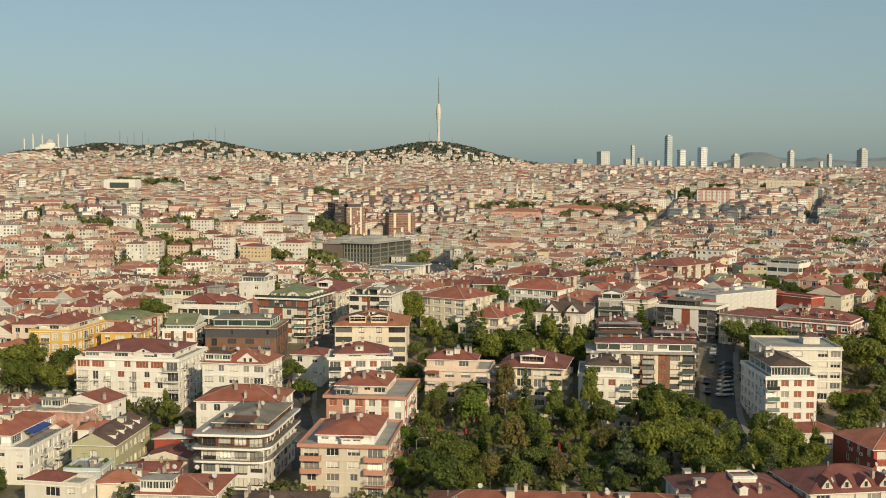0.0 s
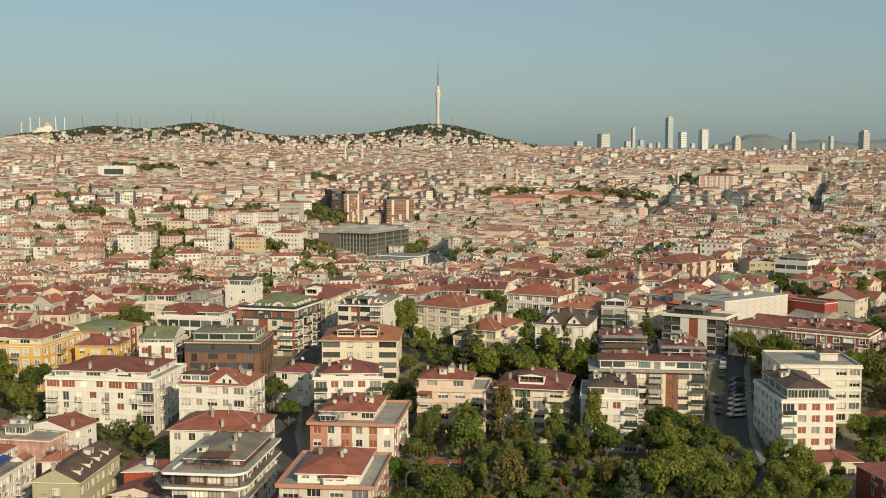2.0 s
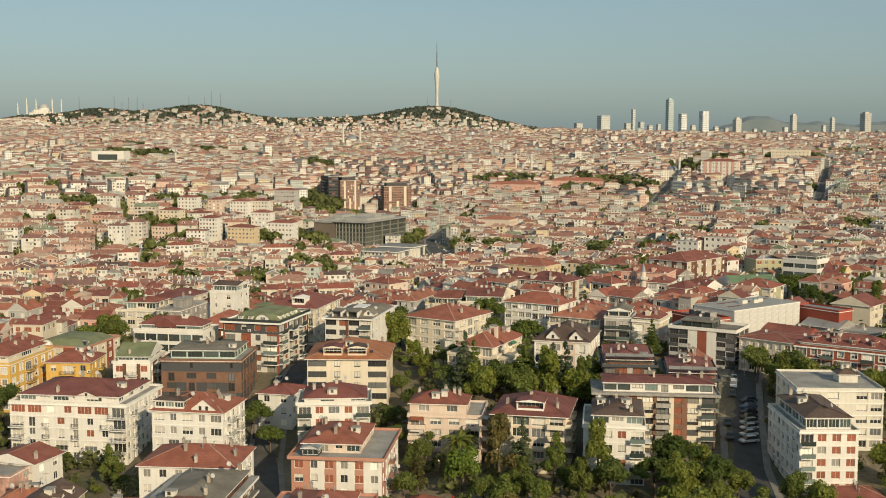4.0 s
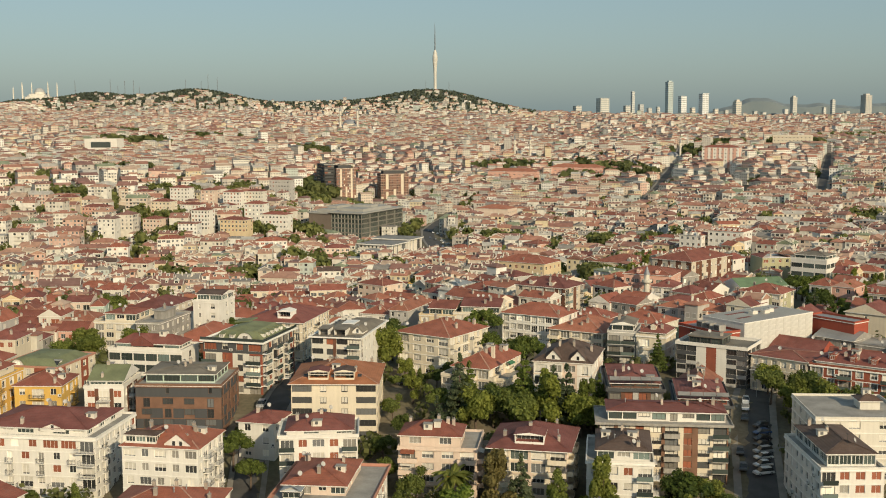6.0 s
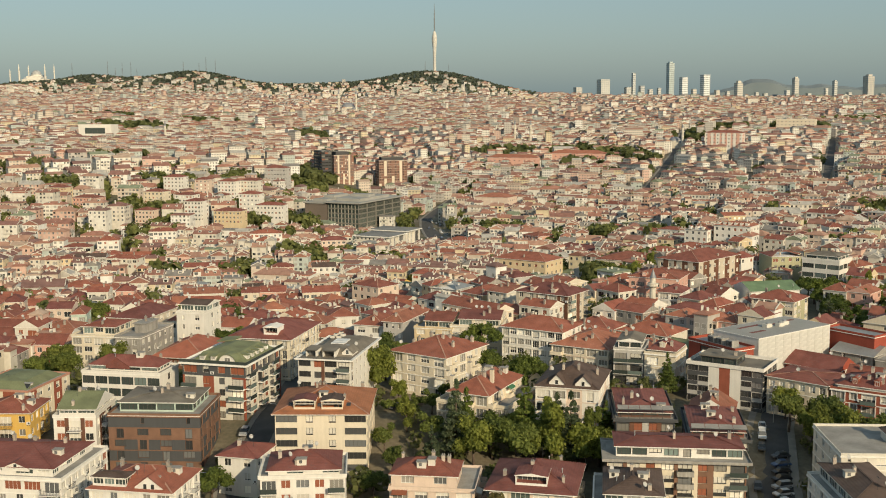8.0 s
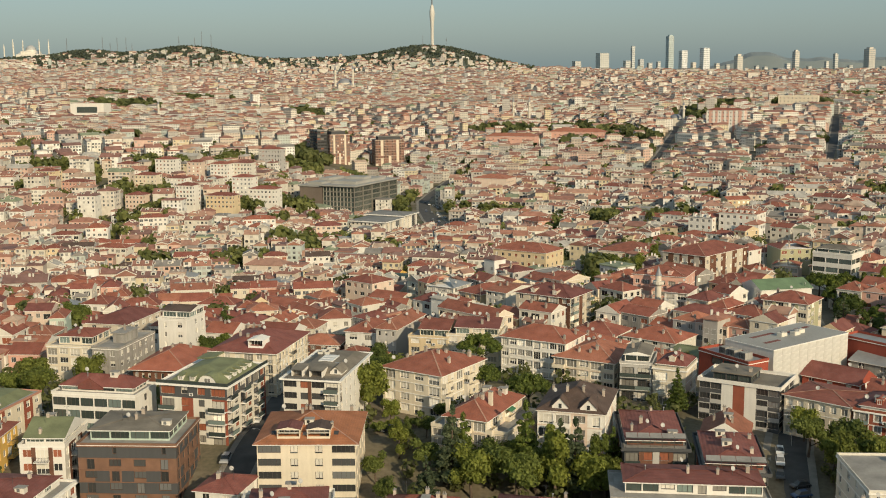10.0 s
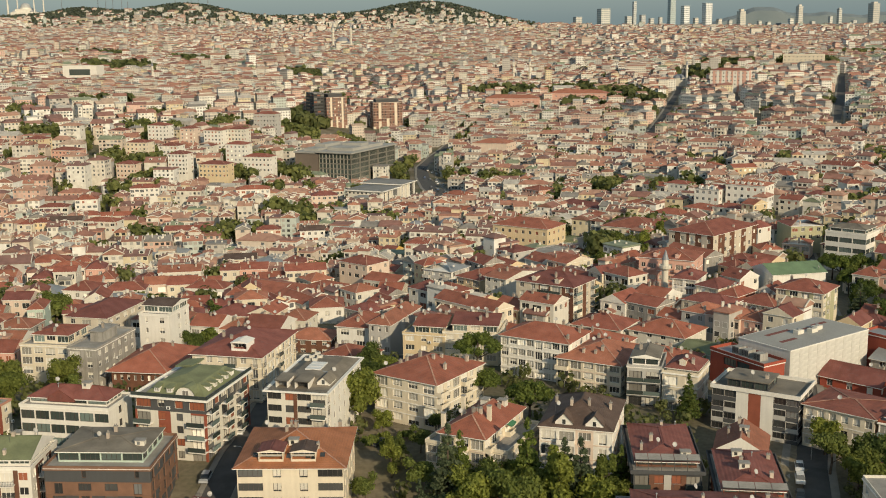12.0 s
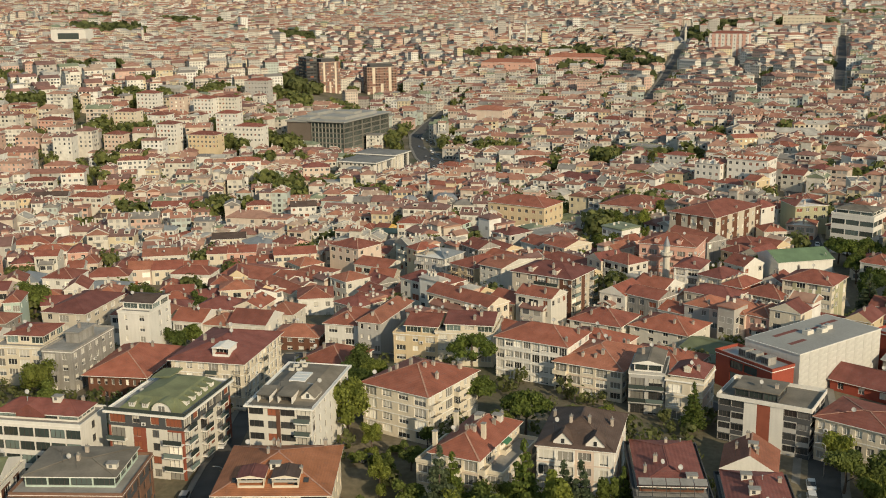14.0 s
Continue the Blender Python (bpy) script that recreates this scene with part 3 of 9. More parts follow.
        if pent:
            a, b, c, e, ph, proof, pw, pp = pent
            px0, py0, px1, py1 = a, b, w - c, d - e
            pb, pfound = Mesh(), []
            hs = [H + 0.22, H + 0.22 + ph]
            wall_side(pb, (px0, py0), (1, 0), px1 - px0, hs[0], hs, [pp], lambda s, fl: 0, pfound)
            wall_side(pb, (px1, py0), (0, 1), py1 - py0, hs[0], hs, [pp], lambda s, fl: 0, pfound)
            wall_side(pb, (px1, py1), (-1, 0), px1 - px0, hs[0], hs, ["-"], lambda s, fl: 0, pfound)
            wall_side(pb, (px0, py1), (0, -1), py1 - py0, hs[0], hs, [pp], lambda s, fl: 0, pfound)
            pn = part("penthouse", pb.weld().data("penthouse", [pw]), root)
            for ch, at, turned, ww, hh, foot, bay, fl in pfound:
                part("window", window_data(ww, hh, "teal" if ch == "t" else rng.choice(styles), frames), pn, pose(*at, 0, 0, turned))
            if proof[0] == "flat":
                qb = Mesh()
                qb.box(px0 - 0.4, py0 - 0.4, hs[1], px1 + 0.4, py1 + 0.4, hs[1] + 0.25, 0)
                qr = part("penthouse_roof", qb.data("penthouse_roof", [tile]), root)
                qz = lambda px, py: hs[1] + 0.25
            else:
                qb, qz = hip_roof(px0, py0, px1, py1, hs[1], proof[1], 0.45, proof[2] if proof[0] == "gable" else "")
                qr = part("penthouse_roof", qb.data("penthouse_roof", [tile, TRIM, pw, tile]), root)
            clutter(rng, qr, qz, (px0, py0, px1, py1), dishes, chimneys)
            box_top, box, rf = qz, (px0, py0, px1, py1), qr
        else:
            clutter(rng, rf, flat, (0.5, 0.5, w - 0.5, d - 0.5), dishes, chimneys)
    if y < 350 and name == "apartment_building" and box[2] - box[0] > 3 and box[3] - box[1] > 3:
        roof_fittings(rng, rf, box_top, box, kind != "flat" or bool(pent) and pent[5][0] != "flat")
    bx = box[2] - box[0]
    for k in range(dormers):
        dx = box[0] + bx * (k + 0.75) / (dormers + 0.5)
        dy = box[1] + 0.6
        zb = box_top(dx, dy) - 0.1
        db, dz = hip_roof(-0.75, 0, 0.75, 2.6, 1.25, 0.5, 0.15, "y", 0.08)
        part("dormer_roof", db.data("dormer_roof", [tile, TRIM, wall, tile]), rf, pose(dx, dy, zb))
        wb, wf = Mesh(), []
        wall_side(wb, (-0.75, 0), (1, 0), 1.5, -0.3, [-0.3, 1.25], ["-"], lambda s, fl: 0, wf)
        wall_side(wb, (0.75, 0), (0, 1), 2.6, -0.3, [-0.3, 1.25], ["-"], lambda s, fl: 0, wf)
        wall_side(wb, (-0.75, 2.6), (0, -1), 2.6, -0.3, [-0.3, 1.25], ["-"], lambda s, fl: 0, wf)
        dm = part("dormer", wb.data("dormer", [wall]), rf, pose(dx, dy, zb))
        part("window", window_data(1.0, 0.95, "glass", frames), dm, pose(0, -0.05, 0.15))
    for k in range(skylights):
        sx, sy = rng.uniform(box[0] + 1.2, box[2] - 1.2), box[1] + rng.uniform(1.2, 3.0)
        slope = math.degrees(math.atan2(box_top(sx, sy + 0.5) - box_top(sx, sy - 0.5), 1.0))
        part("skylight", window_data(0.95, 1.3, "glass", FRAMED), rf, pose(sx, sy, box_top(sx, sy) + 0.1, slope - 90, 0, 0))
    return root


def wide_dormer(root, x, y, z, w, depth, tile, side, canopy=None):
    """A roof terrace under a low gable: cheek walls, parapet, set-back glazed front."""
    h = 2.1
    b = Mesh()
    b.box(x - w / 2, y, z, x - w / 2 + 0.15, y + depth, z + h, 0)
    b.box(x + w / 2 - 0.15, y, z, x + w / 2, y + depth, z + h, 0)
    b.box(x - w / 2 + 0.15, y, z, x + w / 2 - 0.15, y + 0.12, z + 0.75, 0)
    dm = part("roof_terrace", b.data("roof_terrace", [side]), root)
    part("window", window_data(w - 0.5, h - 0.1, "glass", FRAMEW), dm, pose(x, y + 1.5, z))
    rb, _ = hip_roof(x - w / 2, y, x + w / 2, y + depth, z + h, 0.5, 0.2, "y", 0.1)
    part("terrace_roof", rb.data("terrace_roof", [tile, TRIM, side, tile]), root)
    if canopy:
        c = Mesh()
        c.box(x - w / 2 + 0.2, y - 0.5, z + h - 0.55, x + w / 2 - 0.2, y + 0.3, z + h - 0.5, 0)
        part("awning", c.data("awning", [canopy]), root)


def attic(root, x0, y0, x1, y1, z, h, wall, tile, front="ttt", rise=0.5):
    """A glazed attic room on a roof, with a shallow roof of its own."""
    b, found = Mesh(), []
    hs = [z, z + h]
    wall_side(b, (x0, y0), (1, 0), x1 - x0, z - 0.6, hs, [front], lambda s, fl: 0, found)
    wall_side(b, (x1, y0), (0, 1), y1 - y0, z - 0.6, hs, ["t"], lambda s, fl: 0, found)
    wall_side(b, (x1, y1), (-1, 0), x1 - x0, z - 0.6, hs, ["-"], lambda s, fl: 0, found)
    wall_side(b, (x0, y1), (0, -1), y1 - y0, z - 0.6, hs, ["-"], lambda s, fl: 0, found)
    room = part("attic", b.weld().data("attic", [wall]), root)
    for ch, at, turned, ww, hh, foot, bay, fl in found:
        part("window", window_data(ww, hh, "teal", FRAMEW), room, pose(*at, 0, 0, turned))
    rb, _ = hip_roof(x0, y0, x1, y1, z + h, rise, 0.3, thick=0.12)
    part("attic_roof", rb.data("attic_roof", [tile, TRIM, wall, tile]), root)


def gable_front(root, x0, x1, y, depth, z, rise, wall, tile, holes=2):
    """A white gable rising from the eaves, with its own small pitched roof behind."""
    b = Mesh()
    xm = (x0 + x1) / 2
    b.face([(x0, y, z - 0.5), (x1, y, z - 0.5), (x1, y, z + 0.3), (xm, y, z + rise), (x0, y, z + 0.3)])
    b.face([(x0, y, z - 0.5), (x0, y, z + 0.3), (x0, y + depth, z + 0.3), (x0, y + depth, z - 0.5)])
    b.face([(x1, y, z - 0.5), (x1, y + depth, z - 0.5), (x1, y + depth, z + 0.3), (x1, y, z + 0.3)])
    g = part("gable", b.data("gable", [wall]), root)
    r = Mesh()
    for xa, s in ((x0, -1), (x1, 1)):
        e = 0.25 * s
        r.face([(xa + e, y - 0.25, z + 0.22), (xm, y - 0.25, z + rise + 0.1), (xm, y + depth, z + rise + 0.1), (xa + e, y + depth, z + 0.22)][::-s])
        r.face([(xa + e, y - 0.25, z + 0.1), (xm, y - 0.25, z + rise - 0.02), (xm, y + depth, z + rise - 0.02), (xa + e, y + depth, z + 0.1)][::s])
        r.face([(xa + e, y - 0.25, z + 0.1), (xm, y - 0.25, z + rise - 0.02), (xm, y - 0.25, z + rise + 0.1), (xa + e, y - 0.25, z + 0.22)][::s])
    part("gable_roof", r.data("gable_roof", [tile]), root)
    for k in range(holes):
        part("window", window_data(0.8, 1.1, "glass", FRAMEW), g, pose(xm + (k - (holes - 1) / 2) * 1.5, y - 0.07, z - 0.1))


def side_dormers(root, w, d, z, rise, count, tile, over=0.5):
    """Small white gables along the +x slope of a roof whose ridge runs along y."""
    half = w / 2 + over
    for k in range(count):
        y = d * (k + 0.7) / (count + 0.4)
        x = w - 0.9
        zb = z + 0.16 + rise * (over + 0.9) / half - 0.05
        m = pose(x, y, zb, 0, 0, 90)
        db, _ = hip_roof(-0.6, 0, 0.6, 2.2, 0.85, 0.6, 0.12, "y", 0.07)
        part("dormer_roof", db.data("dormer_roof", [tile, TRIM, WHITE, tile]), root, m)
        wb = Mesh()
        wb.box(-0.6, 0.0, -0.4, 0.6, 2.2, 0.85, 0)
        dm = part("dormer", wb.data("dormer", [WHITE]), root, m)
        part("window", window_data(0.7, 0.65, "glass", FRAMED), dm, pose(0, -0.07, 0.1))


def pergola(root, x0, y0, x1, y1, z, mat, bays=5):
    """Slatted canopy on posts over a terrace."""
    p = Mesh()
    for i in range(bays + 1):
        x = x0 + (x1 - x0) * i / bays
        p.box(x - 0.05, y0, z, x + 0.05, y0 + 0.1, z + 2.2, 1)
    p.box(x0, y0, z + 2.2, x1, y0 + 0.12, z + 2.34, 1)
    for i in range(bays):
        a, b = x0 + (x1 - x0) * i / bays + 0.06, x0 + (x1 - x0) * (i + 1) / bays - 0.06
        p.face([(a, y0 + 0.05, z + 2.36), (b, y0 + 0.05, z + 2.36), (b, y1, z + 2.7), (a, y1, z + 2.7)], 0)
        p.face([(a, y0 + 0.05, z + 2.33), (a, y1, z + 2.67), (b, y1, z + 2.67), (b, y0 + 0.05, z + 2.33)], 0)
    p.box(x0, y0 - 0.03, z + 0.9, x1, y0 + 0.01, z + 0.96, 1)
    part("pergola", p.data("pergola", [mat, RAIL]), root)


def mansard(root, x0, y0, x1, y1, z, rise, run, crest, tile, name="mansard_roof"):
    """A steep lower roof and a nearly flat top, standing on a roof slab."""
    b = Mesh()
    lo = [(x0, y0, z), (x1, y0, z), (x1, y1, z), (x0, y1, z)]
    hi = [(x0 + run, y0 + run, z + rise), (x1 - run, y0 + run, z + rise), (x1 - run, y1 - run, z + rise), (x0 + run, y1 - run, z + rise)]
    xm, e = (x0 + x1) / 2, (x1 - x0) / 2 - run
    r0, r1 = (xm, y0 + run + e * 0.8, z + rise + crest), (xm, y1 - run - e * 0.8, z + rise + crest)
    for k in range(4):
        j = (k + 1) % 4
        b.face((lo[k], lo[j], hi[j], hi[k]))
    b.face((hi[0], hi[1], r0))
    b.face((hi[1], hi[2], r1, r0))
    b.face((hi[2], hi[3], r1))
    b.face((hi[3], hi[0], r0, r1))
    return part(name, b.weld().data(name, [tile]), root)


def roof_dormer(root, m, tile, side, w=1.3, h=0.95, depth=2.4):
    """A small dormer with a flat lid and one window, facing -y of its pose."""
    b = Mesh()
    b.box(-w / 2, 0, -0.4, w / 2, depth, h, 0)
    dm = part("dormer", b.data("dormer", [side]), root, m)
    r = Mesh()
    r.face([(-w / 2 - 0.12, -0.25, h), (w / 2 + 0.12, -0.25, h), (w / 2 + 0.12, depth, h + 0.45), (-w / 2 - 0.12, depth, h + 0.45)])
    for q in (((-w / 2 - 0.12, -0.25, h - 0.1), (w / 2 + 0.12, -0.25, h - 0.1), (w / 2 + 0.12, -0.25, h), (-w / 2 - 0.12, -0.25, h)),
              ((-w / 2 - 0.12, -0.25, h - 0.1), (-w / 2 - 0.12, -0.25, h), (-w / 2 - 0.12, depth, h + 0.45), (-w / 2 - 0.12, depth, h - 0.1)),
              ((w / 2 + 0.12, -0.25, h), (w / 2 + 0.12, -0.25, h - 0.1), (w / 2 + 0.12, depth, h - 0.1), (w / 2 + 0.12, depth, h + 0.45))):
        r.face(q)
    part("dormer_roof", r.data("dormer_roof", [tile]), root, m)
    part("window", window_data(w - 0.3, h - 0.2, "curtain", FRAMEW), dm, pose(0, -0.07, 0.05))


def arched_gable(root, x, y, z, w, h, depth, tile, wall):
    """A white segmental gable with tall lights under a barrel roof."""
    n, b, r = 8, Mesh(), Mesh()
    arc = [(x - w / 2 * math.cos(math.pi * k / n), z + h * math.sin(math.pi * k / n)) for k in range(n + 1)]
    b.face([(x - w / 2, y, z - 0.5), (x + w / 2, y, z - 0.5)] + [(px, y, pz) for px, pz in reversed(arc)])
    g = part("gable", b.data("gable", [wall]), root)
    for (ax, az), (bx, bz) in zip(arc, arc[1:]):
        r.face([(ax, y - 0.3, az + 0.12), (bx, y - 0.3, bz + 0.12), (bx, y + depth, bz + 0.12), (ax, y + depth, az + 0.12)])
        r.face([(ax, y - 0.3, az), (bx, y - 0.3, bz), (bx, y - 0.3, bz + 0.12), (ax, y - 0.3, az + 0.12)])
    part("gable_roof", r.data("gable_roof", [tile]), root)
    part("window", window_data(1.5, h * 0.75, "curtain", FRAMEW), g, pose(x, y - 0.07, z - 0.2))


def rail_line(root, pts, z, h=0.9, glazed=True):
    """A balustrade along some points of a roof's edge."""
    for (ax, ay), (bx, by) in zip(pts, pts[1:]):
        l = math.hypot(bx - ax, by - ay)
        b = Mesh()
        if glazed:
            b.box(0, -0.02, 0.08, l, 0.02, h - 0.05, 1)
        b.box(0, -0.03, h - 0.05, l, 0.03, h, 0)
        n = max(1, int(l / 1.6))
        for k in range(n + 1):
            b.box(l * k / n - 0.03, -0.03, 0, l * k / n + 0.03, 0.03, h - 0.05, 0)
        part("balustrade", b.data("balustrade", [RAIL, TGLASS]), root, pose(ax, ay, z, 0, 0, math.degrees(math.atan2(by - ay, bx - ax))))


def terrace_wing(root, x0, y0, x1, y1, top, wall, front, side, left=False):
    """A lower wing along a house, its flat roof a terrace behind a parapet."""
    b, found = Mesh(), []
    hs = [top * k / 4 for k in range(5)]
    wall_side(b, (x0, y0), (1, 0), x1 - x0, -1.0, hs, ["-", front], lambda s, fl: 0, found)
    if left:
        wall_side(b, (x0, y1), (0, -1), y1 - y0, -1.0, hs, ["-", side], lambda s, fl: 0, found)
    else:
        wall_side(b, (x1, y0), (0, 1), y1 - y0, -1.0, hs, ["-", side], lambda s, fl: 0, found)
    wall_side(b, (x1, y1), (-1, 0), x1 - x0, -1.0, hs, ["-"], lambda s, fl: 0, found)
    wing = part("wing", b.weld().data("wing", [wall]), root)
    f = Mesh()
    f.box(x0, y0, top, x1, y1, top + 0.12, 0)
    part("terrace_floor", f.data("terrace_floor", [SLABM]), wing)
    p, t = Mesh(), 0.16
    p.box(x0 - 0.1, y0 - 0.1, top + 0.12, x1 + 0.1, y0 + t, top + 0.85, 0)
    p.box(x0 - 0.1, y1 - t, top + 0.12, x1 + 0.1, y1 + 0.1, top + 0.85, 0)
    xs = (x0 - 0.1, x0 + t) if left else (x1 - t, x1 + 0.1)
    p.box(xs[0], y0 + t, top + 0.12, xs[1], y1 - t, top + 0.85, 0)
    part("parapet", p.data("parapet", [wall]), wing)
    for ch, at, turned, ww, hh, foot, bay, fl in found:
        part("window", window_data(ww, hh, "curtain", FRAMEW), wing, pose(*at, 0, 0, turned))


def rounded_front(x0, x1, y1, out, r=3.4):
    """Outline of a storey with rounded front corners, from the left rear to the right rear."""
    pts = [(x0 - out, y1)]
    for cx, lo, hi in ((x0 - out + 1.2, 180, 270), (x1 + out - r, 270, 360)):
        rad = 1.2 if lo == 180 else r
        for k in range(8):
            a = radians(lo + (hi - lo) * k / 7)
            pts.append((cx + rad * math.cos(a), -out + rad + rad * math.sin(a)))
    return pts + [(x1 + out, y1)]


def curved_band(root, x0, x1, y1, z, h, out):
    """White balcony slab that runs round the front of a house."""
    ring, inner = rounded_front(x0, x1, y1, out), rounded_front(x0, x1, y1, -0.3, 2.2)
    b = Mesh()
    for (a, c), (p, q) in zip(zip(ring, ring[1:]), zip(inner, inner[1:])):
        b.face([(*a, z), (*c, z), (*c, z + h), (*a, z + h)], 0)
        b.face([(*a, z + h), (*c, z + h), (*q, z + h), (*p, z + h)], 1)
        b.face([(*c, z), (*a, z), (*p, z), (*q, z)], 0)
        b.face([(*q, z), (*p, z), (*p, z + h), (*q, z + h)], 0)
    part("balcony_slab", b.data("balcony_slab", [TRIM, SLABM]), root)


def curved_rail(root, x0, x1, y1, z, out):
    """Dark railing with bars on a rounded balcony."""
    ring = rounded_front(x0, x1, y1, out - 0.1)
    b = Mesh()
    for a, c in zip(ring, ring[1:]):
        b.tube((*a, z + 0.9), (*c, z + 0.9), 0.035, 0.035, 5)
        n = max(1, int(math.hypot(c[0] - a[0], c[1] - a[1]) / 0.3))
        for k in range(n):
            p = (a[0] + (c[0] - a[0]) * k / n, a[1] + (c[1] - a[1]) * k / n)
            b.tube((*p, z), (*p, z + 0.9), 0.02, 0.02, 4)
    part("railing", b.data("railing", [RAIL]), root)


def awning_strip(root, x0, y0, y1, z, reach, mat):
    """Cloth awning along a terrace wall that faces +x."""
    b, t = Mesh(), 0.05
    for lift, turn in ((0.0, 1), (-t, -1)):
        b.face([(x0, y0, z + lift), (x0 + reach, y0, z - 0.55 + lift), (x0 + reach, y1, z - 0.55 + lift), (x0, y1, z + lift)][::turn], 0)
    b.face([(x0 + reach, y0, z - 0.85), (x0 + reach, y1, z - 0.85), (x0 + reach, y1, z - 0.55), (x0 + reach, y0, z - 0.55)], 0)
    part("awning", b.data("awning", [mat]), root)


def plant_boxes(root, spots, z, w=1.1, d=0.8, h=0.75):
    """Grey cooling units on a roof."""
    for x, y in spots:
        b = Mesh()
        b.box(x - w / 2, y - d / 2, z + 0.12, x + w / 2, y + d / 2, z + h, 0)
        b.tube((x, y, z + h), (x, y, z + h + 0.06), 0.3, 0.3, 10, 1)
        b.box(x - w / 2 + 0.1, y - d / 2 + 0.1, z, x - w / 2 + 0.2, y + d / 2 - 0.1, z + 0.12, 1)
        b.box(x + w / 2 - 0.2, y - d / 2 + 0.1, z, x + w / 2 - 0.1, y + d / 2 - 0.1, z + 0.12, 1)
        part("cooling_unit", b.data("cooling_unit", [PALE, RAIL]), root)


NAMES = {}


def mid(x, y, turn, w, d, fl, wall, tile, flat=False):
    """A town house of the crowded slope, its two upper storeys showing."""
    rng = random.Random(int(x * 7 + y * 3))
    nb = max(2, int(w / 3.2))
    row, rowb = ("".join(rng.choice("wwWgw") for _ in range(nb)) for _ in range(2))
    patt = ["-"] * (fl - 2) + [row, rowb] if fl > 2 else [row, rowb]
    if not NAMES:
        NAMES.update({WHITE: "white", CREAM: "cream", PALE: "pale", BEIGE: "beige", ROSE: "rose", GREYW: "grey", OCHRE: "ochre", PINK: "pink", MINT: "mint-green", YELLOW: "yellow", OLIVE: "olive", CONC: "bare concrete"})
    tone = {MAROON: "maroon tiled", BROWNT: "brown tiled", METALR: "grey metal", GREENR: "green"}.get(tile, "red tiled")
    house(f"{NAMES[wall]} town house with {'flat terrace' if flat else tone} roof", x, y, turn, w, d, terrain(x + w / 2, y + d / 2) + 3.0 * fl, fl, wall, patt, ["-"] * (fl - 1) + ["w-w"], "",
          ("flat",) if flat else ("hip", rng.uniform(1.7, 2.6)) if rng.random() < 0.8 else ("gable", 2.0, "x"), tile, chimneys=rng.choice((1, 2, 2)), dishes=rng.choice((0, 0, 1)), acs=0, name="town_house", group="town houses", over=0.35, joined=y > 540)


# ---- ground ----
def meadow():
    m, nt, bsdf = nodes_of("ground_earth")
    co = where(nt)
    col = ramp(nt, noise_tex(nt, co, 0.035, 5), ((0.3, (0.085, 0.09, 0.04)), (0.5, (0.18, 0.15, 0.10)), (0.7, (0.27, 0.225, 0.16))))
    col = mix(nt, "MULTIPLY", 0.6, col, ramp(nt, noise_tex(nt, co, 0.9, 6), ((0.3, (0.5, 0.5, 0.48)), (0.7, (1.1, 1.1, 1.1)))))
    nt.links.new(col, bsdf.inputs["Base Color"])
    bsdf.inputs["Roughness"].default_value = 0.95
    return m


def far_woods():
    m, nt, bsdf = nodes_of("wooded_slope_hazed")
    co = where(nt)
    # greens greyed and lightened, so the base colour carries the distance haze
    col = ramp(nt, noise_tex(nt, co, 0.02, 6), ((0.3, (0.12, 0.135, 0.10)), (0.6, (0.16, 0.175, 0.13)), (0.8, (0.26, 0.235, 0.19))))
    nt.links.new(col, bsdf.inputs["Base Color"])
    bsdf.inputs["Roughness"].default_value = 0.95
    return m


def ground():
    mb = Mesh()
    ys = [-400 + 60 * k for k in range(9)] + [140 + 5 * k for k in range(100)]
    while ys[-1] < 4960:
        ys.append(ys[-1] + max(6.0, ys[-1] * 0.018))
    us = [(-0.85 + 1.7 * k / 150) for k in range(151)]
    for y in ys:
        for u in us:
            x = u * max(abs(y), 260) if y > 0 else u * 800
            mb.v.append((x, y, terrain(x, y) if y > 0 else 0.0))
    n = len(us)
    for j in range(len(ys) - 1):
        for i in range(n - 1):
            mb.f.append((j * n + i, j * n + i + 1, (j + 1) * n + i + 1, (j + 1) * n + i))
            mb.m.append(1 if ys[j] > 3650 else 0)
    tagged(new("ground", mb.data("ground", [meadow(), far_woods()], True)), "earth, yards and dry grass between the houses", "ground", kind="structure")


ground()

ASPHALT = surface("asphalt", (0.085, 0.082, 0.08), 0.9, 0.25, 0.3, 5.0)
PAVING = surface("paving", (0.26, 0.24, 0.21), 0.9, 0.2, 0.4, 6.0)


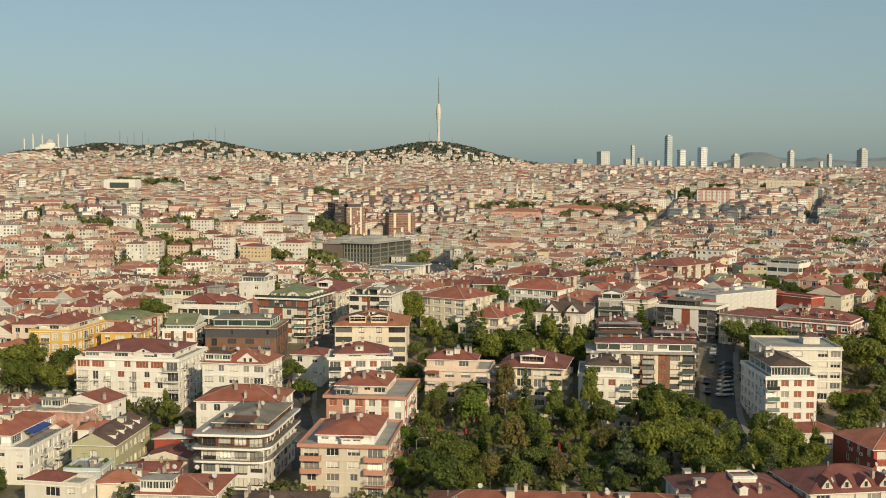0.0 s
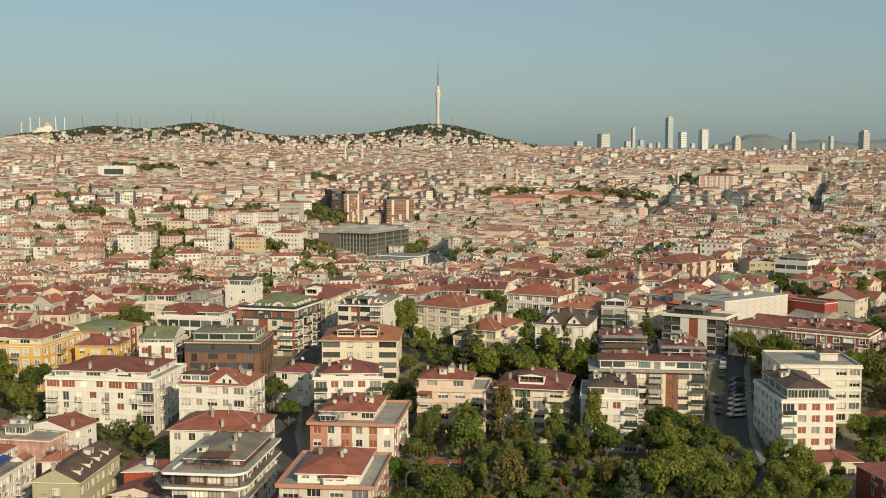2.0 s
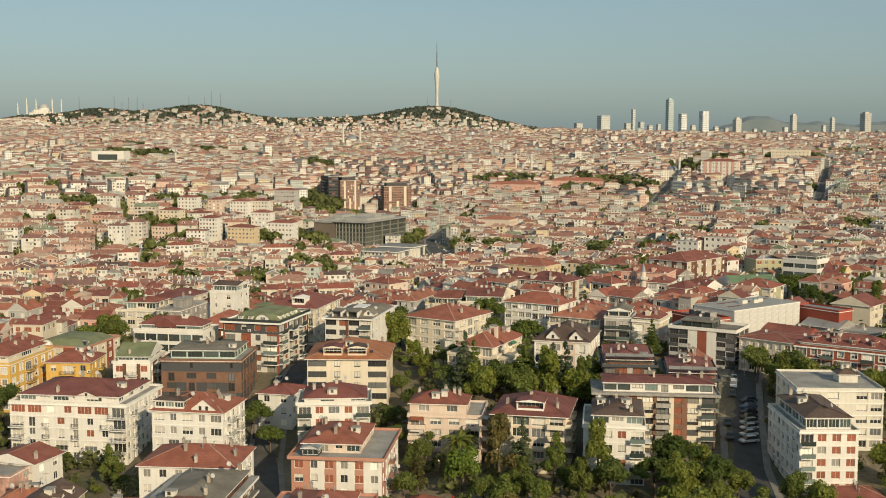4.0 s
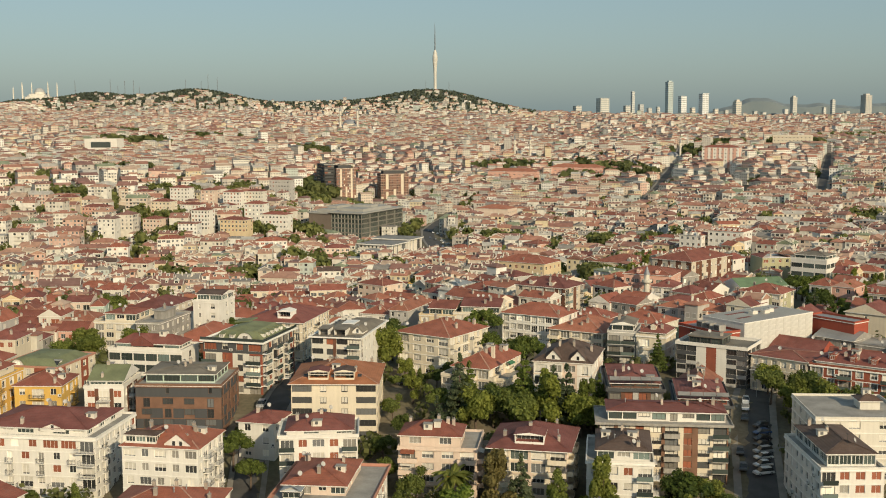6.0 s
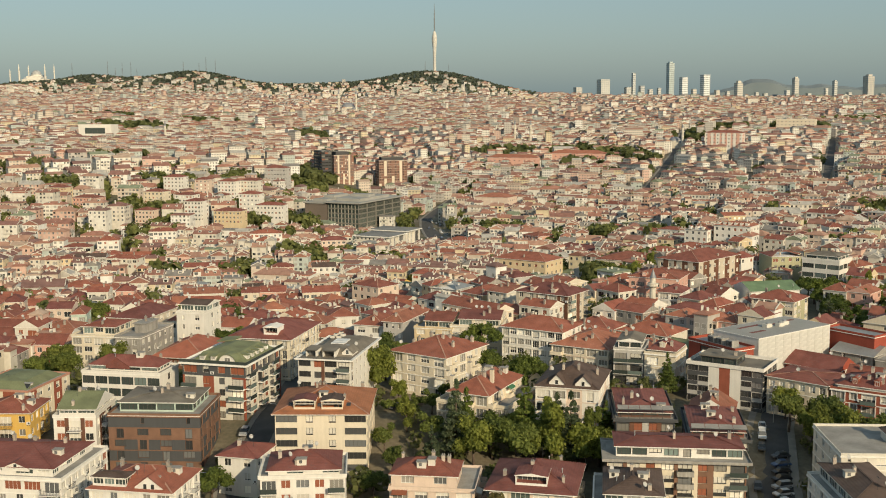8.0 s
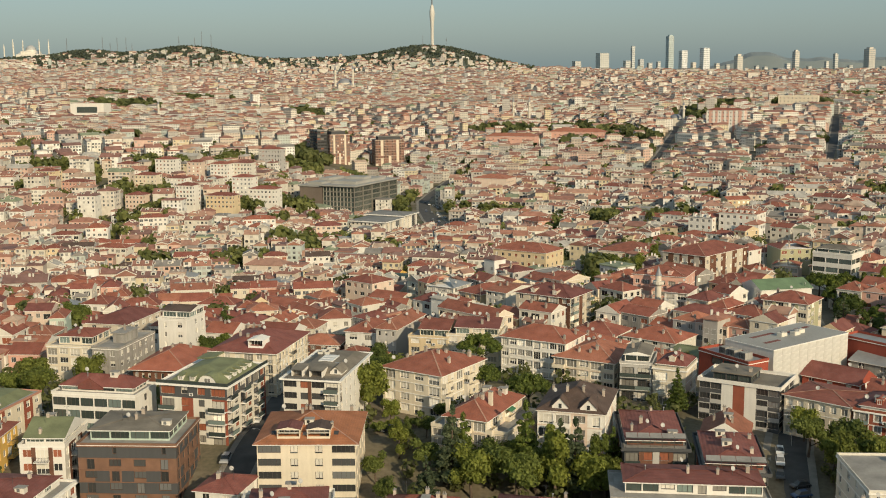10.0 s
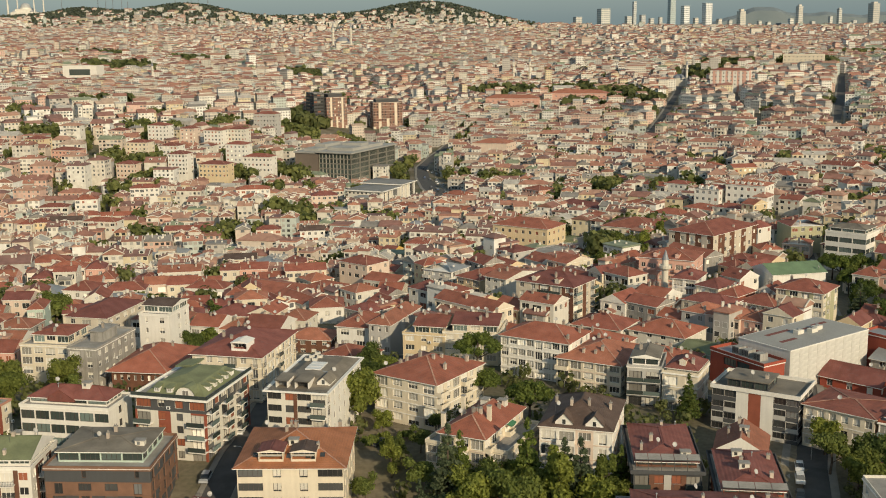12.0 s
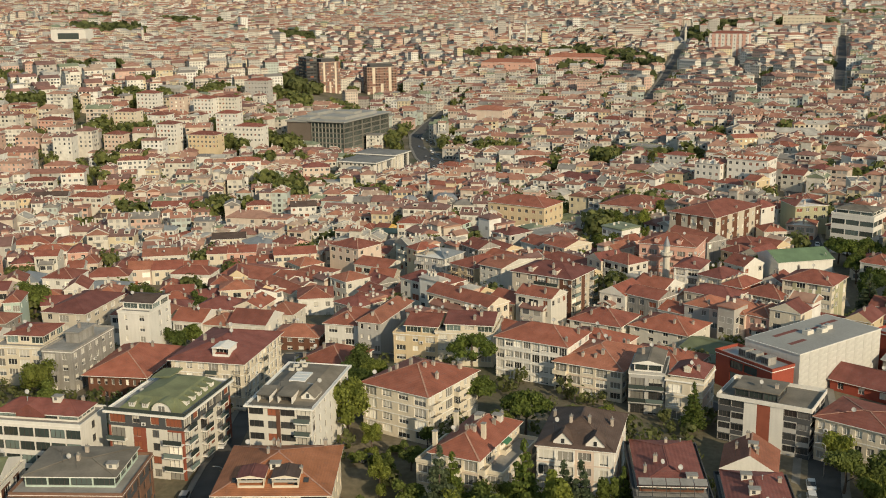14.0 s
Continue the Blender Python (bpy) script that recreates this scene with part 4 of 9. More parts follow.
def road(points, width, pavement=1.6, name="road"):
    """Carriageway with raised pavements, laid along the ground."""
    pts = []
    for (ax, ay), (bx, by) in zip(points, points[1:]):
        n = max(1, int(math.hypot(bx - ax, by - ay) / 4))
        pts += [(ax + (bx - ax) * k / n, ay + (by - ay) * k / n) for k in range(n)]
    pts.append(points[-1])
    rd, pv = Mesh(), Mesh()
    prev = None
    for k, (x, y) in enumerate(pts):
        a, b = pts[max(0, k - 1)], pts[min(len(pts) - 1, k + 1)]
        l = math.hypot(b[0] - a[0], b[1] - a[1])
        nx, ny = (b[1] - a[1]) / l, -(b[0] - a[0]) / l
        h = width / 2
        row = []
        for s, up in ((-h - pavement, 0.2), (-h, 0.2), (-h, 0.08), (h, 0.08), (h, 0.2), (h + pavement, 0.2)):
            row.append((x + nx * s, y + ny * s, terrain(x, y) + up))
        ROADS.append((x, y, h + pavement))
        if prev:
            rd.face((prev[2], prev[3], row[3], row[2]))
            for i in (0, 1, 3, 4):
                pv.face((prev[i], prev[i + 1], row[i + 1], row[i]))
            for i, s in ((0, 1), (5, -1)):
                low = [(p[0], p[1], p[2] - 0.6) for p in (prev[i], row[i])]
                pv.face((low[0], prev[i], row[i], low[1]) if s > 0 else (low[1], row[i], prev[i], low[0]))
        prev = row
    tagged(new(name, rd.data(name, [ASPHALT])), "worn dark asphalt street between the houses", "road", kind="structure")
    if pavement:
        tagged(new("pavement", pv.data("pavement", [PAVING])), "raised paved kerb and footway along the street", "pavement", kind="structure")


ROADS = []
road([(46, 225), (50, 290), (54, 318), (58, 341), (62, 356), (66, 380), (70, 400)], 7.5)
road([(-46, 238), (-52, 265), (-57, 285), (-61, 310), (-59, 345), (-60, 374), (-58, 394), (-62, 415)], 6.0, 1.2)
road([(-62, 415), (-20, 412), (15, 396), (45, 378), (66, 368)], 5.0, 0.8)
road([(97, 478), (104, 520), (112, 560), (126, 640), (140, 720)], 7.0, 1.2)
road([(-46, 880), (-54, 930), (-63, 965), (-72, 1000), (-82, 1060), (-88, 1123), (-83, 1198), (-72, 1270)], 15.0, 2.0, "avenue")
road([(262, 1080), (291, 1194), (326, 1325), (370, 1482), (437, 1728)], 9.0, 2.0)
road([(182, 1120), (219, 1142), (228, 1291), (242, 1431), (262, 1580)], 6.0, 1.5)
road([(112, 1180), (134, 1275), (158, 1378), (190, 1540), (227, 1756), (258, 1930)], 11.0, 2.5)

# ---- the near houses ----


def eaves(root, top):
    """Height of the eaves over the foot of a house."""
    return top - root.matrix_basis.translation.z


longw = house("long white apartment block with brown shutters and maroon roof", -115.6, 285.8, -4, 27.9, 20.5, 15.2, 5, WHITE,
      ["fwbfwwbf", "BwbBwBwB", "BwbfbRwB", "BfbRbwbB", "QQRRQQB"], "wbwwfwbR", "wwwwww", ("flat",), MAROON, frames=FRAMEW,
      pent=(1.6, 1.8, 2.5, 1.5, 1.5, ("hip", 2.2), WHITE, "tWtWtW"), cornice=TRIM, dishes=3, chimneys=4)
gabled = house("white apartment house with red roof and dormer gables", -80.0, 278.1, -6, 16.3, 13.5, 16.0, 4, WHITE, ["wWwWw", "wWwWw", "WwWwW"], "wBwBw", "www",
      ("hip", 2.8), RED1, cornice=TRIM, chimneys=4, dishes=4)
house("low house with a broad red hipped roof", -73.4, 250.5, -1, 18.9, 14.4, 12.0, 3, WHITE, ["wwwwww"], "wwww", "www", ("hip", 2.6), RED1, chimneys=6, dishes=2)
curved = house("apartment house with curved white balcony bands and felt roof", -64.2, 222.9, -2, 12.9, 25.6, 10.9, 4, WHITE, ["WWgW", "WWgW", "gWWg"], "gwwgwgww", "www",
      ("flat",), FELT, accents=(TIMBER,), bands=(0, 0, 0, 1), over=0.3, frames=FRAMED, pent=(1.2, 4.6, 0.6, 0.8, 1.3, ("hip", 1.3), TIMBER, "tftf"), ground=SLABM, parapet=0, dishes=4, chimneys=3)
setback = house("pale apartment house with red hip roof set back behind terraces", -43.2, 218.8, -1, 16.8, 22.0, 10.0, 4, BEIGE, ["RWwB", "RWwB", "SWWS"], "BwBwBw", "ww",
      ("flat",), RED1, over=0.6, railmat=CORAL, pent=(3.0, 2.0, 2.5, 3.0, 1.7, ("hip", 2.0), TRIM, "ww-w"), dishes=1, cornice=ROSE, chimneys=3)
panels = house("pale house with red roof terraces and rose panels", -45.4, 259.6, -2, 18.3, 22.0, 11.5, 4, WHITE, ["RwRwRw"], "wwBwww", "www", ("flat",), RED1,
      accents=(CORAL,), tone=(1, 1, 0, 0, 1, 0, 0, 1, 0, 0), pent=(1.5, 4.0, 5.0, 2.0, 1.8, ("hip", 2.0), ROSE, "tfwt"), over=0.7, railmat=CORAL, dishes=5, cornice=None, chimneys=4)
house("white apartment house with maroon roof and dark shutters", -49.3, 285.2, 8, 16.1, 12.6, 16.0, 4, WHITE, ["wLwLR", "wLRLw", "GRWRG"], "wwww", "www", ("flat",), MAROON,
      pent=(1.5, 0.8, 1.0, 0.8, 1.0, ("hip", 2.3), WHITE, "WtWt"), dishes=3, chimneys=3, over=0.4)
house("narrow white house beside a pine", -62.8, 304.5, -10, 8.6, 10.0, 14.0, 4, WHITE, ["ww"], "wsw", "ww", ("hip", 1.4), MAROON, chimneys=1, dishes=1)
orange = house("orange-roofed apartment building with glazed balconies", -52.4, 312.5, 3, 19.7, 20.5, 20.8, 5, CREAM, ["LwwL", "LwwL", "LwwL", "LwwL", "LwwL"], "RwRwR", "www",
      ("hip", 3.6), ORANGE, skylights=6, chimneys=5, dishes=1, over=0.7, cornice=None, frames=FRAMED, styles=("blind",))
house("modern brown brick and dark glass building with grey roof", -89.5, 313.7, 1, 20.2, 17.5, 19.5, 5, BROWNB, ["WfWf", "fWfW", "WfWf", "fWWf", "-n-n"], "fwfwf", "ttt", ("flat",), FELT,
      accents=(DARKG,), bands=(0, 1, (0, 1, 0, 1, 0, 1, 0), 0, 1), frames=FRAMED, styles=("glass",), cornice=BROWNB, pent=(1.6, 3.2, 2.2, 1.5, 2.0, ("hip", 0.7), MINT, "tttt"), ground=SLABM, chimneys=2, dishes=2)
house("white and brown apartment house with green roof", -102.4, 315.1, 3, 9.4, 14.1, 18.5, 5, WHITE, ["RBR", "RBR", "RBR"], "wBwB", "ww", ("flat",), GREENR,
      accents=(TIMBER,), tone=(0, 1, 0, 1, 0), pent=(0.8, 1.5, 0.6, 0.8, 1.2, ("gable", 2.6, "x"), WHITE, "tt"), dishes=1, chimneys=2)
house("yellow apartment house with red roof", -140.8, 314.0, -5, 12.7, 22.0, 18.0, 5, YELLOW, ["wBww", "wBww"], "wwBwww", "www", ("flat",), RED2, surround=True,
      pent=(2.0, 2.0, 1.5, 1.5, 1.6, ("hip", 2.4), CREAM, "wtw"), dishes=2, chimneys=4)
greent = house("brick house with a green terrace roof", -135.8, 341.5, -8, 17.0, 19.0, 17.5, 4, CREAM, ["wBw-w"], "wwwww", "", ("flat",), GREENR, accents=(BRICK,), tone=(1, 0, 0, 1, 0), over=0.5, railmat=CORAL, parapet=0.3, dishes=1, chimneys=0)
mansard(greent, 1.2, 1.2, 15.8, 17.8, eaves(greent, 17.5) + 0.23, 1.5, 2.4, 0.6, GREENR)
arched_gable(greent, 5.0, 0.9, eaves(greent, 17.5) + 0.23, 3.6, 1.7, 4.0, GREENR, WHITE)
house("yellow house with red gabled roof", -123.8, 324.3, 3, 11.6, 12.0, 16.5, 4, YELLOW, ["wBw"], "wwBw", "www", ("hip", 2.6), RED2, chimneys=3)
banded = house("white building with long dark window bands and maroon attic", -105.7, 340.0, -7, 20.2, 10.5, 22.5, 5, WHITE, ["tttttt"], "-w-", "ww", ("flat",), MAROON,
      frames=FRAMED, styles=("glass",), pent=(1.2, 2.2, 1.5, 1.5, 1.2, ("hip", 2.0), WHITE, "tttt"), dishes=1, chimneys=1)
greenr = house("apartment block with red brick strips and green shingle roof", -80.7, 339.6, -11, 16.3, 20.7, 25.2, 6, PALE, ["GwRG", "GRwG", "GwRG", "GRwG", "GRwG", "QwRQ"], "GRGRGR", "www",
      ("flat",), GREENR, accents=(BRICK, DARKG), bands=((1, 0, 0, 1, 0, 0, 0, 1),) * 5 + (2,), cornice=None, chimneys=0, dishes=1, over=0.7, frames=FRAMED, railmat=TRIM, parapet=0.25)
beige = house("beige apartment building with maroon roof and roof terrace", -78.7, 374.3, -9, 17.4, 23.6, 24.0, 5, CREAM, ["fwwGwf", "fwwGwf", "bwwGwb"], "bfwfGwfwfb", "www",
      ("hip", 3.0), MAROON, cornice=TRIM, chimneys=4, dishes=4, over=0.7)
greyr = house("white apartment block with grey felt roof and wood panels", -52.9, 340.7, -8, 12.9, 25.1, 26.3, 6, WHITE, ["LRLG", "LRLG", "LRLG"], "fnnnnnn", "www", ("flat",), FELT, sides=False, frames=FRAMED,
      accents=(TIMBER, PALE), tone=(2, 2, 1, 2, 2), cornice=None, over=0.7, railmat=TRIM, parapet=0.12, dishes=1, chimneys=0, ground=FELT)
house("cream apartment house with weathered red hipped roof", -33.1, 360.7, -30, 16.9, 19.0, 24.0, 5, CREAM, ["WWWW", "WWgW", "gWWg"], "SwgSwg", "wwww",
      ("hip", 3.2), RED1, accents=(PALE,), cornice=TRIM, chimneys=9, dishes=2, over=0.5)
house("tall narrow white house with pergola terrace", -106.6, 417.7, -10, 9.2, 12.0, 22.0, 5, WHITE, ["nw", "nw", "nw"], "-ww", "ww", ("flat",), BROWNT,
      pent=(0.2, 2.6, 0.2, 0.3, 2.0, ("gable", 1.0, "x"), WHITE, "tt"), chimneys=0, dishes=1)
house("old timber mansion with a broad red hipped roof", -104.3, 388.7, -5, 14.6, 22.0, 15.0, 3, TIMBER, ["nnnnnnnn"], "nnnnnnnnn", "nnnn", ("hip", 3.6), RED1, chimneys=3, dishes=0, over=1.2, name="mansion")
house("unpainted concrete apartment house with flat roof", -117.0, 392.7, -9, 8.1, 20.5, 19.5, 4, CONC, ["Sw", "Sw"], "wwwwww", "www", ("flat",), CONC,
      pent=(2.5, 7.0, 2.0, 6.0, 2.6, ("flat",), CONC, "-"), chimneys=1, dishes=2)
house("cream apartment house with roof terraces and red canopy", -132.3, 398.5, -6, 13.6, 14.0, 18.5, 4, CREAM, ["gWgW", "gWgW"], "wwww", "www", ("flat",), RED2,
      pent=(2.5, 2.5, 1.0, 1.0, 2.3, ("hip", 1.2), CREAM, "tWt"), chimneys=2, dishes=3)
house("beige house with maroon roof and glazed bays", -134.7, 434.5, -10, 13.3, 22.0, 17.0, 4, BEIGE, ["wgw", "wgw"], "WWWWW", "www", ("hip", 2.4), MAROON, chimneys=2, dishes=3)
for dx, dy, w, d, top, wall, tile, roof in ((0, 0, 9, 11, 13.2, WHITE, RED1, ("gable", 2.4, "x")), (9.2, 1.0, 8, 10, 12.4, PALE, RED3, ("hip", 2.0)), (17.4, 0.5, 11, 12, 13.6, WHITE, RED2, ("gable", 2.6, "x")),
                                            (1, 11.5, 12, 11, 13.8, ROSE, MAROON, ("hip", 2.4)), (13.5, 12.5, 8, 10, 14.6, CREAM, RED1, ("gable", 2.0, "y")), (22, 13.5, 9, 10, 13.0, PALE, RED3, ("hip", 2.2))):
    house("low white house under a weathered red roof", -98.8 + dx * 0.978 + dy * 0.208, 439.3 - dx * 0.208 + dy * 0.978, -12, w, d, top, 2, wall, ["WWW"], "ww", "", roof, tile, chimneys=3, dishes=1, acs=0, name="town_house", group="town houses")
house("low brown house with red roof", -67.1, 426.2, -6, 12.8, 10.0, 13.0, 2, TIMBER, ["wwww"], "www", "", ("hip", 2.2), RED3, chimneys=2, dishes=1)
house("white house with red roof", -51.9, 422.1, -13, 9.5, 14.0, 18.0, 3, WHITE, ["WW"], "ww", "ww", ("hip", 2.4), RED1, chimneys=3, dishes=2)
house("narrow pink house with small gabled roof", -42.2, 417.5, -17, 6.4, 22.0, 20.0, 4, GREYW, ["www", "nnn"], "----", "", ("hip", 2.2), RED3, accents=(PINK,), chimneys=3, dishes=1)
house("white house behind the grey-roofed block", -54.9, 399.7, -20, 13.2, 14.5, 15.0, 3, WHITE, ["www"], "-ww", "ww", ("hip", 3.0), RED1, chimneys=4, dishes=1)
house("yellow terraced house with roof terrace", -31.5, 405.5, -12, 11.5, 13.0, 20.5, 4, OCHRE, ["WwW", "WwW"], "www", "www", ("flat",), RED2, pent=(3.0, 1.0, 0.3, 0.3, 2.0, ("gable", 1.8, "x"), OCHRE, "tt"), chimneys=2, dishes=3)
house("cream terraced house with glazed top floor", -20.8, 403.4, -8, 14.6, 13.0, 21.5, 4, CREAM, ["WWWW", "WWWW"], "www", "", ("flat",), MAROON, pent=(2.5, 0.8, 0.3, 0.3, 2.0, ("gable", 1.8, "x"), CREAM, "tWt"), chimneys=4, dishes=5)
house("white corner building with curved front and red roof", -5.5, 394.8, -26, 18.6, 13.0, 23.5, 5, WHITE, ["WwWWWWwW", "gWWWgWWg"], "wwww", "", ("hip", 2.8), RED1, chimneys=6, dishes=2, cornice=TRIM)
house("cream apartment house with window bands and red hipped roof", 8.2, 385.6, -25, 16.6, 19.0, 20.5, 5, CREAM, ["SWWWW", "SgWgW"], "WWWWWW", "www", ("hip", 3.0), RED3, cornice=ROSE, chimneys=5, dishes=3)
house("grey apartment house with open balconies under repair", 24.2, 373.5, -12, 7.8, 12.0, 22.0, 5, GREYW, ["GG", "GG"], "---", "", ("flat",), FELT, accents=(DARKG,),
      frames=FRAMED, pent=(1.0, 1.5, 0.8, 0.8, 1.8, ("gable", 0.8, "y"), TRIM, "tt"), chimneys=1, dishes=2)
house("cream apartment house with arched dormer and brown roof", 32.0, 371.3, -22, 8.2, 10.8, 21.5, 5, CREAM, ["gw", "gw"], "-ww", "", ("flat",), MAROON, pent=(0.8, 0.8, 0.4, 0.8, 0.8, ("hip", 2.2), CREAM, "tt"), dormers=1, chimneys=2, dishes=1, cornice=TRIM)
house("black and white modern building with dark roof terrace", 41.6, 361.1, -27, 18.9, 12.6, 21.5, 4, GREYW, ["LL---LL"], "LLL", "", ("flat",), FELT, accents=(DARKG, WHITE, BRICK),
      bands=((1, 0, 2, 3, 2, 0, 1), (0, 1, 2, 3, 2, 1, 0), (1, 0, 2, 3, 2, 0, 1), (1, 1, 2, 3, 2, 1, 1)), frames=FRAMED, styles=("glass",), pent=(3.0, 1.2, 7.0, 4.0, 2.0, ("flat",), DARKG, "ttt"), chimneys=1, dishes=1, over=0.3, railmat=WHITE, ground=FELT, parapet=0.7)
house("cream apartment house with pilasters and red eaves", 59.6, 353.2, -38, 15.2, 14.0, 20.5, 5, CREAM, ["wwwwww", "wwwwww"], "-www", "www", ("hip", 0.9), RED2, accents=(BEIGE,), tone=(0, 1, 0, 1, 0, 1, 0, 1), chimneys=0, dishes=1, cornice=TRIM)
house("red brick apartment block with white window surrounds", 72.2, 343.5, -30, 24.0, 13.5, 20.0, 5, BRICK, ["GwGwwGw", "GwGwwGw"], "GwGw", "", ("flat",), MAROON, accents=(TRIM,),
      pent=(1.2, 1.2, 0.5, 0.5, 0.8, ("hip", 2.4), WHITE, "wtwtwt"), dormers=4, cornice=TRIM, surround=True, chimneys=5, dishes=3)
house("white panelled hall with a flat grey roof", 54.0, 397.6, -50, 15.6, 31.5, 22.5, 3, WHITE, ["-"], "-", "-", ("flat",), METALR, parapet=0.0, ground=HALLR, chimneys=0, dishes=0, acs=0, name="hall")
house("red rendered front wing with machine plant on its roof", 46.6, 394.0, -55, 17.5, 7.0, 20.3, 3, REDW, ["-tt-", "-tt-"], "-", "-", ("flat",), METALR, parapet=0.7, ground=METALR, chimneys=0, dishes=0, frames=FRAMED, acs=0, name="hall_wing")
house("yellow-grey apartment house with window bands and red roof", 76.7, 460.4, -33, 14.5, 13.0, 20.5, 5, OLIVE, ["WWWW", "WWWW"], "WW-W", "", ("hip", 2.6), RED2, accents=(CREAM,), tone=(1, 0, 1, 0, 1), chimneys=2, dishes=2)
terraced = house("cream house with red hipped roof and side terraces", -16.2, 330.6, -22, 9.6, 20.0, 21.5, 5, CREAM, ["gSg", "gSg"], "SgwSgw", "www", ("hip", 2.8), RED1, cornice=ROSE, chimneys=5, dishes=2, awnings=0.3, over=0.6)
whiterose = house("white and rose apartment house with dark brown roof", 3.4, 331.5, -12, 14.2, 19.0, 22.8, 5, WHITE, ["gWWf", "gSWf"], "fwfwf", "wwww", ("hip", 3.6), BROWNT, accents=(ROSE,), tone=(0, 0, 1, 0), cornice=ROSE, chimneys=4, dishes=1, over=0.4)
framed = house("brown apartment house with maroon roof and framed terrace", 20.5, 317.8, -1, 12.5, 23.0, 19.0, 5, GREYW, ["GRRG", "GRRG"], "wwww", "www", ("flat",), MAROON, accents=(TIMBER, DARKG), tone=(2, 1, 0, 1, 2),
      frames=FRAMED, pent=(0.7, 2.6, 0.7, 0.6, 1.0, ("hip", 1.3), TIMBER, "tttt"), over=0.6, railmat=DARKG, chimneys=3, dishes=3)
perg = house("brown apartment house with maroon roof and roof pergola", 34.6, 307.4, -4, 11.8, 22.0, 18.2, 5, PALE, ["GRRG", "GRRG"], "wwww", "www", ("flat",), MAROON, accents=(BRICK, DARKG), tone=(2, 1, 0, 1, 2),
      frames=FRAMED, pent=(0.7, 2.6, 0.7, 0.6, 1.0, ("hip", 1.3), BRICK, "tttt"), over=0.6, railmat=DARKG, chimneys=3, dishes=2)
house("long apartment block with cream panels, brown strips and terrace", 17.3, 298.5, -2, 27.0, 12.0, 16.6, 5, CREAM, ["RWRWSRWG", "GWRWSRWG"], "Gww", "", ("flat",), MAROON, accents=(BROWNB,), tone=(0, 1, 0, 0, 1, 0, 1, 0, 1),
      pent=(1.8, 2.2, 0.4, 0.4, 2.0, ("hip", 0.8), WHITE, "ttWtfWtt"), over=1.0, railmat=CONC, parapet=0.35, frames=FRAMED, chimneys=3, dishes=3)
house("white apartment house with red shutters and brown roof", 13.5, 278.9, -4, 13.0, 17.5, 14.0, 5, WHITE, ["wWRG", "wWRG"], "BwwBw", "www", ("flat",), BROWNT, pent=(2.0, 1.5, 0.6, 1.2, 2.0, ("hip", 1.8), WHITE, "tWt"), cornice=TRIM, chimneys=3, dishes=3)
rose = house("rose and white apartment house with maroon roof and roof balcony", -5.6, 285.6, -8, 15.6, 17.0, 14.8, 4, ROSE, ["SWWS", "SWWS", "StgS"], "SwSw", "www", ("hip", 3.4), MAROON, accents=(CREAM,), tone=(0, 1, 0, 1, 0), cornice=ROSE, chimneys=4, dishes=0, over=1.0, railmat=CREAM)
house("rose apartment house with green awnings and red roof", -25.1, 289.9, -3, 16.6, 14.0, 12.8, 4, ROSE, ["SWWS", "SWWS"], "SwwS", "www", ("flat",), RED2, accents=(CREAM,), pent=(0.2, 1.0, 3.6, 3.8, 2.4, ("hip", 2.2), ROSE, "WW"), awnings=0.5, cornice=ROSE, chimneys=4, dishes=0, railmat=ROSE)
house("white apartment house with brown shutters on a shaded street", 57.7, 274.7, 4, 12.1, 23.0, 14.6, 5, WHITE, ["BRRR", "GRRR"], "wwwww", "wwwwwww", ("flat",), BROWNT, cornice=TRIM, pent=(1.8, 2.0, 1.0, 1.2, 2.4, ("hip", 1.5), WHITE, "tttt"), chimneys=2, dishes=3)
house("large pale apartment block with a bare flat roof", 62.7, 299.1, 1, 19.3, 20.0, 18.0, 5, PALE, ["ssW-WW", "ssW-WW"], "wwww", "wwww", ("flat",), BROWNT, over=0.5, railmat=PALE, pent=(11.5, 8.0, 3.5, 7.5, 1.8, ("hip", 1.2), PALE, "-"), cornice=TRIM, chimneys=0, dishes=0)
olive = house("olive house with brown gabled roof and dormers", -93.4, 228.6, 0, 9.3, 21.5, 6.8, 3, OLIVE, ["-w-", "-w-"], "wwwwwwww", "", ("gable", 2.5, "y"), BROWNT, chimneys=1, dishes=1, group="small houses", over=0.4)
terrace_row = house("long white house with red roof and blue terrace awning", -112.6, 222.6, -1, 13.0, 20.8, 7.4, 3, WHITE, ["wWw"], "WwbWgBwWg", "", ("flat",), RED1, pent=(0.3, 0.5, 4.0, 0.6, 2.3, ("hip", 1.7), WHITE, "tWtW"), parapet=0.25, chimneys=3, dishes=1, group="small houses")
house("low pale house with maroon roof and terrace", -93.8, 207.4, -8, 11.6, 5.6, 4.6, 2, PALE, ["-gw"], "ww", "", ("flat",), MAROON, pent=(0.2, 0.2, 4.2, 0.2, 0.5, ("hip", 1.3), PALE, "-"), parapet=0.7, chimneys=1, dishes=1, group="small houses")
winter = house("house with glazed winter garden and red roof", -69.6, 199.5, -1, 14.5, 13.8, 5.5, 2, PALE, ["WWWW"], "www", "", ("hip", 1.8), RED1, chimneys=4, dishes=5, group="small houses")
house("pink-walled house with flat terraces and stained plaster", -116.0, 254.8, -6, 15.5, 8.0, 8.2, 3, PINKST, ["-w--"], "-w", "", ("flat",), SLABM, parapet=0.3, pent=(3.0, 3.5, 7.6, 0.6, 1.9, ("flat",), PALE, "tt"), chimneys=1, dishes=1, group="small houses")
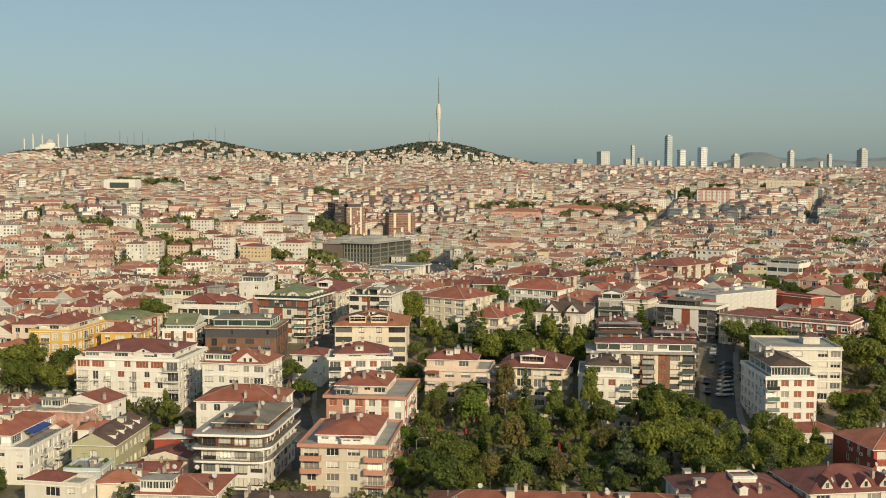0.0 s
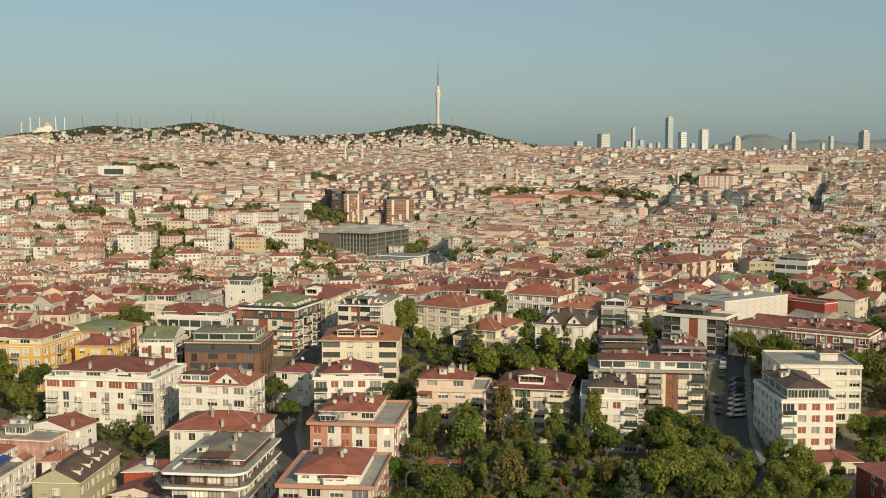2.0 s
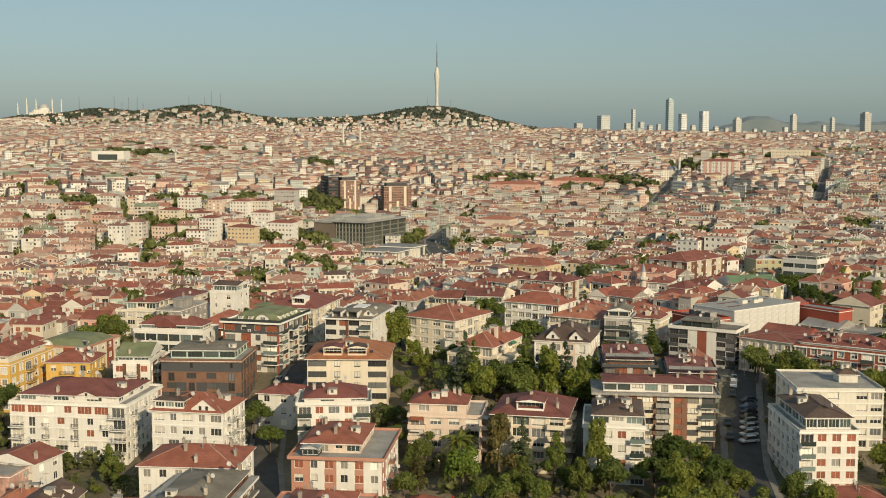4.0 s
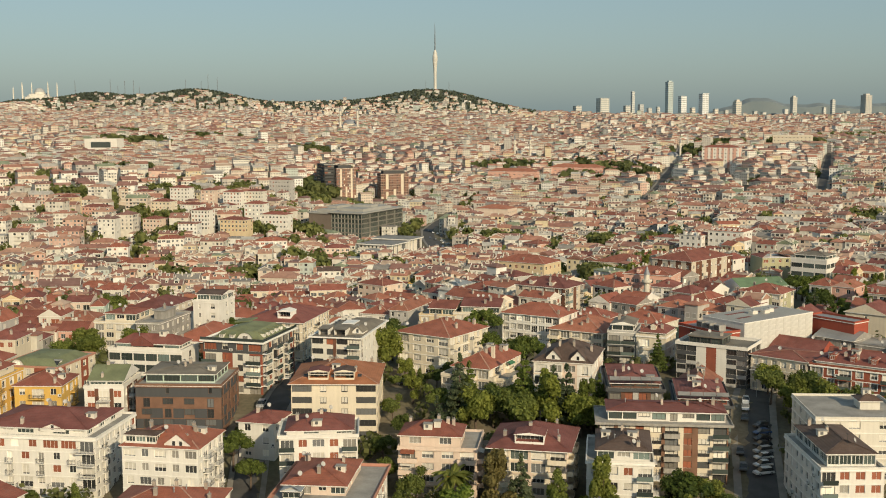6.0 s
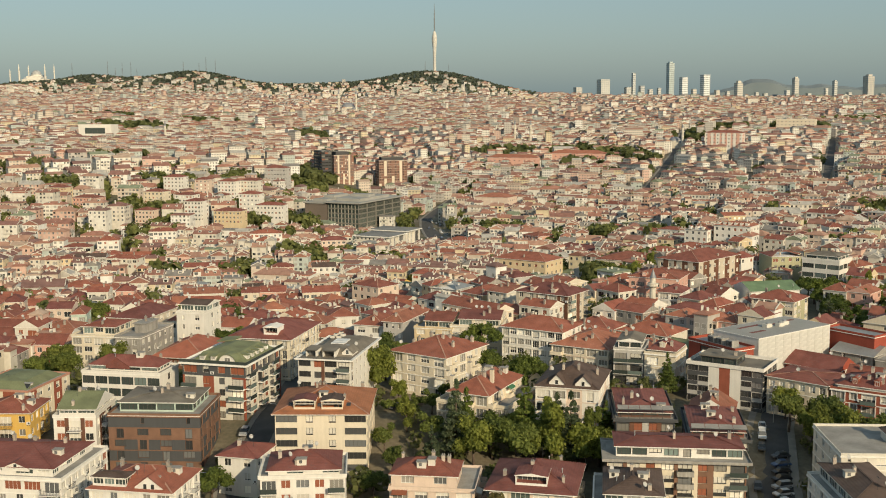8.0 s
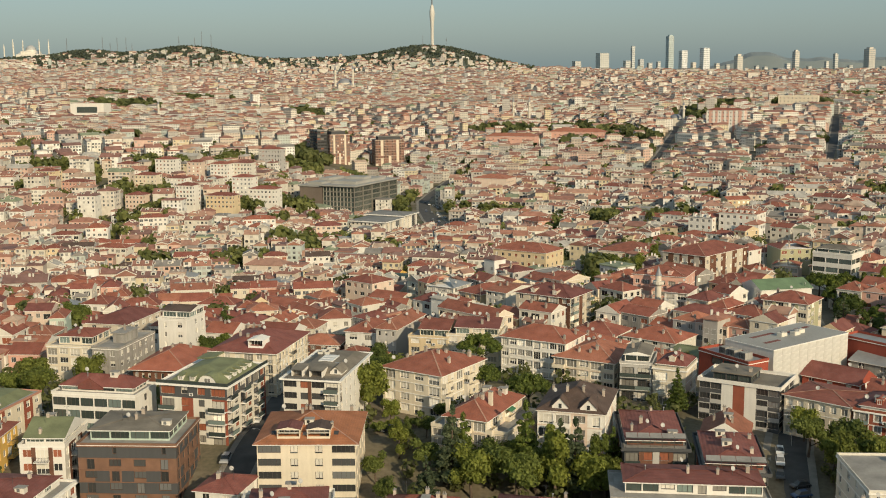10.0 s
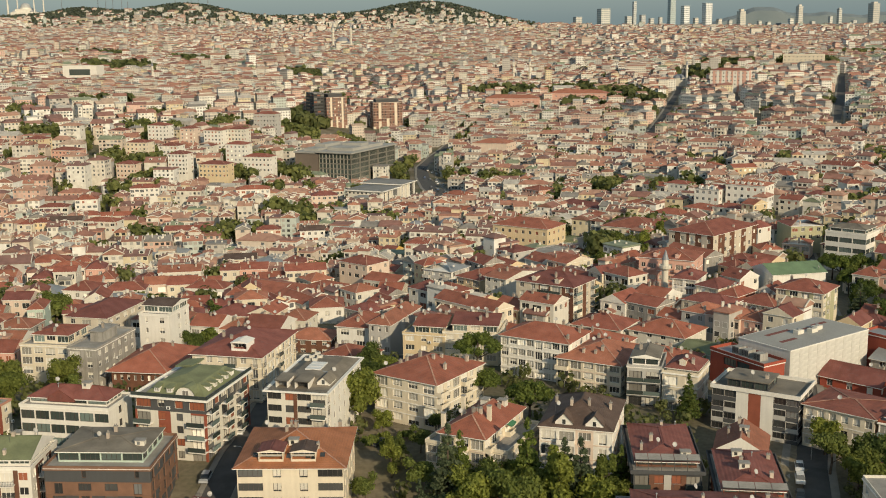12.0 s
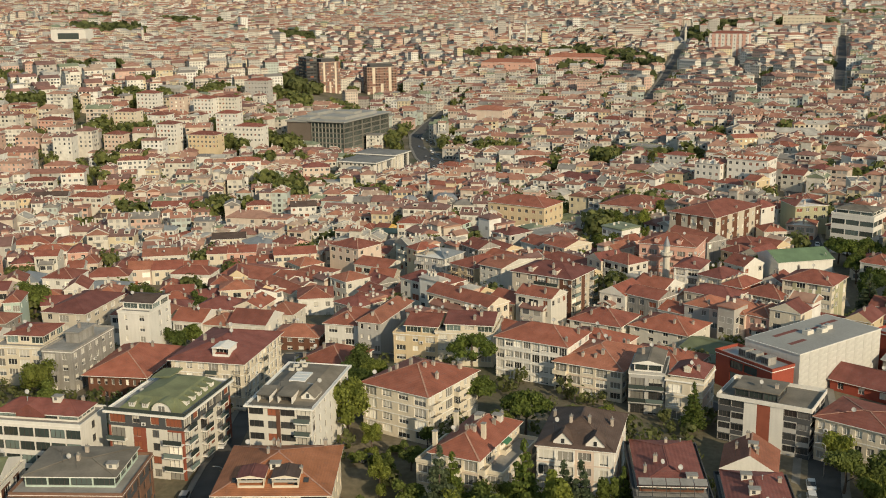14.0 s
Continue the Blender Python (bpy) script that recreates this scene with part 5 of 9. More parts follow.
house("white house with low pitched roof", -110.0, 262.5, -14, 12.0, 9.0, 9.0, 3, WHITE, ["wwW"], "ww", "", ("gable", 1.8, "y"), RED2, chimneys=1, dishes=1, group="small houses")
house("low cream house with dark red roof and front gable", -79.2, 232.2, -4, 9.6, 7.6, 3.6, 1, CREAM, ["-w-"], "w", "", ("gable", 1.5, "y"), MAROON, chimneys=0, dishes=1, group="small houses")
house("small red-walled house with dark red roof", -80.4, 242.2, 8, 8.0, 8.0, 5.2, 2, REDW, ["--w"], "-w", "", ("hip", 1.4), MAROON, chimneys=1, dishes=0, group="small houses")
house("low lean-to house with maroon roof by the lane", -80.6, 222.4, 10, 11.0, 7.6, 2.9, 1, PINK, ["-w-"], "-", "", ("hip", 1.2), MAROON, chimneys=2, dishes=1, group="small houses")
house("dark red house with red roof and white balconies", 70.5, 233.0, 14, 18.0, 16.0, 8.0, 3, REDW, ["SwSw"], "www", "-www", ("hip", 2.6), RED1, chimneys=3, dishes=2, group="small houses")
gables = house("house with maroon roof, roof terrace and dormers", 50.0, 200.0, 13, 19.0, 15.0, 8.0, 2, PALE, ["WWWW"], "www", "www", ("hip", 3.0), MAROON, chimneys=3, dishes=4, group="small houses")
house("house with dark maroon roof and pale stair tower", 29.0, 199.0, 8, 20.0, 15.0, 6.8, 2, PALE, ["WWWW"], "www", "www", ("hip", 2.6), MAROON, dormers=1, skylights=3, chimneys=3, dishes=3, group="small houses")
house("pale stair tower above a maroon roof", 37.6, 204.6, 8, 4.2, 4.0, 9.2, 3, PALE, ["-"], "w", "", ("flat",), WHITE, chimneys=0, dishes=0, parapet=0.35, name="stair_tower", group="small houses")
house("low house with red roof and terraces", -130.0, 262.0, 2, 13.0, 10.0, 7.5, 2, ROSE, ["www"], "ww", "", ("hip", 2.0), RED1, chimneys=3, dishes=2, group="small houses")
house("white house with flat terraces and canopy", -124.0, 240.0, 12, 11.0, 9.0, 7.0, 2, WHITE, ["wBw"], "wB", "", ("flat",), RED2, pent=(1.0, 3.0, 1.0, 1.0, 2.0, ("gable", 1.0, "x"), WHITE, "tw"), chimneys=2, dishes=2, group="small houses")
house("white house with red roof at the quarter's edge", -118.0, 206.0, 6, 14.0, 10.0, 5.5, 2, WHITE, ["wwW"], "ww", "", ("hip", 2.0), RED1, chimneys=2, dishes=2, group="small houses")
bluehouse = house("pale blue house with planted roof terrace", -88.9, 214.2, 1, 7.0, 7.6, 5.3, 2, surface("blue_render", (0.48, 0.56, 0.56), 0.9, 0.1, 0.2, 3.0), ["-w"], "w-w", "", ("flat",), RED2, parapet=0.55, chimneys=1, dishes=0, group="small houses")
house("small cream house with red roof by the lane", -81.5, 212.0, 12, 8.4, 7.4, 3.6, 1, CREAM, ["-w"], "w", "", ("hip", 1.6), RED3, chimneys=2, dishes=0, group="small houses")
house("small white house with orange-red roof behind the olive house", -99.0, 245.6, 8, 8.6, 6.0, 6.0, 2, WHITE, ["-w"], "w", "", ("hip", 1.5), RED3, chimneys=2, dishes=1, group="small houses")
house("small pale house with red roof by the trees", 60.0, 262.0, 8, 12.0, 7.5, 4.5, 2, PALE, ["www"], "ww", "", ("hip", 1.6), RED2, chimneys=1, dishes=1, group="small houses")
house("terrace of houses with long red tiled roof", -16.0, 191.0, 1, 46.0, 13.0, 5.6, 2, CREAM, ["wwwwwwwwww"], "www", "www", ("hip", 2.4), RED1, chimneys=8, dishes=6, group="small houses")
house("house with wide brown roof and stair tower", -52.0, 193.0, 3, 17.0, 14.0, 4.0, 2, PALE, ["wwww"], "www", "", ("hip", 2.2), BROWNT, skylights=3, chimneys=2, dishes=1, group="small houses")
house("low house with maroon roof below the white hall", 73.0, 392.0, -40, 15.0, 10.0, 14.5, 3, REDW, ["www"], "www", "", ("gable", 3.0, "x"), MAROON, chimneys=1, dishes=1)
house("grey-roofed workshop beside the white hall", 88.0, 402.0, -42, 12.0, 12.0, 16.0, 3, CONC, ["ww"], "ww", "", ("gable", 2.0, "x"), METALR, chimneys=0, dishes=0)
house("concrete house with flat roof beside the hall", 97.0, 392.0, -38, 11.0, 12.0, 15.5, 3, CONC, ["www"], "ww", "", ("flat",), CONC, chimneys=1, dishes=1)
house("white house with red gabled roof near the wood", 84.0, 373.0, -30, 13.0, 10.0, 15.5, 3, WHITE, ["wwW"], "ww", "", ("gable", 2.4, "x"), RED2, chimneys=2, dishes=1)
house("white house with broad gable wall by the wood", 104.0, 428.0, -36, 13.0, 12.0, 19.0, 4, CREAM, ["-n-"], "WWW", "", ("gable", 3.0, "y"), MAROON, chimneys=1, dishes=0)
house("red rear wing of the hall with plant boxes", 87.8, 410.0, -50, 16.2, 7.0, 20.5, 3, REDW, ["-"], "-", "", ("flat",), METALR, parapet=0.6, ground=METALR, chimneys=0, dishes=0, acs=0, name="hall_wing", group="")
house("low house with orange-red gables between taller blocks", 39.0, 340.0, -14, 10.0, 11.0, 15.0, 3, WHITE, ["nn"], "ww", "", ("gable", 3.2, "y"), RED3, chimneys=3, dishes=0)
house("shed roofs of red tile behind the cream house", 24.0, 398.0, -30, 17.0, 15.0, 16.5, 3, CONC, ["----"], "ww", "", ("hip", 3.0), RED1, chimneys=4, dishes=2)
house("red hipped house with tall chimneys", 9.0, 408.0, -30, 16.0, 14.0, 18.0, 3, ROSE, ["WWW"], "ww", "", ("hip", 3.0), RED1, chimneys=5, dishes=1)
house("low flat green-roofed shed in the yard", 42.0, 418.0, -38, 18.0, 11.0, 13.5, 2, MINT, ["wwww"], "ww", "", ("gable", 1.4, "x"), GREENR, chimneys=1, dishes=0)
house("red-roofed house behind the green shed", 30.0, 432.0, -34, 17.0, 14.0, 15.0, 3, PALE, ["wwww"], "ww", "", ("hip", 2.8), RED1, chimneys=4, dishes=2)
house("wide low red roof with brown eaves", 14.0, 437.0, -28, 15.0, 13.0, 15.0, 3, PALE, ["WWW"], "ww", "", ("hip", 2.8), RED2, chimneys=3, dishes=2)
for x in (6.2, 12.2):
    wide_dormer(orange, x, 1.2, eaves(orange, 20.8) + 0.5, 4.6, 5.0, MAROON if x < 8 else BROWNT, CREAM, BLIND)
zw = eaves(greyr, 26.3) + 0.23
mansard(greyr, 0.6, 3.6, 12.6, 24.6, zw, 1.15, 2.4, 0.35, FELT)
for x, w in ((2.6, 2.6), (7.0, 3.0)):
    b = Mesh()
    b.box(x - w / 2, 1.9, zw, x - w / 2 + 0.15, 6.0, zw + 1.6, 0)
    b.box(x + w / 2 - 0.15, 1.9, zw, x + w / 2, 6.0, zw + 1.6, 0)
    b.face([(x - w / 2 - 0.2, 1.6, zw + 1.62), (x + w / 2 + 0.2, 1.6, zw + 1.62), (x + w / 2 + 0.2, 6.6, zw + 1.85), (x - w / 2 - 0.2, 6.6, zw + 1.85)], 1)
    b.face([(x - w / 2 - 0.2, 1.6, zw + 1.5), (x - w / 2 - 0.2, 6.6, zw + 1.73), (x + w / 2 + 0.2, 6.6, zw + 1.73), (x + w / 2 + 0.2, 1.6, zw + 1.5)], 1)
    room = part("roof_room", b.data("roof_room", [WHITE, FELT]), greyr)
    part("window", window_data(w - 0.4, 1.45, "glass", FRAMED), room, pose(x, 3.4, zw))
gable_front(greyr, 9.6, 12.3, 4.2, 4.5, zw + 0.5, 1.5, WHITE, FELT, 1)
rail_line(greyr, [(-0.5, 3.4), (-0.5, -0.5), (13.3, -0.5)], zw + 0.1, 0.6, False)
plant_boxes(greyr, ((3.2, 17.0), (4.8, 17.2), (3.4, 19.4), (5.2, 19.6), (4.0, 21.8)), zw + 1.25)
for k in range(3):
    b = Mesh()
    b.box(4.8, 10.6 + k * 1.9, zw + 1.25, 8.2, 12.2 + k * 1.9, zw + 1.6, 0)
    part("skylight_panel", b.data("skylight_panel", [FRAMEW]), greyr, None, "pale translucent skylight panel")
zt = eaves(terraced, 21.5)
terrace_wing(terraced, 9.65, 1.5, 13.8, 19.5, zt - 3.0, CREAM, "g", "SgwgS")
terrace_wing(terraced, -3.6, 0.8, -0.05, 14.0, zt - 3.0, CREAM, "S", "wgw", True)
for x, y, h in ((1.0, 9.0, 3.6), (-0.6, 3.0, 1.6), (7.6, 7.0, 3.0)):
    b = Mesh()
    b.box(x - 0.4, y - 0.4, zt, x + 0.4, y + 0.4, zt + h + 1.4, 0)
    b.box(x - 0.48, y - 0.48, zt + h + 1.4, x + 0.48, y + 0.48, zt + h + 1.52, 1)
    part("chimney", b.data("chimney", [CREAM, CONC]), terraced)
wide_dormer(beige, 11.5, 1.6, eaves(beige, 24.0) + 0.7, 4.0, 4.5, TRIM, TRIM)
wide_dormer(rose, 7.8, 0.9, eaves(rose, 14.8) + 0.6, 6.0, 5.0, MAROON, TRIM)
attic(gabled, 0.6, 0.5, 7.2, 4.0, eaves(gabled, 16.0) + 0.5, 1.7, WHITE, BROWNT)
gable_front(gabled, 9.0, 14.6, 0.35, 5.0, eaves(gabled, 16.0) + 0.5, 2.4, WHITE, RED1)
gable_front(longw, 15.0, 20.5, 1.6, 4.0, eaves(longw, 15.2) + 1.6, 1.3, WHITE, MAROON, 1)
gable_front(banded, 5.5, 11.5, 1.7, 4.0, eaves(banded, 22.5) + 1.4, 2.2, MAROON, MAROON, 0)
zg = eaves(greenr, 25.2) + 0.23
mansard(greenr, 1.5, 1.5, 15.2, 19.6, zg, 2.1, 2.6, 0.9, GREENR)
arched_gable(greenr, 11.2, 1.2, zg, 4.6, 2.2, 4.0, GREENR, WHITE)
for k in range(2):
    roof_dormer(greenr, pose(4.2 + k * 2.9, 2.0, zg + 0.55), GREENR, WHITE)
for k in range(5):
    roof_dormer(greenr, pose(14.7, 5.4 + k * 2.7, zg + 0.55, 0, 0, 90), GREENR, WHITE)
rail_line(greenr, [(-0.5, -0.5), (16.8, -0.5), (16.8, 21.2)], zg + 0.2, 0.8)
shed = Mesh()
for k in range(7):
    shed.box(2.4 + k * 0.62, 13.5, zg + 2.2 + 0.06 * k, 2.95 + k * 0.62, 19.0, zg + 2.5 + 0.06 * k, 0)
part("roof_slats", shed.data("roof_slats", [GREENR]), greenr)
gable_front(whiterose, 3.0, 6.5, 0.5, 3.0, eaves(whiterose, 22.8) + 0.7, 2.2, WHITE, BROWNT, 1)
gable_front(whiterose, 9.0, 12.5, 0.5, 3.0, eaves(whiterose, 22.8) + 0.7, 2.2, WHITE, BROWNT, 1)
side_dormers(olive, 9.3, 21.5, eaves(olive, 6.8), 2.5, 4, BROWNT)
zl = eaves(terrace_row, 7.4) + 0.23
awning_strip(terrace_row, 9.0, 5.5, 14.5, zl + 2.35, 2.2, surface("awning_blue", (0.03, 0.07, 0.26), 0.8, 0.12, 0.6, 6.0, relief=0))
rail_line(terrace_row, [(12.9, 1.0), (12.9, 19.5)], zl + 0.1, 0.8, False)
gable_front(terrace_row, 9.4, 12.6, 17.2, 3.4, zl, 1.2, WHITE, RED3, 0)
attic(winter, 0.8, 0.4, 6.6, 4.0, eaves(winter, 5.5) + 0.6, 1.9, WHITE, SLABM, "ttttt", 0.3)
zc = eaves(curved, 10.9)
for z, h, out in ((zc + 0.03, 0.5, 1.3), (zc - 2.62, 0.42, 1.3), (zc - 5.35, 0.42, 1.1)):
    curved_band(curved, -0.6, 12.9, 25.6, z, h, out)
for z in (zc - 2.2, zc - 4.93):
    curved_rail(curved, -0.6, 12.9, 25.6, z, 1.25)
pergola(curved, 5.2, 1.0, 10.6, 4.4, zc + 0.55, TIMBER, 3)
attic(setback, 8.0, 0.6, 12.0, 3.5, eaves(setback, 10.0) + 0.23, 1.4, TRIM, RED2, "ww", 0.3)
attic(panels, 2.0, 0.8, 5.4, 4.2, eaves(panels, 11.5) + 0.23, 1.6, DARKG, METALR, "t", 0.2)
for k in range(4):
    gable_front(gables, 2.5 + k * 3.6, 4.5 + k * 3.6, 0.8, 3.0, eaves(gables, 8.0) + 0.8, 1.7, BEIGE, MAROON, 1)
pergola(framed, 0.3, 0.2, 12.2, 2.4, eaves(framed, 19.0) + 0.22, SLABM)
pergola(perg, 0.3, 0.2, 11.5, 2.4, eaves(perg, 18.2) + 0.22, SLABM, 4)
# further back
house("white stepped terraced house with bay windows", 48.3, 482.4, -24, 8.0, 12.0, 18.5, 5, WHITE, ["gg", "gg"], "", "SSS", ("hip", 2.0), MAROON, chimneys=1, dishes=2)
house("cream terraced house with balconies", 55.2, 477.0, -44, 8.4, 11.0, 17.5, 4, CREAM, ["SW", "SW"], "", "", ("hip", 2.2), MAROON, chimneys=2, dishes=1)
house("red brick terraced house", 61.0, 469.0, -40, 6.6, 11.0, 16.5, 4, BRICK, ["ww", "ww"], "", "", ("hip", 2.0), RED2, chimneys=2, dishes=1)
house("white terraced house with glazed balconies", 66.0, 463.6, -40, 12.3, 11.0, 15.5, 4, WHITE, ["gggg", "SWSW"], "", "", ("hip", 2.6), RED2, chimneys=3, dishes=3)
house("salmon-pink house with red roof terrace", 40.7, 513.5, -21, 19.1, 16.0, 19.0, 4, PINK, ["wwwwww", "wSwwSw"], "www", "www", ("hip", 2.6), RED1, cornice=TRIM, dormers=2, chimneys=4, dishes=1)
house("white house with a large green metal roof", 84.0, 498.0, 16, 19.5, 14.0, 16.0, 4, WHITE, ["----"], "ww", "-", ("gable", 2.6, "x"), surface("green_metal_roof", (0.16, 0.24, 0.13), 0.6, 0.2, 0.3, 3.0), chimneys=1, dishes=1)
house("white framed office house with dark square windows", 117.0, 560.6, -36, 15.9, 14.0, 19.5, 4, WHITE, ["ttt", "ttt"], "ttt", "", ("flat",), FELT, frames=FRAMED, styles=("glass",), pent=(1.2, 1.5, 1.0, 1.0, 1.6, ("hip", 1.2), WHITE, "ttt"), chimneys=0, dishes=0)
house("long house with brown piers and broad red roof", 58.7, 574.4, -40, 20.4, 34.0, 17.5, 4, BEIGE, ["wwwww"], "wwwwwwwww", "", ("hip", 3.2), RED2, accents=(TIMBER,), tone=(0, 1, 0, 1, 0, 1, 0, 1), chimneys=4, dishes=1)
house("brown and beige corner apartment block", -2.1, 465.0, -30, 20.0, 15.0, 21.5, 6, BEIGE, ["wwGGw", "wwGGw"], "GwwG", "www", ("hip", 2.8), MAROON, accents=(TIMBER,), tone=(0, 0, 1, 0, 1), dormers=2, chimneys=4, dishes=2)
house("grey apartment house with white balcony ends", -36.0, 518.0, -30, 12.0, 12.0, 13.5, 5, GREYW, ["SwwS", "SwwS"], "www", "SSS", ("hip", 2.2), METALR, accents=(WHITE,), tone=(1, 0, 0, 0), chimneys=2, dishes=1)
house("ochre apartment house with blind gable", -23.0, 502.0, -42, 11.0, 16.0, 14.5, 5, OCHRE, ["BwB", "BwB"], "-", "", ("hip", 2.4), RED2, chimneys=2, dishes=1)
house("tall pale apartment house with blind side wall", -12.8, 490.9, -38, 9.0, 17.0, 17.0, 6, PALE, ["wwf", "wwf"], "-", "", ("gable", 1.6, "x"), RED3, chimneys=2, dishes=0)
house("white hotel-like house with arched dormers", 106.7, 721.5, -30, 21.0, 15.0, 15.5, 5, WHITE, ["wwwwww", "wwwwww"], "www", "", ("hip", 1.8), RED3, dormers=6, chimneys=3, dishes=0)
house("white apartment house with attic windows", 91.2, 727.5, -34, 14.0, 14.0, 12.5, 5, WHITE, ["wwww", "wwww"], "www", "", ("hip", 2.0), RED2, dormers=3, chimneys=2, dishes=0)
house("pale house with pale green window bands", -39.8, 625.2, -26, 11.5, 17.0, 0.5, 5, MINT, ["gggg", "gggg"], "ggg", "", ("hip", 2.2), RED2, chimneys=2, dishes=0)
house("grey house with window bands and red roof", -54.5, 627.0, -8, 10.5, 12.0, 1.5, 5, PALE, ["WWW", "WWW"], "ww", "", ("hip", 2.0), RED2, chimneys=2, dishes=0)
house("long ochre school building with broad red roof", -14.6, 652.9, -30, 29.6, 18.0, 6.0, 4, OCHRE, ["wwwwwwww", "wwwwwwww"], "wwww", "", ("hip", 3.2), RED1, chimneys=3, dishes=0)
house("long cream building with red roof over the valley", 36.0, 640.0, -26, 26.0, 24.0, 7.5, 4, CREAM, ["wwwwwww", "wwwwwww"], "wwww", "", ("hip", 3.4), RED1, chimneys=3, dishes=0)

# town houses of the crowded slope
mid(-285, 729, 2, 8.3, 11, 4, CREAM, RED2)
mid(-279, 734, 12, 10.1, 11, 4, OCHRE, RED2)
mid(-271, 740, 12, 18.0, 11, 4, GREYW, BROWNT)
mid(-253, 744, -7, 20.1, 11, 4, PALE, RED1)
mid(-303, 799, 9, 17.8, 10, 3, PALE, RED2)
mid(-281, 790, 12, 19.7, 10, 2, PALE, RED2)
mid(-262, 794, 12, 19.8, 10, 2, BEIGE, RED1)
mid(-286, 815, 12, 14.1, 10, 4, WHITE, RED1)
mid(-265, 858, 12, 19.3, 12, 4, WHITE, RED2)
mid(-234, 875, 9, 13.1, 9, 2, CREAM, RED2)
mid(-194, 865, 12, 22.6, 12, 4, WHITE, RED1)
mid(-187, 854, 9, 15.7, 10, 3, WHITE, RED1)
mid(-203, 736, 7, 25.2, 13, 3, CREAM, RED2)
mid(-217, 591, 12, 17.1, 12, 3, CREAM, RED1)
mid(-205, 609, 12, 10.2, 12, 3, OCHRE, RED1)
mid(-231, 718, -1, 12.0, 9, 2, CREAM, BROWNT)
mid(-204, 678, 12, 13.3, 9, 2, BEIGE, METALR)
mid(-193, 689, 2, 16.6, 9, 2, WHITE, METALR)
mid(-168, 620, 12, 14.1, 14, 2, PALE, RED3)
mid(-173, 679, -35, 19.2, 9, 2, CREAM, RED2)
mid(-142, 637, 12, 15.2, 11, 3, CREAM, BROWNT)
mid(-127, 626, -40, 18.6, 12, 3, WHITE, METALR)
mid(-110, 621, -48, 13.7, 12, 3, PINK, RED2)
mid(-152, 718, 12, 10.1, 9, 2, GREYW, RED1)
mid(-140, 717, -8, 12.9, 9, 2, ROSE, RED1)
mid(-122, 721, 12, 13.6, 13, 4, WHITE, BROWNT)
mid(-151, 741, 12, 13.7, 9, 3, ROSE, RED2)
mid(-170, 792, 12, 16.7, 9, 2, PINK, RED1)
mid(-109, 530, -26, 19.7, 18, 2, PALE, RED1)
mid(-87, 515, -18, 17.1, 14, 2, PALE, RED1)
mid(-129, 533, -6, 15.3, 10, 2, WHITE, RED2)
mid(-171, 540, 12, 5.9, 9, 2, PALE, RED1)
mid(-158, 524, 9, 15.5, 9, 2, PALE, RED2)
mid(-150, 498, -3, 15.0, 12, 2, WHITE, METALR)
mid(-165, 504, -5, 11.2, 12, 3, WHITE, RED2)
mid(-178, 508, 11, 9.4, 12, 2, PALE, METALR)
mid(-155, 453, 12, 4.9, 11, 3, MINT, RED1)
mid(-146, 882, 12, 18.1, 12, 3, ROSE, MAROON)
mid(-152, 850, -13, 18.9, 11, 2, BEIGE, RED1)
mid(-100, 831, -46, 14.3, 14, 2, WHITE, RED1)
mid(-83, 842, 11, 13.9, 10, 3, WHITE, RED1)
mid(-60, 796, -30, 20.3, 12, 4, CREAM, RED1)
mid(-43, 812, 12, 10.8, 12, 3, CREAM, RED1)
mid(-73, 799, -21, 13.5, 12, 3, GREYW, RED1)
mid(-56, 895, -35, 17.5, 12, 3, PINK, RED1)
mid(-1, 893, -48, 16.9, 16, 4, PINK, RED1)
mid(-22, 838, -19, 26.1, 10, 3, CREAM, RED1)
mid(-17, 776, -48, 17.9, 10, 3, OCHRE, RED2)
mid(-0, 778, -48, 29.6, 16, 2, CREAM, RED1)
mid(22, 825, -48, 34.0, 12, 3, WHITE, MAROON)
mid(-3, 689, -41, 15.0, 12, 2, PINK, SLABM, flat=True)
mid(-5, 626, -48, 11.6, 10, 2, CREAM, SLABM, flat=True)
mid(-0, 593, -48, 15.2, 18, 3, CONC, SLABM, flat=True)
mid(14, 656, -37, 18.5, 14, 2, MINT, GREENR)
mid(9, 543, -48, 10.7, 14, 4, CREAM, RED1)
mid(-80, 675, -21, 9.4, 10, 3, OCHRE, RED2)
mid(-71, 672, -24, 6.9, 10, 3, YELLOW, RED2)
mid(-74, 561, -36, 15.5, 13, 4, ROSE, RED2)
mid(-65, 589, -24, 11.8, 10, 2, CREAM, RED2)
mid(-62, 545, -28, 14.9, 12, 2, PALE, RED1)
mid(-85, 526, -32, 13.2, 16, 2, PALE, RED1)
mid(-69, 472, 11, 11.0, 13, 2, WHITE, RED1)
mid(-53, 518, -8, 8.9, 10, 2, BEIGE, RED1)
mid(-41, 492, -31, 19.0, 14, 2, PALE, RED1)
mid(-22, 589, -48, 11.5, 9, 2, ROSE, RED2)
mid(-23, 676, -48, 22.6, 9, 2, ROSE, MAROON)
mid(-11, 574, -48, 10.6, 12, 4, GREYW, MAROON)
mid(32, 734, -48, 23.0, 12, 3, CREAM, RED1)
mid(59, 784, -48, 22.9, 11, 3, CREAM, RED1)
mid(52, 722, -48, 21.0, 12, 3, WHITE, MAROON)
mid(66, 701, -38, 17.4, 11, 3, WHITE, RED1)
mid(77, 762, -48, 10.0, 9, 3, ROSE, MAROON)
mid(91, 855, -35, 16.9, 11, 3, WHITE, RED2)
mid(78, 865, -45, 18.1, 11, 3, GREYW, RED1)
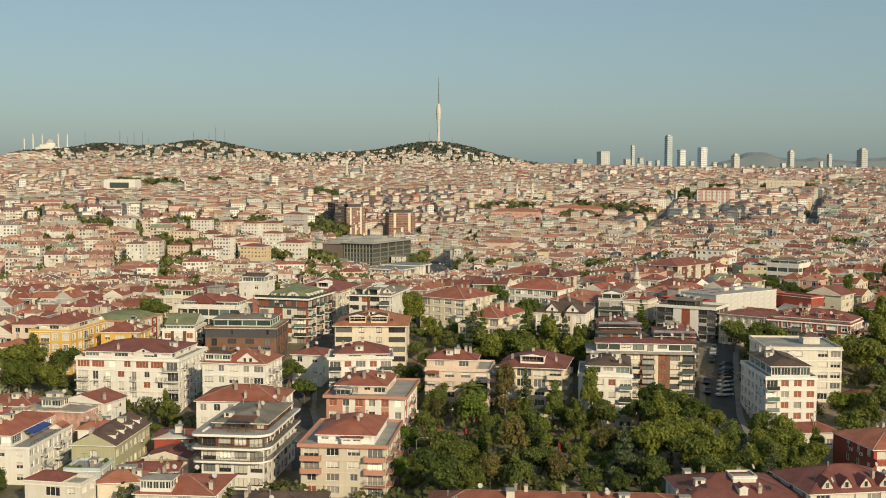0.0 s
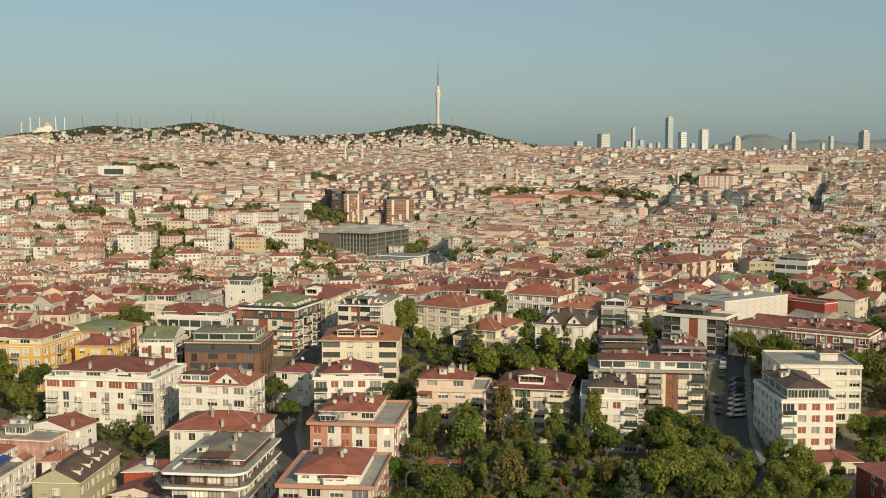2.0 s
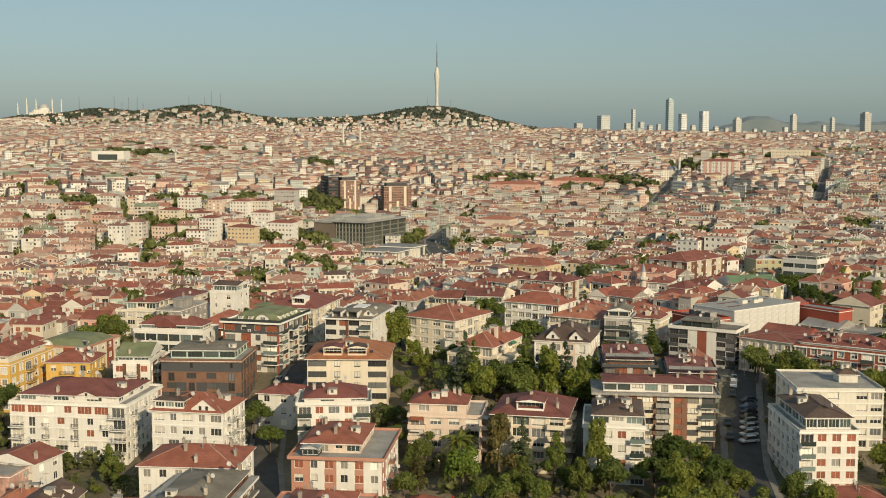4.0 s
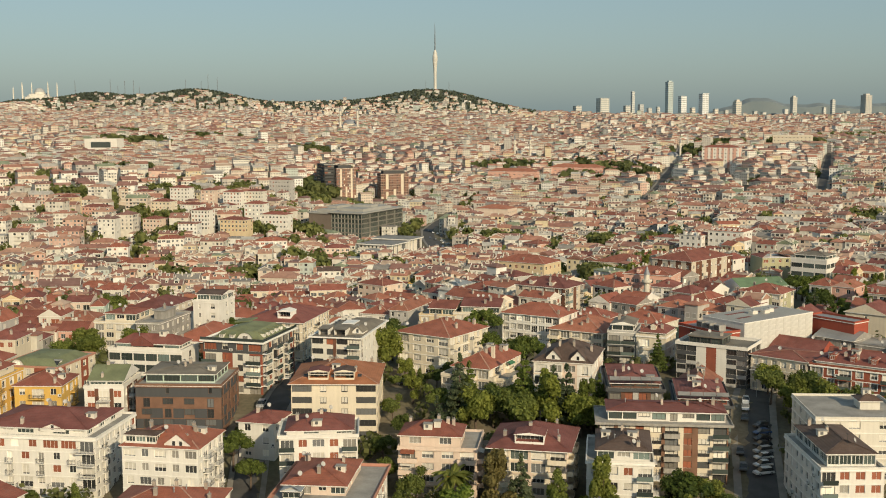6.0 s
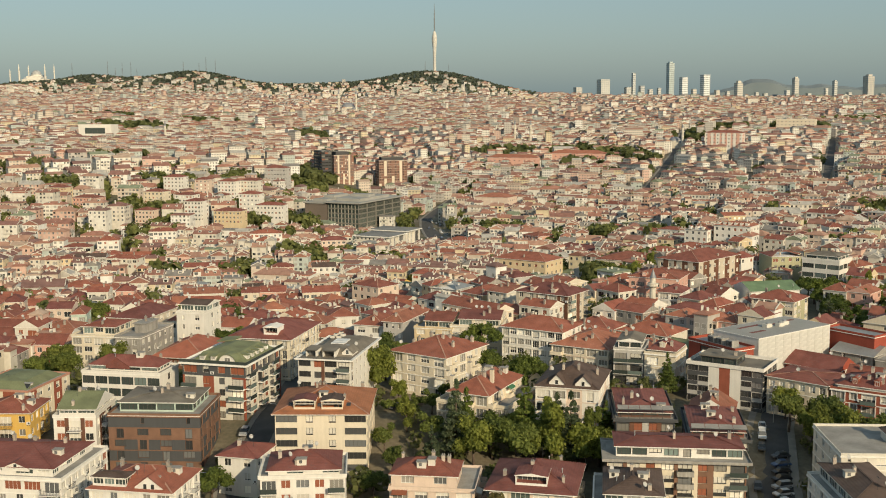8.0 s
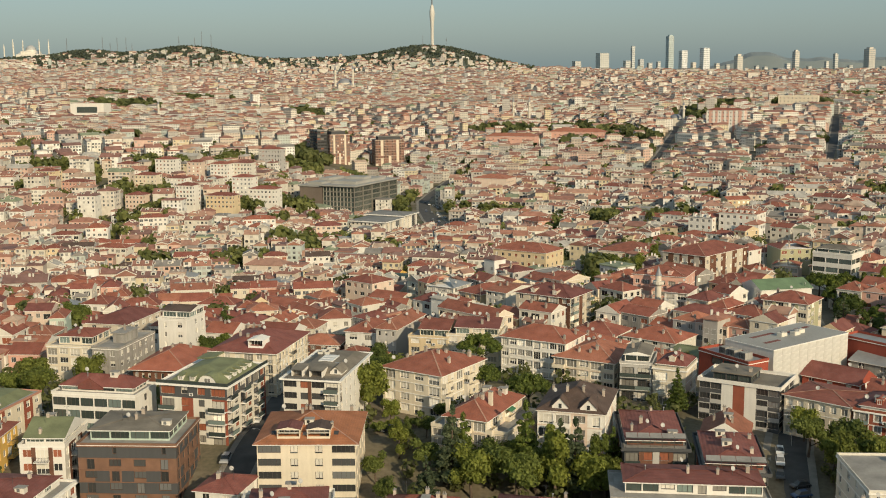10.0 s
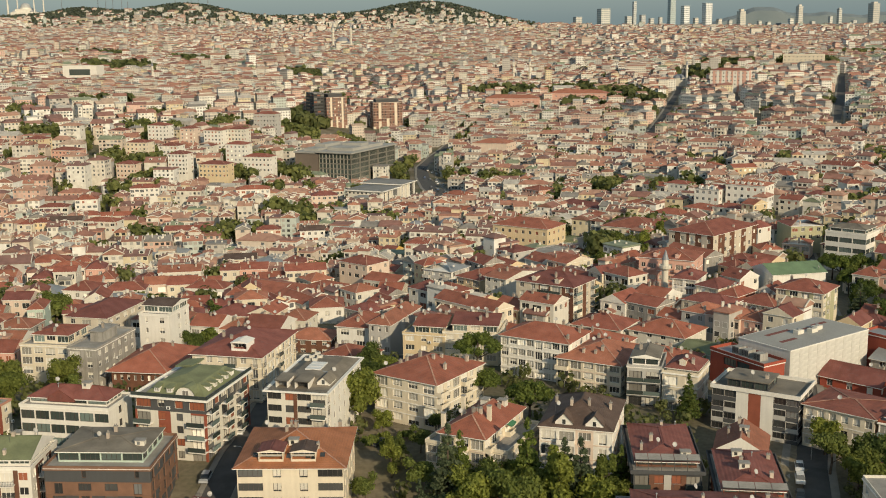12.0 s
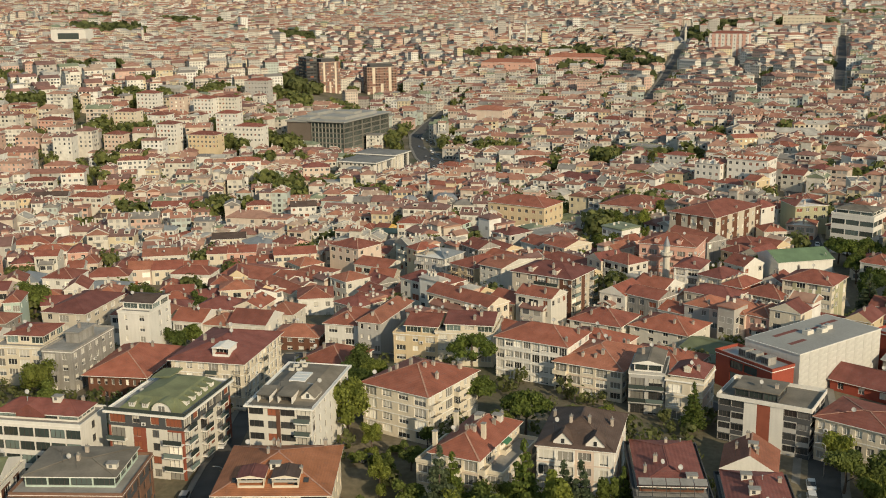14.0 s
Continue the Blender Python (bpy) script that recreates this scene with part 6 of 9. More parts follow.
mid(83, 709, -48, 18.2, 12, 3, CREAM, RED1)
mid(96, 697, -37, 16.0, 11, 3, PALE, RED2)
mid(107, 678, -48, 7.0, 11, 4, OCHRE, RED1)
mid(87, 609, -43, 11.0, 10, 2, CREAM, RED2)
mid(94, 600, -48, 6.5, 9, 4, WHITE, MAROON)
mid(104, 615, -48, 6.4, 10, 3, WHITE, RED2)
mid(118, 640, -42, 13.1, 11, 3, OLIVE, RED1)
mid(112, 595, 12, 14.0, 14, 4, OLIVE, RED2)
mid(95, 572, 7, 9.1, 10, 2, PALE, RED1)
mid(107, 588, -21, 11.0, 11, 2, ROSE, RED1)
mid(73, 571, -3, 9.3, 10, 2, CONC, METALR)
mid(75, 553, -35, 13.9, 14, 2, CREAM, RED2)
mid(153, 663, -6, 7.8, 13, 4, PALE, SLABM, flat=True)
mid(142, 624, -35, 14.7, 12, 3, CREAM, RED2)
mid(133, 562, -48, 7.6, 13, 4, CREAM, RED1)
mid(57, 956, -48, 13.8, 10, 2, OCHRE, SLABM, flat=True)
mid(133, 715, -38, 11.6, 10, 3, PALE, RED2)
mid(152, 738, -48, 11.1, 10, 3, PALE, MAROON)
mid(180, 759, 12, 11.2, 11, 4, WHITE, RED2)
mid(101, 789, -48, 16.3, 12, 4, WHITE, BROWNT)
mid(60, 936, -48, 12.3, 11, 3, OCHRE, RED1)
mid(73, 923, -44, 26.9, 14, 3, OLIVE, SLABM, flat=True)
mid(192, 863, -35, 20.6, 12, 4, WHITE, RED2)
mid(215, 870, -3, 14.9, 12, 3, CREAM, RED2)
mid(67, 1069, -31, 17.1, 12, 4, WHITE, RED2)
mid(84, 1064, -44, 16.6, 11, 3, WHITE, RED2)
mid(155, 848, -48, 15.2, 11, 3, WHITE, RED1)
mid(175, 863, -41, 10.1, 10, 3, CREAM, RED2)
mid(140, 883, 12, 16.4, 12, 3, OCHRE, RED1)
mid(128, 932, 12, 16.5, 14, 2, ROSE, RED1)


def cladding():
    """White wall panels, roof plant and rust-red roof strips of the hall."""
    hall = next(o for o in bpy.data.objects if o.name == "hall")
    top = 22.5 - hall.matrix_basis.translation.z
    pb = Mesh()
    pb.box(0, 0, 0, 0.04, 3.44, 1.56, 0)
    panel = pb.data("panel", [surface("panel_white", (0.60, 0.585, 0.54), 0.6, 0.08, 0.3, 1.0)])
    for i in range(9):
        for j in range(10):
            part("panel", panel, hall, pose(15.602, 0.05 + i * 3.5, top - 0.05 - (j + 1) * 1.6))
    for x, y, w, d in ((3.0, 6.0, 1.2, 9.0), (5.0, 15.0, 1.0, 6.0), (9.0, 4.0, 1.2, 6.0), (4.0, 23.0, 1.2, 6.0)):
        b = Mesh()
        b.box(x, y, top + 0.226, x + w, y + d, top + 0.26, 0)
        part("roof_strip", b.data("roof_strip", [MAROON]), hall)
    for x, y in ((6.4, 13.0), (7.6, 17.0), (6.8, 20.0)):
        b = Mesh()
        b.box(x, y, top + 0.22, x + 1.6, y + 2.4, top + 1.2, 0)
        b.tube((x + 0.8, y + 1.2, top + 1.2), (x + 0.8, y + 1.2, top + 1.6), 0.5, 0.5, 10, 1)
        part("roof_plant", b.data("roof_plant", [PALE, METALR]), hall)
    wing = next(o for o in bpy.data.objects if o.name == "hall_wing")
    t2 = 20.3 - wing.matrix_basis.translation.z
    for x in (5.0, 8.2, 12.0):
        b = Mesh()
        b.box(x, 2.2, t2 + 0.22, x + 2.2, 4.8, t2 + 2.0, 0)
        for k in range(4):
            b.box(x + 0.15 + k * 0.5, 2.15, t2 + 0.5, x + 0.5 + k * 0.5, 2.2, t2 + 1.8, 1)
        part("roof_plant", b.data("roof_plant", [CONC, RAIL]), wing)


cladding()


# ---- trees ----
def leaves(name, dark, lite):
    m, nt, bsdf = nodes_of(name)
    g = nt.nodes.new("ShaderNodeNewGeometry")
    oi = nt.nodes.new("ShaderNodeObjectInfo")
    col = ramp(nt, g.outputs["Random Per Island"], ((0.0, dark), (1.0, lite)))
    col = mix(nt, "MULTIPLY", 1.0, col, ramp(nt, oi.outputs["Random"], ((0, (0.60, 0.68, 0.62)), (0.5, (0.95, 0.95, 0.9)), (1, (1.2, 1.2, 1.0)))))
    nt.links.new(col, bsdf.inputs["Base Color"])
    bsdf.inputs["Roughness"].default_value = 0.7
    bsdf.inputs["Specular IOR Level"].default_value = 0.25
    tr = nt.nodes.new("ShaderNodeBsdfTranslucent")
    nt.links.new(col, tr.inputs["Color"])
    both = nt.nodes.new("ShaderNodeMixShader")
    both.inputs[0].default_value = 0.5
    out = next(n for n in nt.nodes if n.type == "OUTPUT_MATERIAL")
    nt.links.new(bsdf.outputs[0], both.inputs[1])
    nt.links.new(tr.outputs[0], both.inputs[2])
    nt.links.new(both.outputs[0], out.inputs["Surface"])
    return m


LEAF = leaves("leaf_green", (0.097, 0.128, 0.038), (0.255, 0.295, 0.087))
LEAFY = leaves("leaf_yellow_green", (0.13, 0.155, 0.038), (0.31, 0.335, 0.088))
LEAFB = leaves("leaf_russet", (0.125, 0.108, 0.045), (0.285, 0.24, 0.095))
NEEDLE = leaves("needle_green", (0.08, 0.112, 0.032), (0.215, 0.262, 0.068))
LEAFG = leaves("leaf_bright_green", (0.10, 0.155, 0.03), (0.26, 0.34, 0.075))
CEDAR = leaves("needle_grey_green", (0.07, 0.098, 0.056), (0.195, 0.23, 0.135))
DATES = surface("ripe_dates", (0.45, 0.16, 0.03), 0.7, 0.2, 2.0, 9.0, relief=0)
BARK = surface("bark", (0.13, 0.095, 0.07), 0.95, 0.3, 1.5, 8.0, relief=0.05)


def cloud(rng, blobs, count, size):
    """Small leaf clumps on the outside of some blobs: centre, radii."""
    vs, fs = [], []
    total = sum(b[3] * b[4] for b in blobs)
    for cx, cy, cz, r, h in blobs:
        for _ in range(max(4, int(count * r * h / total))):
            v = rng.normal(size=3)
            v /= np.linalg.norm(v)
            if v[2] < -0.55:
                v[2] = -v[2]
            k = rng.uniform(0.74, 1.1)
            c = np.array((cx + v[0] * r * k, cy + v[1] * r * k, cz + v[2] * h * k))
            n = v + rng.normal(size=3) * 0.42
            n /= np.linalg.norm(n)
            a = np.cross(n, rng.normal(size=3))
            a /= np.linalg.norm(a)
            b = np.cross(n, a)
            s = size * rng.uniform(0.6, 1.35)
            i = len(vs)
            vs += [tuple(c + a * s), tuple(c + b * s * 0.8 + n * s * 0.25), tuple(c - a * s), tuple(c - b * s * 0.8 + n * s * 0.25)]
            fs.append((i, i + 1, i + 2, i + 3))
    return vs, fs


def blobby(mb, blobs, rng, m=0):
    """Inner mass of the crown."""
    for cx, cy, cz, r, h in blobs:
        n = len(mb.v)
        rings, seg = 3, 6
        for i in range(1, rings):
            p = math.pi * i / rings
            for k in range(seg):
                t = 2 * math.pi * k / seg
                q = 0.78 * rng.uniform(0.8, 1.1)
                mb.v.append((cx + r * q * math.sin(p) * math.cos(t), cy + r * q * math.sin(p) * math.sin(t), cz + h * q * math.cos(p)))
        mb.v += [(cx, cy, cz + h * 0.78), (cx, cy, cz - h * 0.78)]
        for i in range(rings - 2):
            for k in range(seg):
                a, b = n + i * seg + k, n + i * seg + (k + 1) % seg
                mb.f.append((a, a + seg, b + seg, b))
                mb.m.append(m)
        last = n + (rings - 1) * seg
        for k in range(seg):
            mb.f.append((last, n + k, n + (k + 1) % seg))
            mb.f.append((last + 1, n + (rings - 2) * seg + (k + 1) % seg, n + (rings - 2) * seg + k))
            mb.m += [m, m]


def tree_model(kind, seed, leaf, name, label, category="tree"):
    """A tapered trunk with limbs, and a crown of clumps, about as tall as it grows."""
    rng = np.random.default_rng(seed)
    tb, cb, blobs = Mesh(), Mesh(), []
    if kind == "round":
        hgt, r = 9.0, 3.6
        for _ in range(15):
            a, k = rng.uniform(0, 6.28), rng.uniform(0.1, 0.78)
            blobs.append((math.cos(a) * r * k, math.sin(a) * r * k, hgt * rng.uniform(0.42, 0.84), r * rng.uniform(0.34, 0.52), r * rng.uniform(0.30, 0.46)))
        n, size = 1850, 0.275
    elif kind == "tall":
        hgt, r = 12.0, 3.0
        for _ in range(12):
            a, z = rng.uniform(0, 6.28), rng.uniform(0.28, 0.92)
            k = rng.uniform(0.1, 0.75) * (1.15 - z)
            blobs.append((math.cos(a) * r * k * 1.6, math.sin(a) * r * k * 1.6, hgt * z, r * rng.uniform(0.35, 0.5) * (1.25 - 0.6 * z), r * rng.uniform(0.4, 0.6)))
        n, size = 1850, 0.275
    elif kind == "pine":
        hgt, r = 10.0, 4.1
        for _ in range(24):
            a, k = rng.uniform(0, 6.28), math.sqrt(rng.uniform(0, 0.8))
            blobs.append((math.cos(a) * r * k, math.sin(a) * r * k, hgt * (0.80 - 0.24 * k * k + rng.uniform(-0.08, 0.03)), r * rng.uniform(0.26, 0.36), r * rng.uniform(0.20, 0.28)))
        n, size = 2100, 0.24
    elif kind == "cedar":
        hgt, r = 11.5, 4.0
        for i in range(9):
            z = 0.16 + 0.085 * i
            spread = r * (1.02 - z)
            for q in range(5 if i < 6 else 3):
                a, k = 6.28 * q / 5 + i * 1.1 + rng.uniform(-0.4, 0.4), rng.uniform(0.45, 0.8)
                blobs.append((math.cos(a) * spread * k, math.sin(a) * spread * k, hgt * z - 0.25 * k, spread * 0.38 + 0.15, 0.42))
        blobs.append((0, 0, hgt * 0.93, 0.45, 0.9))
        n, size = 1900, 0.22
    elif kind == "cypress":
        hgt, r = 11.0, 1.1
        for i in range(8):
            z = 0.12 + 0.105 * i
            blobs.append((rng.uniform(-0.15, 0.15), rng.uniform(-0.15, 0.15), hgt * z, r * math.sin(math.pi * min(0.95, 0.25 + z * 0.75)), 0.9))
        n, size = 700, 0.24
    else:
        hgt, r = 3.0, 2.0
        for _ in range(6):
            a, k = rng.uniform(0, 6.28), rng.uniform(0.1, 0.8)
            blobs.append((math.cos(a) * r * k, math.sin(a) * r * k, hgt * rng.uniform(0.3, 0.6), r * 0.45, r * 0.4))
        n, size = 500, 0.24
    top = hgt * 0.55 if kind != "pine" else hgt * 0.72
    bend = rng.uniform(-0.3, 0.3, 2)
    pts = [(0, 0, -0.6), (bend[0], bend[1], top * 0.5), (bend[0] * 0.4, bend[1] * 0.4, top), (0, 0, hgt * 0.8)]
    rad = [0.3, 0.22, 0.15, 0.05] if kind != "bush" else [0.08, 0.06, 0.05, 0.02]
    for a, b, ra, rb in zip(pts, pts[1:], rad, rad[1:]):
        tb.tube(a, b, ra, rb, 7)
    for bl in blobs[:9]:
        s = pts[1] if bl[2] < top else pts[2]
        tb.tube(s, (bl[0], bl[1], bl[2] - bl[4] * 0.4), rad[2] * 0.7, 0.03, 4)
    blobby(cb, blobs, rng)
    vs, fs = cloud(rng, blobs, n, size)
    k = len(cb.v)
    cb.v += vs
    cb.f += [tuple(i + k for i in f) for f in fs]
    cb.m += [0] * len(fs)
    root = thing(name, label, category, pose(0, -300, -50), "garden trees")
    part("trunk", tb.data("trunk", [BARK], True), root)
    part("crown", cb.data("crown", [leaf]), root)
    return root


def palm_model():
    rng = random.Random(5)
    tb, cb = Mesh(), Mesh()
    for k in range(6):
        tb.tube((0.04 * k, 0, k * 0.9 - 0.6), (0.04 * k + 0.04, 0, k * 0.9 + 0.3), 0.26, 0.22, 8)
    for k in range(34):
        a, up = rng.uniform(0, 6.28), rng.uniform(-0.3, 1.0)
        prev, w0 = Vector((0.2, 0, 4.8)), 0.14
        d = Vector((math.cos(a), math.sin(a), up)).normalized()
        for s in range(5):
            nxt = prev + d * 0.62
            d = (d + Vector((0, 0, -0.24))).normalized()
            side = Vector((-math.sin(a), math.cos(a), 0))
            w1 = (0.34, 0.42, 0.36, 0.24, 0.05)[s]
            drop = Vector((0, 0, -0.2))
            cb.face((prev, nxt, nxt + side * w1 + drop, prev + side * w0 + drop))
            cb.face((prev, prev - side * w0 + drop, nxt - side * w1 + drop, nxt))
            prev, w0 = nxt, w1
    root = thing("palm_tree", "date palm with arching fronds among garden trees", "palm tree", pose(0, -300, -50))
    part("trunk", tb.data("trunk", [BARK]), root)
    part("crown", cb.data("crown", [LEAFY]), root)
    for k in range(4):
        a, db = k * 1.57 + 0.4, Mesh()
        vs, fs = cloud(np.random.default_rng(k), [(0.2 + 0.55 * math.cos(a), 0.55 * math.sin(a), 4.25, 0.28, 0.4)], 50, 0.12)
        db.v, db.f, db.m = list(vs), [tuple(f) for f in fs], [0] * len(fs)
        part("date_cluster", db.data("date_cluster", [DATES]), root, None, "orange bunch of dates")
    return root


MODELS = {
    "round": [tree_model("round", 1, LEAF, "tree", "leafy green broadleaf tree with a rounded crown"), tree_model("round", 2, LEAFY, "tree", "yellow-green broadleaf tree in sunlight"),
              tree_model("round", 8, LEAF, "tree", "dense green broadleaf tree between houses"), tree_model("round", 14, LEAFY, "tree", "broad yellow-green tree in evening sunlight"),
              tree_model("round", 17, LEAFG, "tree", "bright green broadleaf tree in the garden"), tree_model("round", 19, LEAFB, "tree", "olive-brown broadleaf tree with drying leaves")],
    "tall": [tree_model("tall", 3, LEAF, "tree", "tall green broadleaf tree with uneven crown"), tree_model("tall", 4, LEAFY, "tree", "tall tree with drying yellow-green leaves"),
             tree_model("tall", 9, LEAFY, "tree", "tall yellow-green tree in the garden"), tree_model("tall", 13, LEAFB, "tree", "tree with dry russet-brown leaves in the garden")],
    "pine": [tree_model("pine", 5, NEEDLE, "umbrella_pine", "umbrella pine with bare trunk and flat crown")],
    "cedar": [tree_model("cedar", 6, CEDAR, "cedar_tree", "grey-green cedar with layered branches"), tree_model("cedar", 11, NEEDLE, "conifer_tree", "dark green conifer with layered branches")],
    "cypress": [tree_model("cypress", 7, NEEDLE, "cypress_tree", "slender dark green cypress between houses")],
    "bush": [tree_model("bush", 10, LEAF, "bush", "low green garden bush beside house walls", "bush"), tree_model("bush", 12, LEAFY, "bush", "yellow-green leafy garden bush beside houses", "bush")],
    "palm": [palm_model()]}
USED = set()
PLANTED = []


def plant(kind, x, y, size=1.0, pick=None):
    rng = random.Random(int(x * 31 + y * 17))
    model = MODELS[kind][pick if pick is not None else rng.randrange({"tall": 3, "round": 4}.get(kind, len(MODELS[kind])))]
    s = size * rng.uniform(0.92, 1.08)
    m = pose(x, y, terrain(x, y), 0, 0, rng.uniform(0, 360))
    if model.name not in USED:
        USED.add(model.name)
        ob = model
    else:
        ob = copy_thing(model, m)
    ob.matrix_basis = m @ Matrix.Diagonal((s, s, s * rng.uniform(0.92, 1.1), 1))
    PLANTED.append((x, y))


def in_house(x, y, gap=0.5):
    for hx, hy, ca, sa, w, d in FOOT:
        dx, dy = x - hx, y - hy
        a, b = dx * ca + dy * sa, -dx * sa + dy * ca
        if -gap < a < w + gap and -gap < b < d + gap:
            return True
    return False


# planters on the terrace of the pale blue house
zb = eaves(bluehouse, 5.3) + 0.23
for x, y in ((0.6, 0.5), (1.7, 0.5), (2.9, 0.5), (6.2, 6.2), (6.2, 5.0)):
    b = Mesh()
    b.box(x - 0.45, y - 0.25, zb, x + 0.45, y + 0.25, zb + 0.4, 0)
    planter = part("planter", b.data("planter", [CONC]), bluehouse)
    g = Mesh()
    vs, fs = cloud(np.random.default_rng(int(x * 10 + y)), [(x, y, zb + 0.55, 0.45, 0.35)], 60, 0.16)
    g.v, g.f, g.m = list(vs), [tuple(f) for f in fs], [0] * len(fs)
    part("plants", g.data("plants", [LEAFG]), planter)

# the garden below the row of houses
rngp = random.Random(21)
GARDEN = (("round", 0, -28.2, 292, 0.62), ("tall", 3, -20.9, 269.2, 0.58), ("round", 4, -11.8, 271.5, 0.92), ("tall", 3, -4.3, 277.5, 0.95), ("cedar", 0, 0.6, 279.5, 0.82), ("tall", 0, 7.6, 278.5, 0.74),
          ("round", 1, 10.2, 270.2, 0.56), ("tall", 1, 16.2, 274.8, 0.9), ("round", 0, 18.3, 268.0, 0.88), ("round", 5, 18.6, 249.4, 0.76), ("cedar", 0, 20.6, 231.1, 0.95), ("tall", 2, 13.1, 241.4, 0.66),
          ("round", 5, 7.0, 227.6, 0.74), ("tall", 3, -1.5, 234.1, 1.0), ("round", 0, 3.2, 231.2, 0.74), ("cedar", 1, -8.8, 245.6, 0.62), ("round", 2, -17.4, 240.5, 1.0), ("round", 1, -13.4, 230.0, 0.84),
          ("round", 0, -16.1, 214.2, 0.98), ("round", 4, -25.1, 247.5, 0.78), ("round", 4, -24.6, 226.5, 0.6), ("round", 1, 27.4, 241.7, 0.95), ("pine", 0, 33.6, 281.0, 0.95), ("pine", 0, 27.8, 270.0, 0.8), ("cedar", 1, 3.4, 254.0, 0.66),
          ("round", 2, -2.5, 261.7, 0.68), ("round", 5, -6.2, 225.5, 0.66), ("round", 0, 25.6, 226.4, 0.9), ("round", 2, -0.4, 222.0, 0.74), ("round", 2, 13.4, 225.2, 0.64), ("round", 3, -9.8, 217.0, 0.7),
          ("round", 2, -21.8, 234.5, 0.62), ("round", 0, -28.6, 270.8, 0.5))
spots = []
for _ in range(4000):
    x, y = rngp.uniform(-26, 52), rngp.uniform(209, 286)
    edge = 210 + 6 * math.sin(x * 0.2)
    if in_house(x, y, 2.6) or y < edge or math.hypot(x + 12.5, y - 276) < 11 or x > 20 and x < 31 and y > 255 or math.hypot(x + 18, y - 258) < 8:
        continue
    if any(math.hypot(x - px, y - py) < (6.3 if x > 30 else 5.0) for px, py in spots) or any(math.hypot(x - px, y - py) < r + 1.2 for px, py, r in ROADS):
        continue
    if x < 30 and any(math.hypot(x - px, y - py) < 3.0 + 3.4 * k for _, _, px, py, k in GARDEN):
        continue
    spots.append((x, y))
for kind, pick, x, y, k in GARDEN:
    plant(kind, x, y, k * (1.15 if y < 250 else 1.3), pick)
for x, y in spots[:90]:
    if x > 30:
        plant(rngp.choice(("round", "round", "tall", "round", "tall", "cedar", "pine")), x, y, rngp.uniform(0.62, 1.15))
    else:
        plant(rngp.choice(("round", "bush", "tall", "round")), x, y, rngp.uniform(0.4, 0.65) if y < 262 else rngp.uniform(0.65, 0.95))
for kind, x, y, k in (("round", 45, 230, 1.0), ("round", 50.5, 236, 0.95), ("tall", 44, 243, 0.8), ("round", 52, 248, 1.0), ("round", 46.5, 255, 1.0), ("tall", 53.5, 259, 0.75), ("round", 44, 268, 0.9), ("round", 55.5, 268, 0.75), ("cedar", 48, 222, 1.0), ("round", 56, 229, 0.9), ("round", 62, 243, 0.8), ("tall", 65, 256, 0.6)):
    plant(kind, x, y, k)
plant("palm", -13.5, 283.2, 1.5)
for kind, x, y, s in (("pine", -62.5, 298, 0.85), ("pine", -57, 291, 0.6), ("pine", -11, 392, 1.05), ("pine", -9.4, 368.9, 0.85), ("pine", 1.4, 357.3, 0.85), ("round", -36, 357, 1.0), ("cedar", -12, 325, 0.95), ("cedar", 8, 322.5, 1.0),
                      ("round", -1, 324.5, 0.8), ("round", 17.0, 319, 0.7), ("cedar", 19, 326, 0.7), ("cedar", 37, 364, 0.8), ("round", 61.5, 338, 0.9), ("round", 65, 331, 0.7), 
                      ("round", -127, 378, 0.9), ("round", -114, 383, 0.85), ("round", -141, 306, 1.0), ("tall", -135, 305, 0.85), ("round", -134, 292, 0.85), ("round", -125, 293, 0.8),
                      ("round", -100, 279, 0.4), ("tall", -87, 271, 0.5), ("tall", -84, 268, 0.45), ("round", -101.5, 212.5, 0.5), ("round", 69, 336, 0.8), ("round", 63, 348, 0.7),
                      ("round", 78, 283, 0.8), ("round", 82, 277, 0.8), ("round", 76, 270, 0.7), ("pine", 97, 330, 0.8), ("tall", 105, 345, 1.0), ("round", 92, 314, 1.0), ("round", 94, 304, 0.9), ("tall", 101, 326, 1.0),
                      ("round", 98, 292, 0.9), ("round", 106, 310, 1.0), ("round", 90, 285, 0.8), ("round", 88, 322, 0.9), ("tall", 110, 330, 1.0), ("round", 58, 258, 0.7), ("round", 57, 247, 0.8),
                      ("tall", -26, 331, 0.6), ("round", -30, 322, 0.55), ("round", -27, 313, 0.6), ("cedar", -19, 316, 0.6),
                      ("round", -30, 303, 0.6), ("round", -153, 470, 1.1), ("round", -122, 480, 0.9), ("round", -94, 424, 0.8), ("round", -90, 428, 0.7), ("round", -100, 470, 0.8),
                      ("round", 28, 516, 1.0), ("round", 34, 500, 0.9), ("cypress", 38, 506, 0.9), ("round", 81, 512, 0.8), ("round", 76, 520, 0.8), ("round", 22, 530, 0.9), ("tall", 46, 545, 0.9), ("round", 33, 560, 1.0), ("round", 44, 600, 1.1),
                      ("round", 52, 610, 1.1), ("tall", 60, 618, 1.0), ("round", 40, 622, 1.1), ("round", 70, 612, 1.0)):
    plant(kind, x, y, s * 1.3)
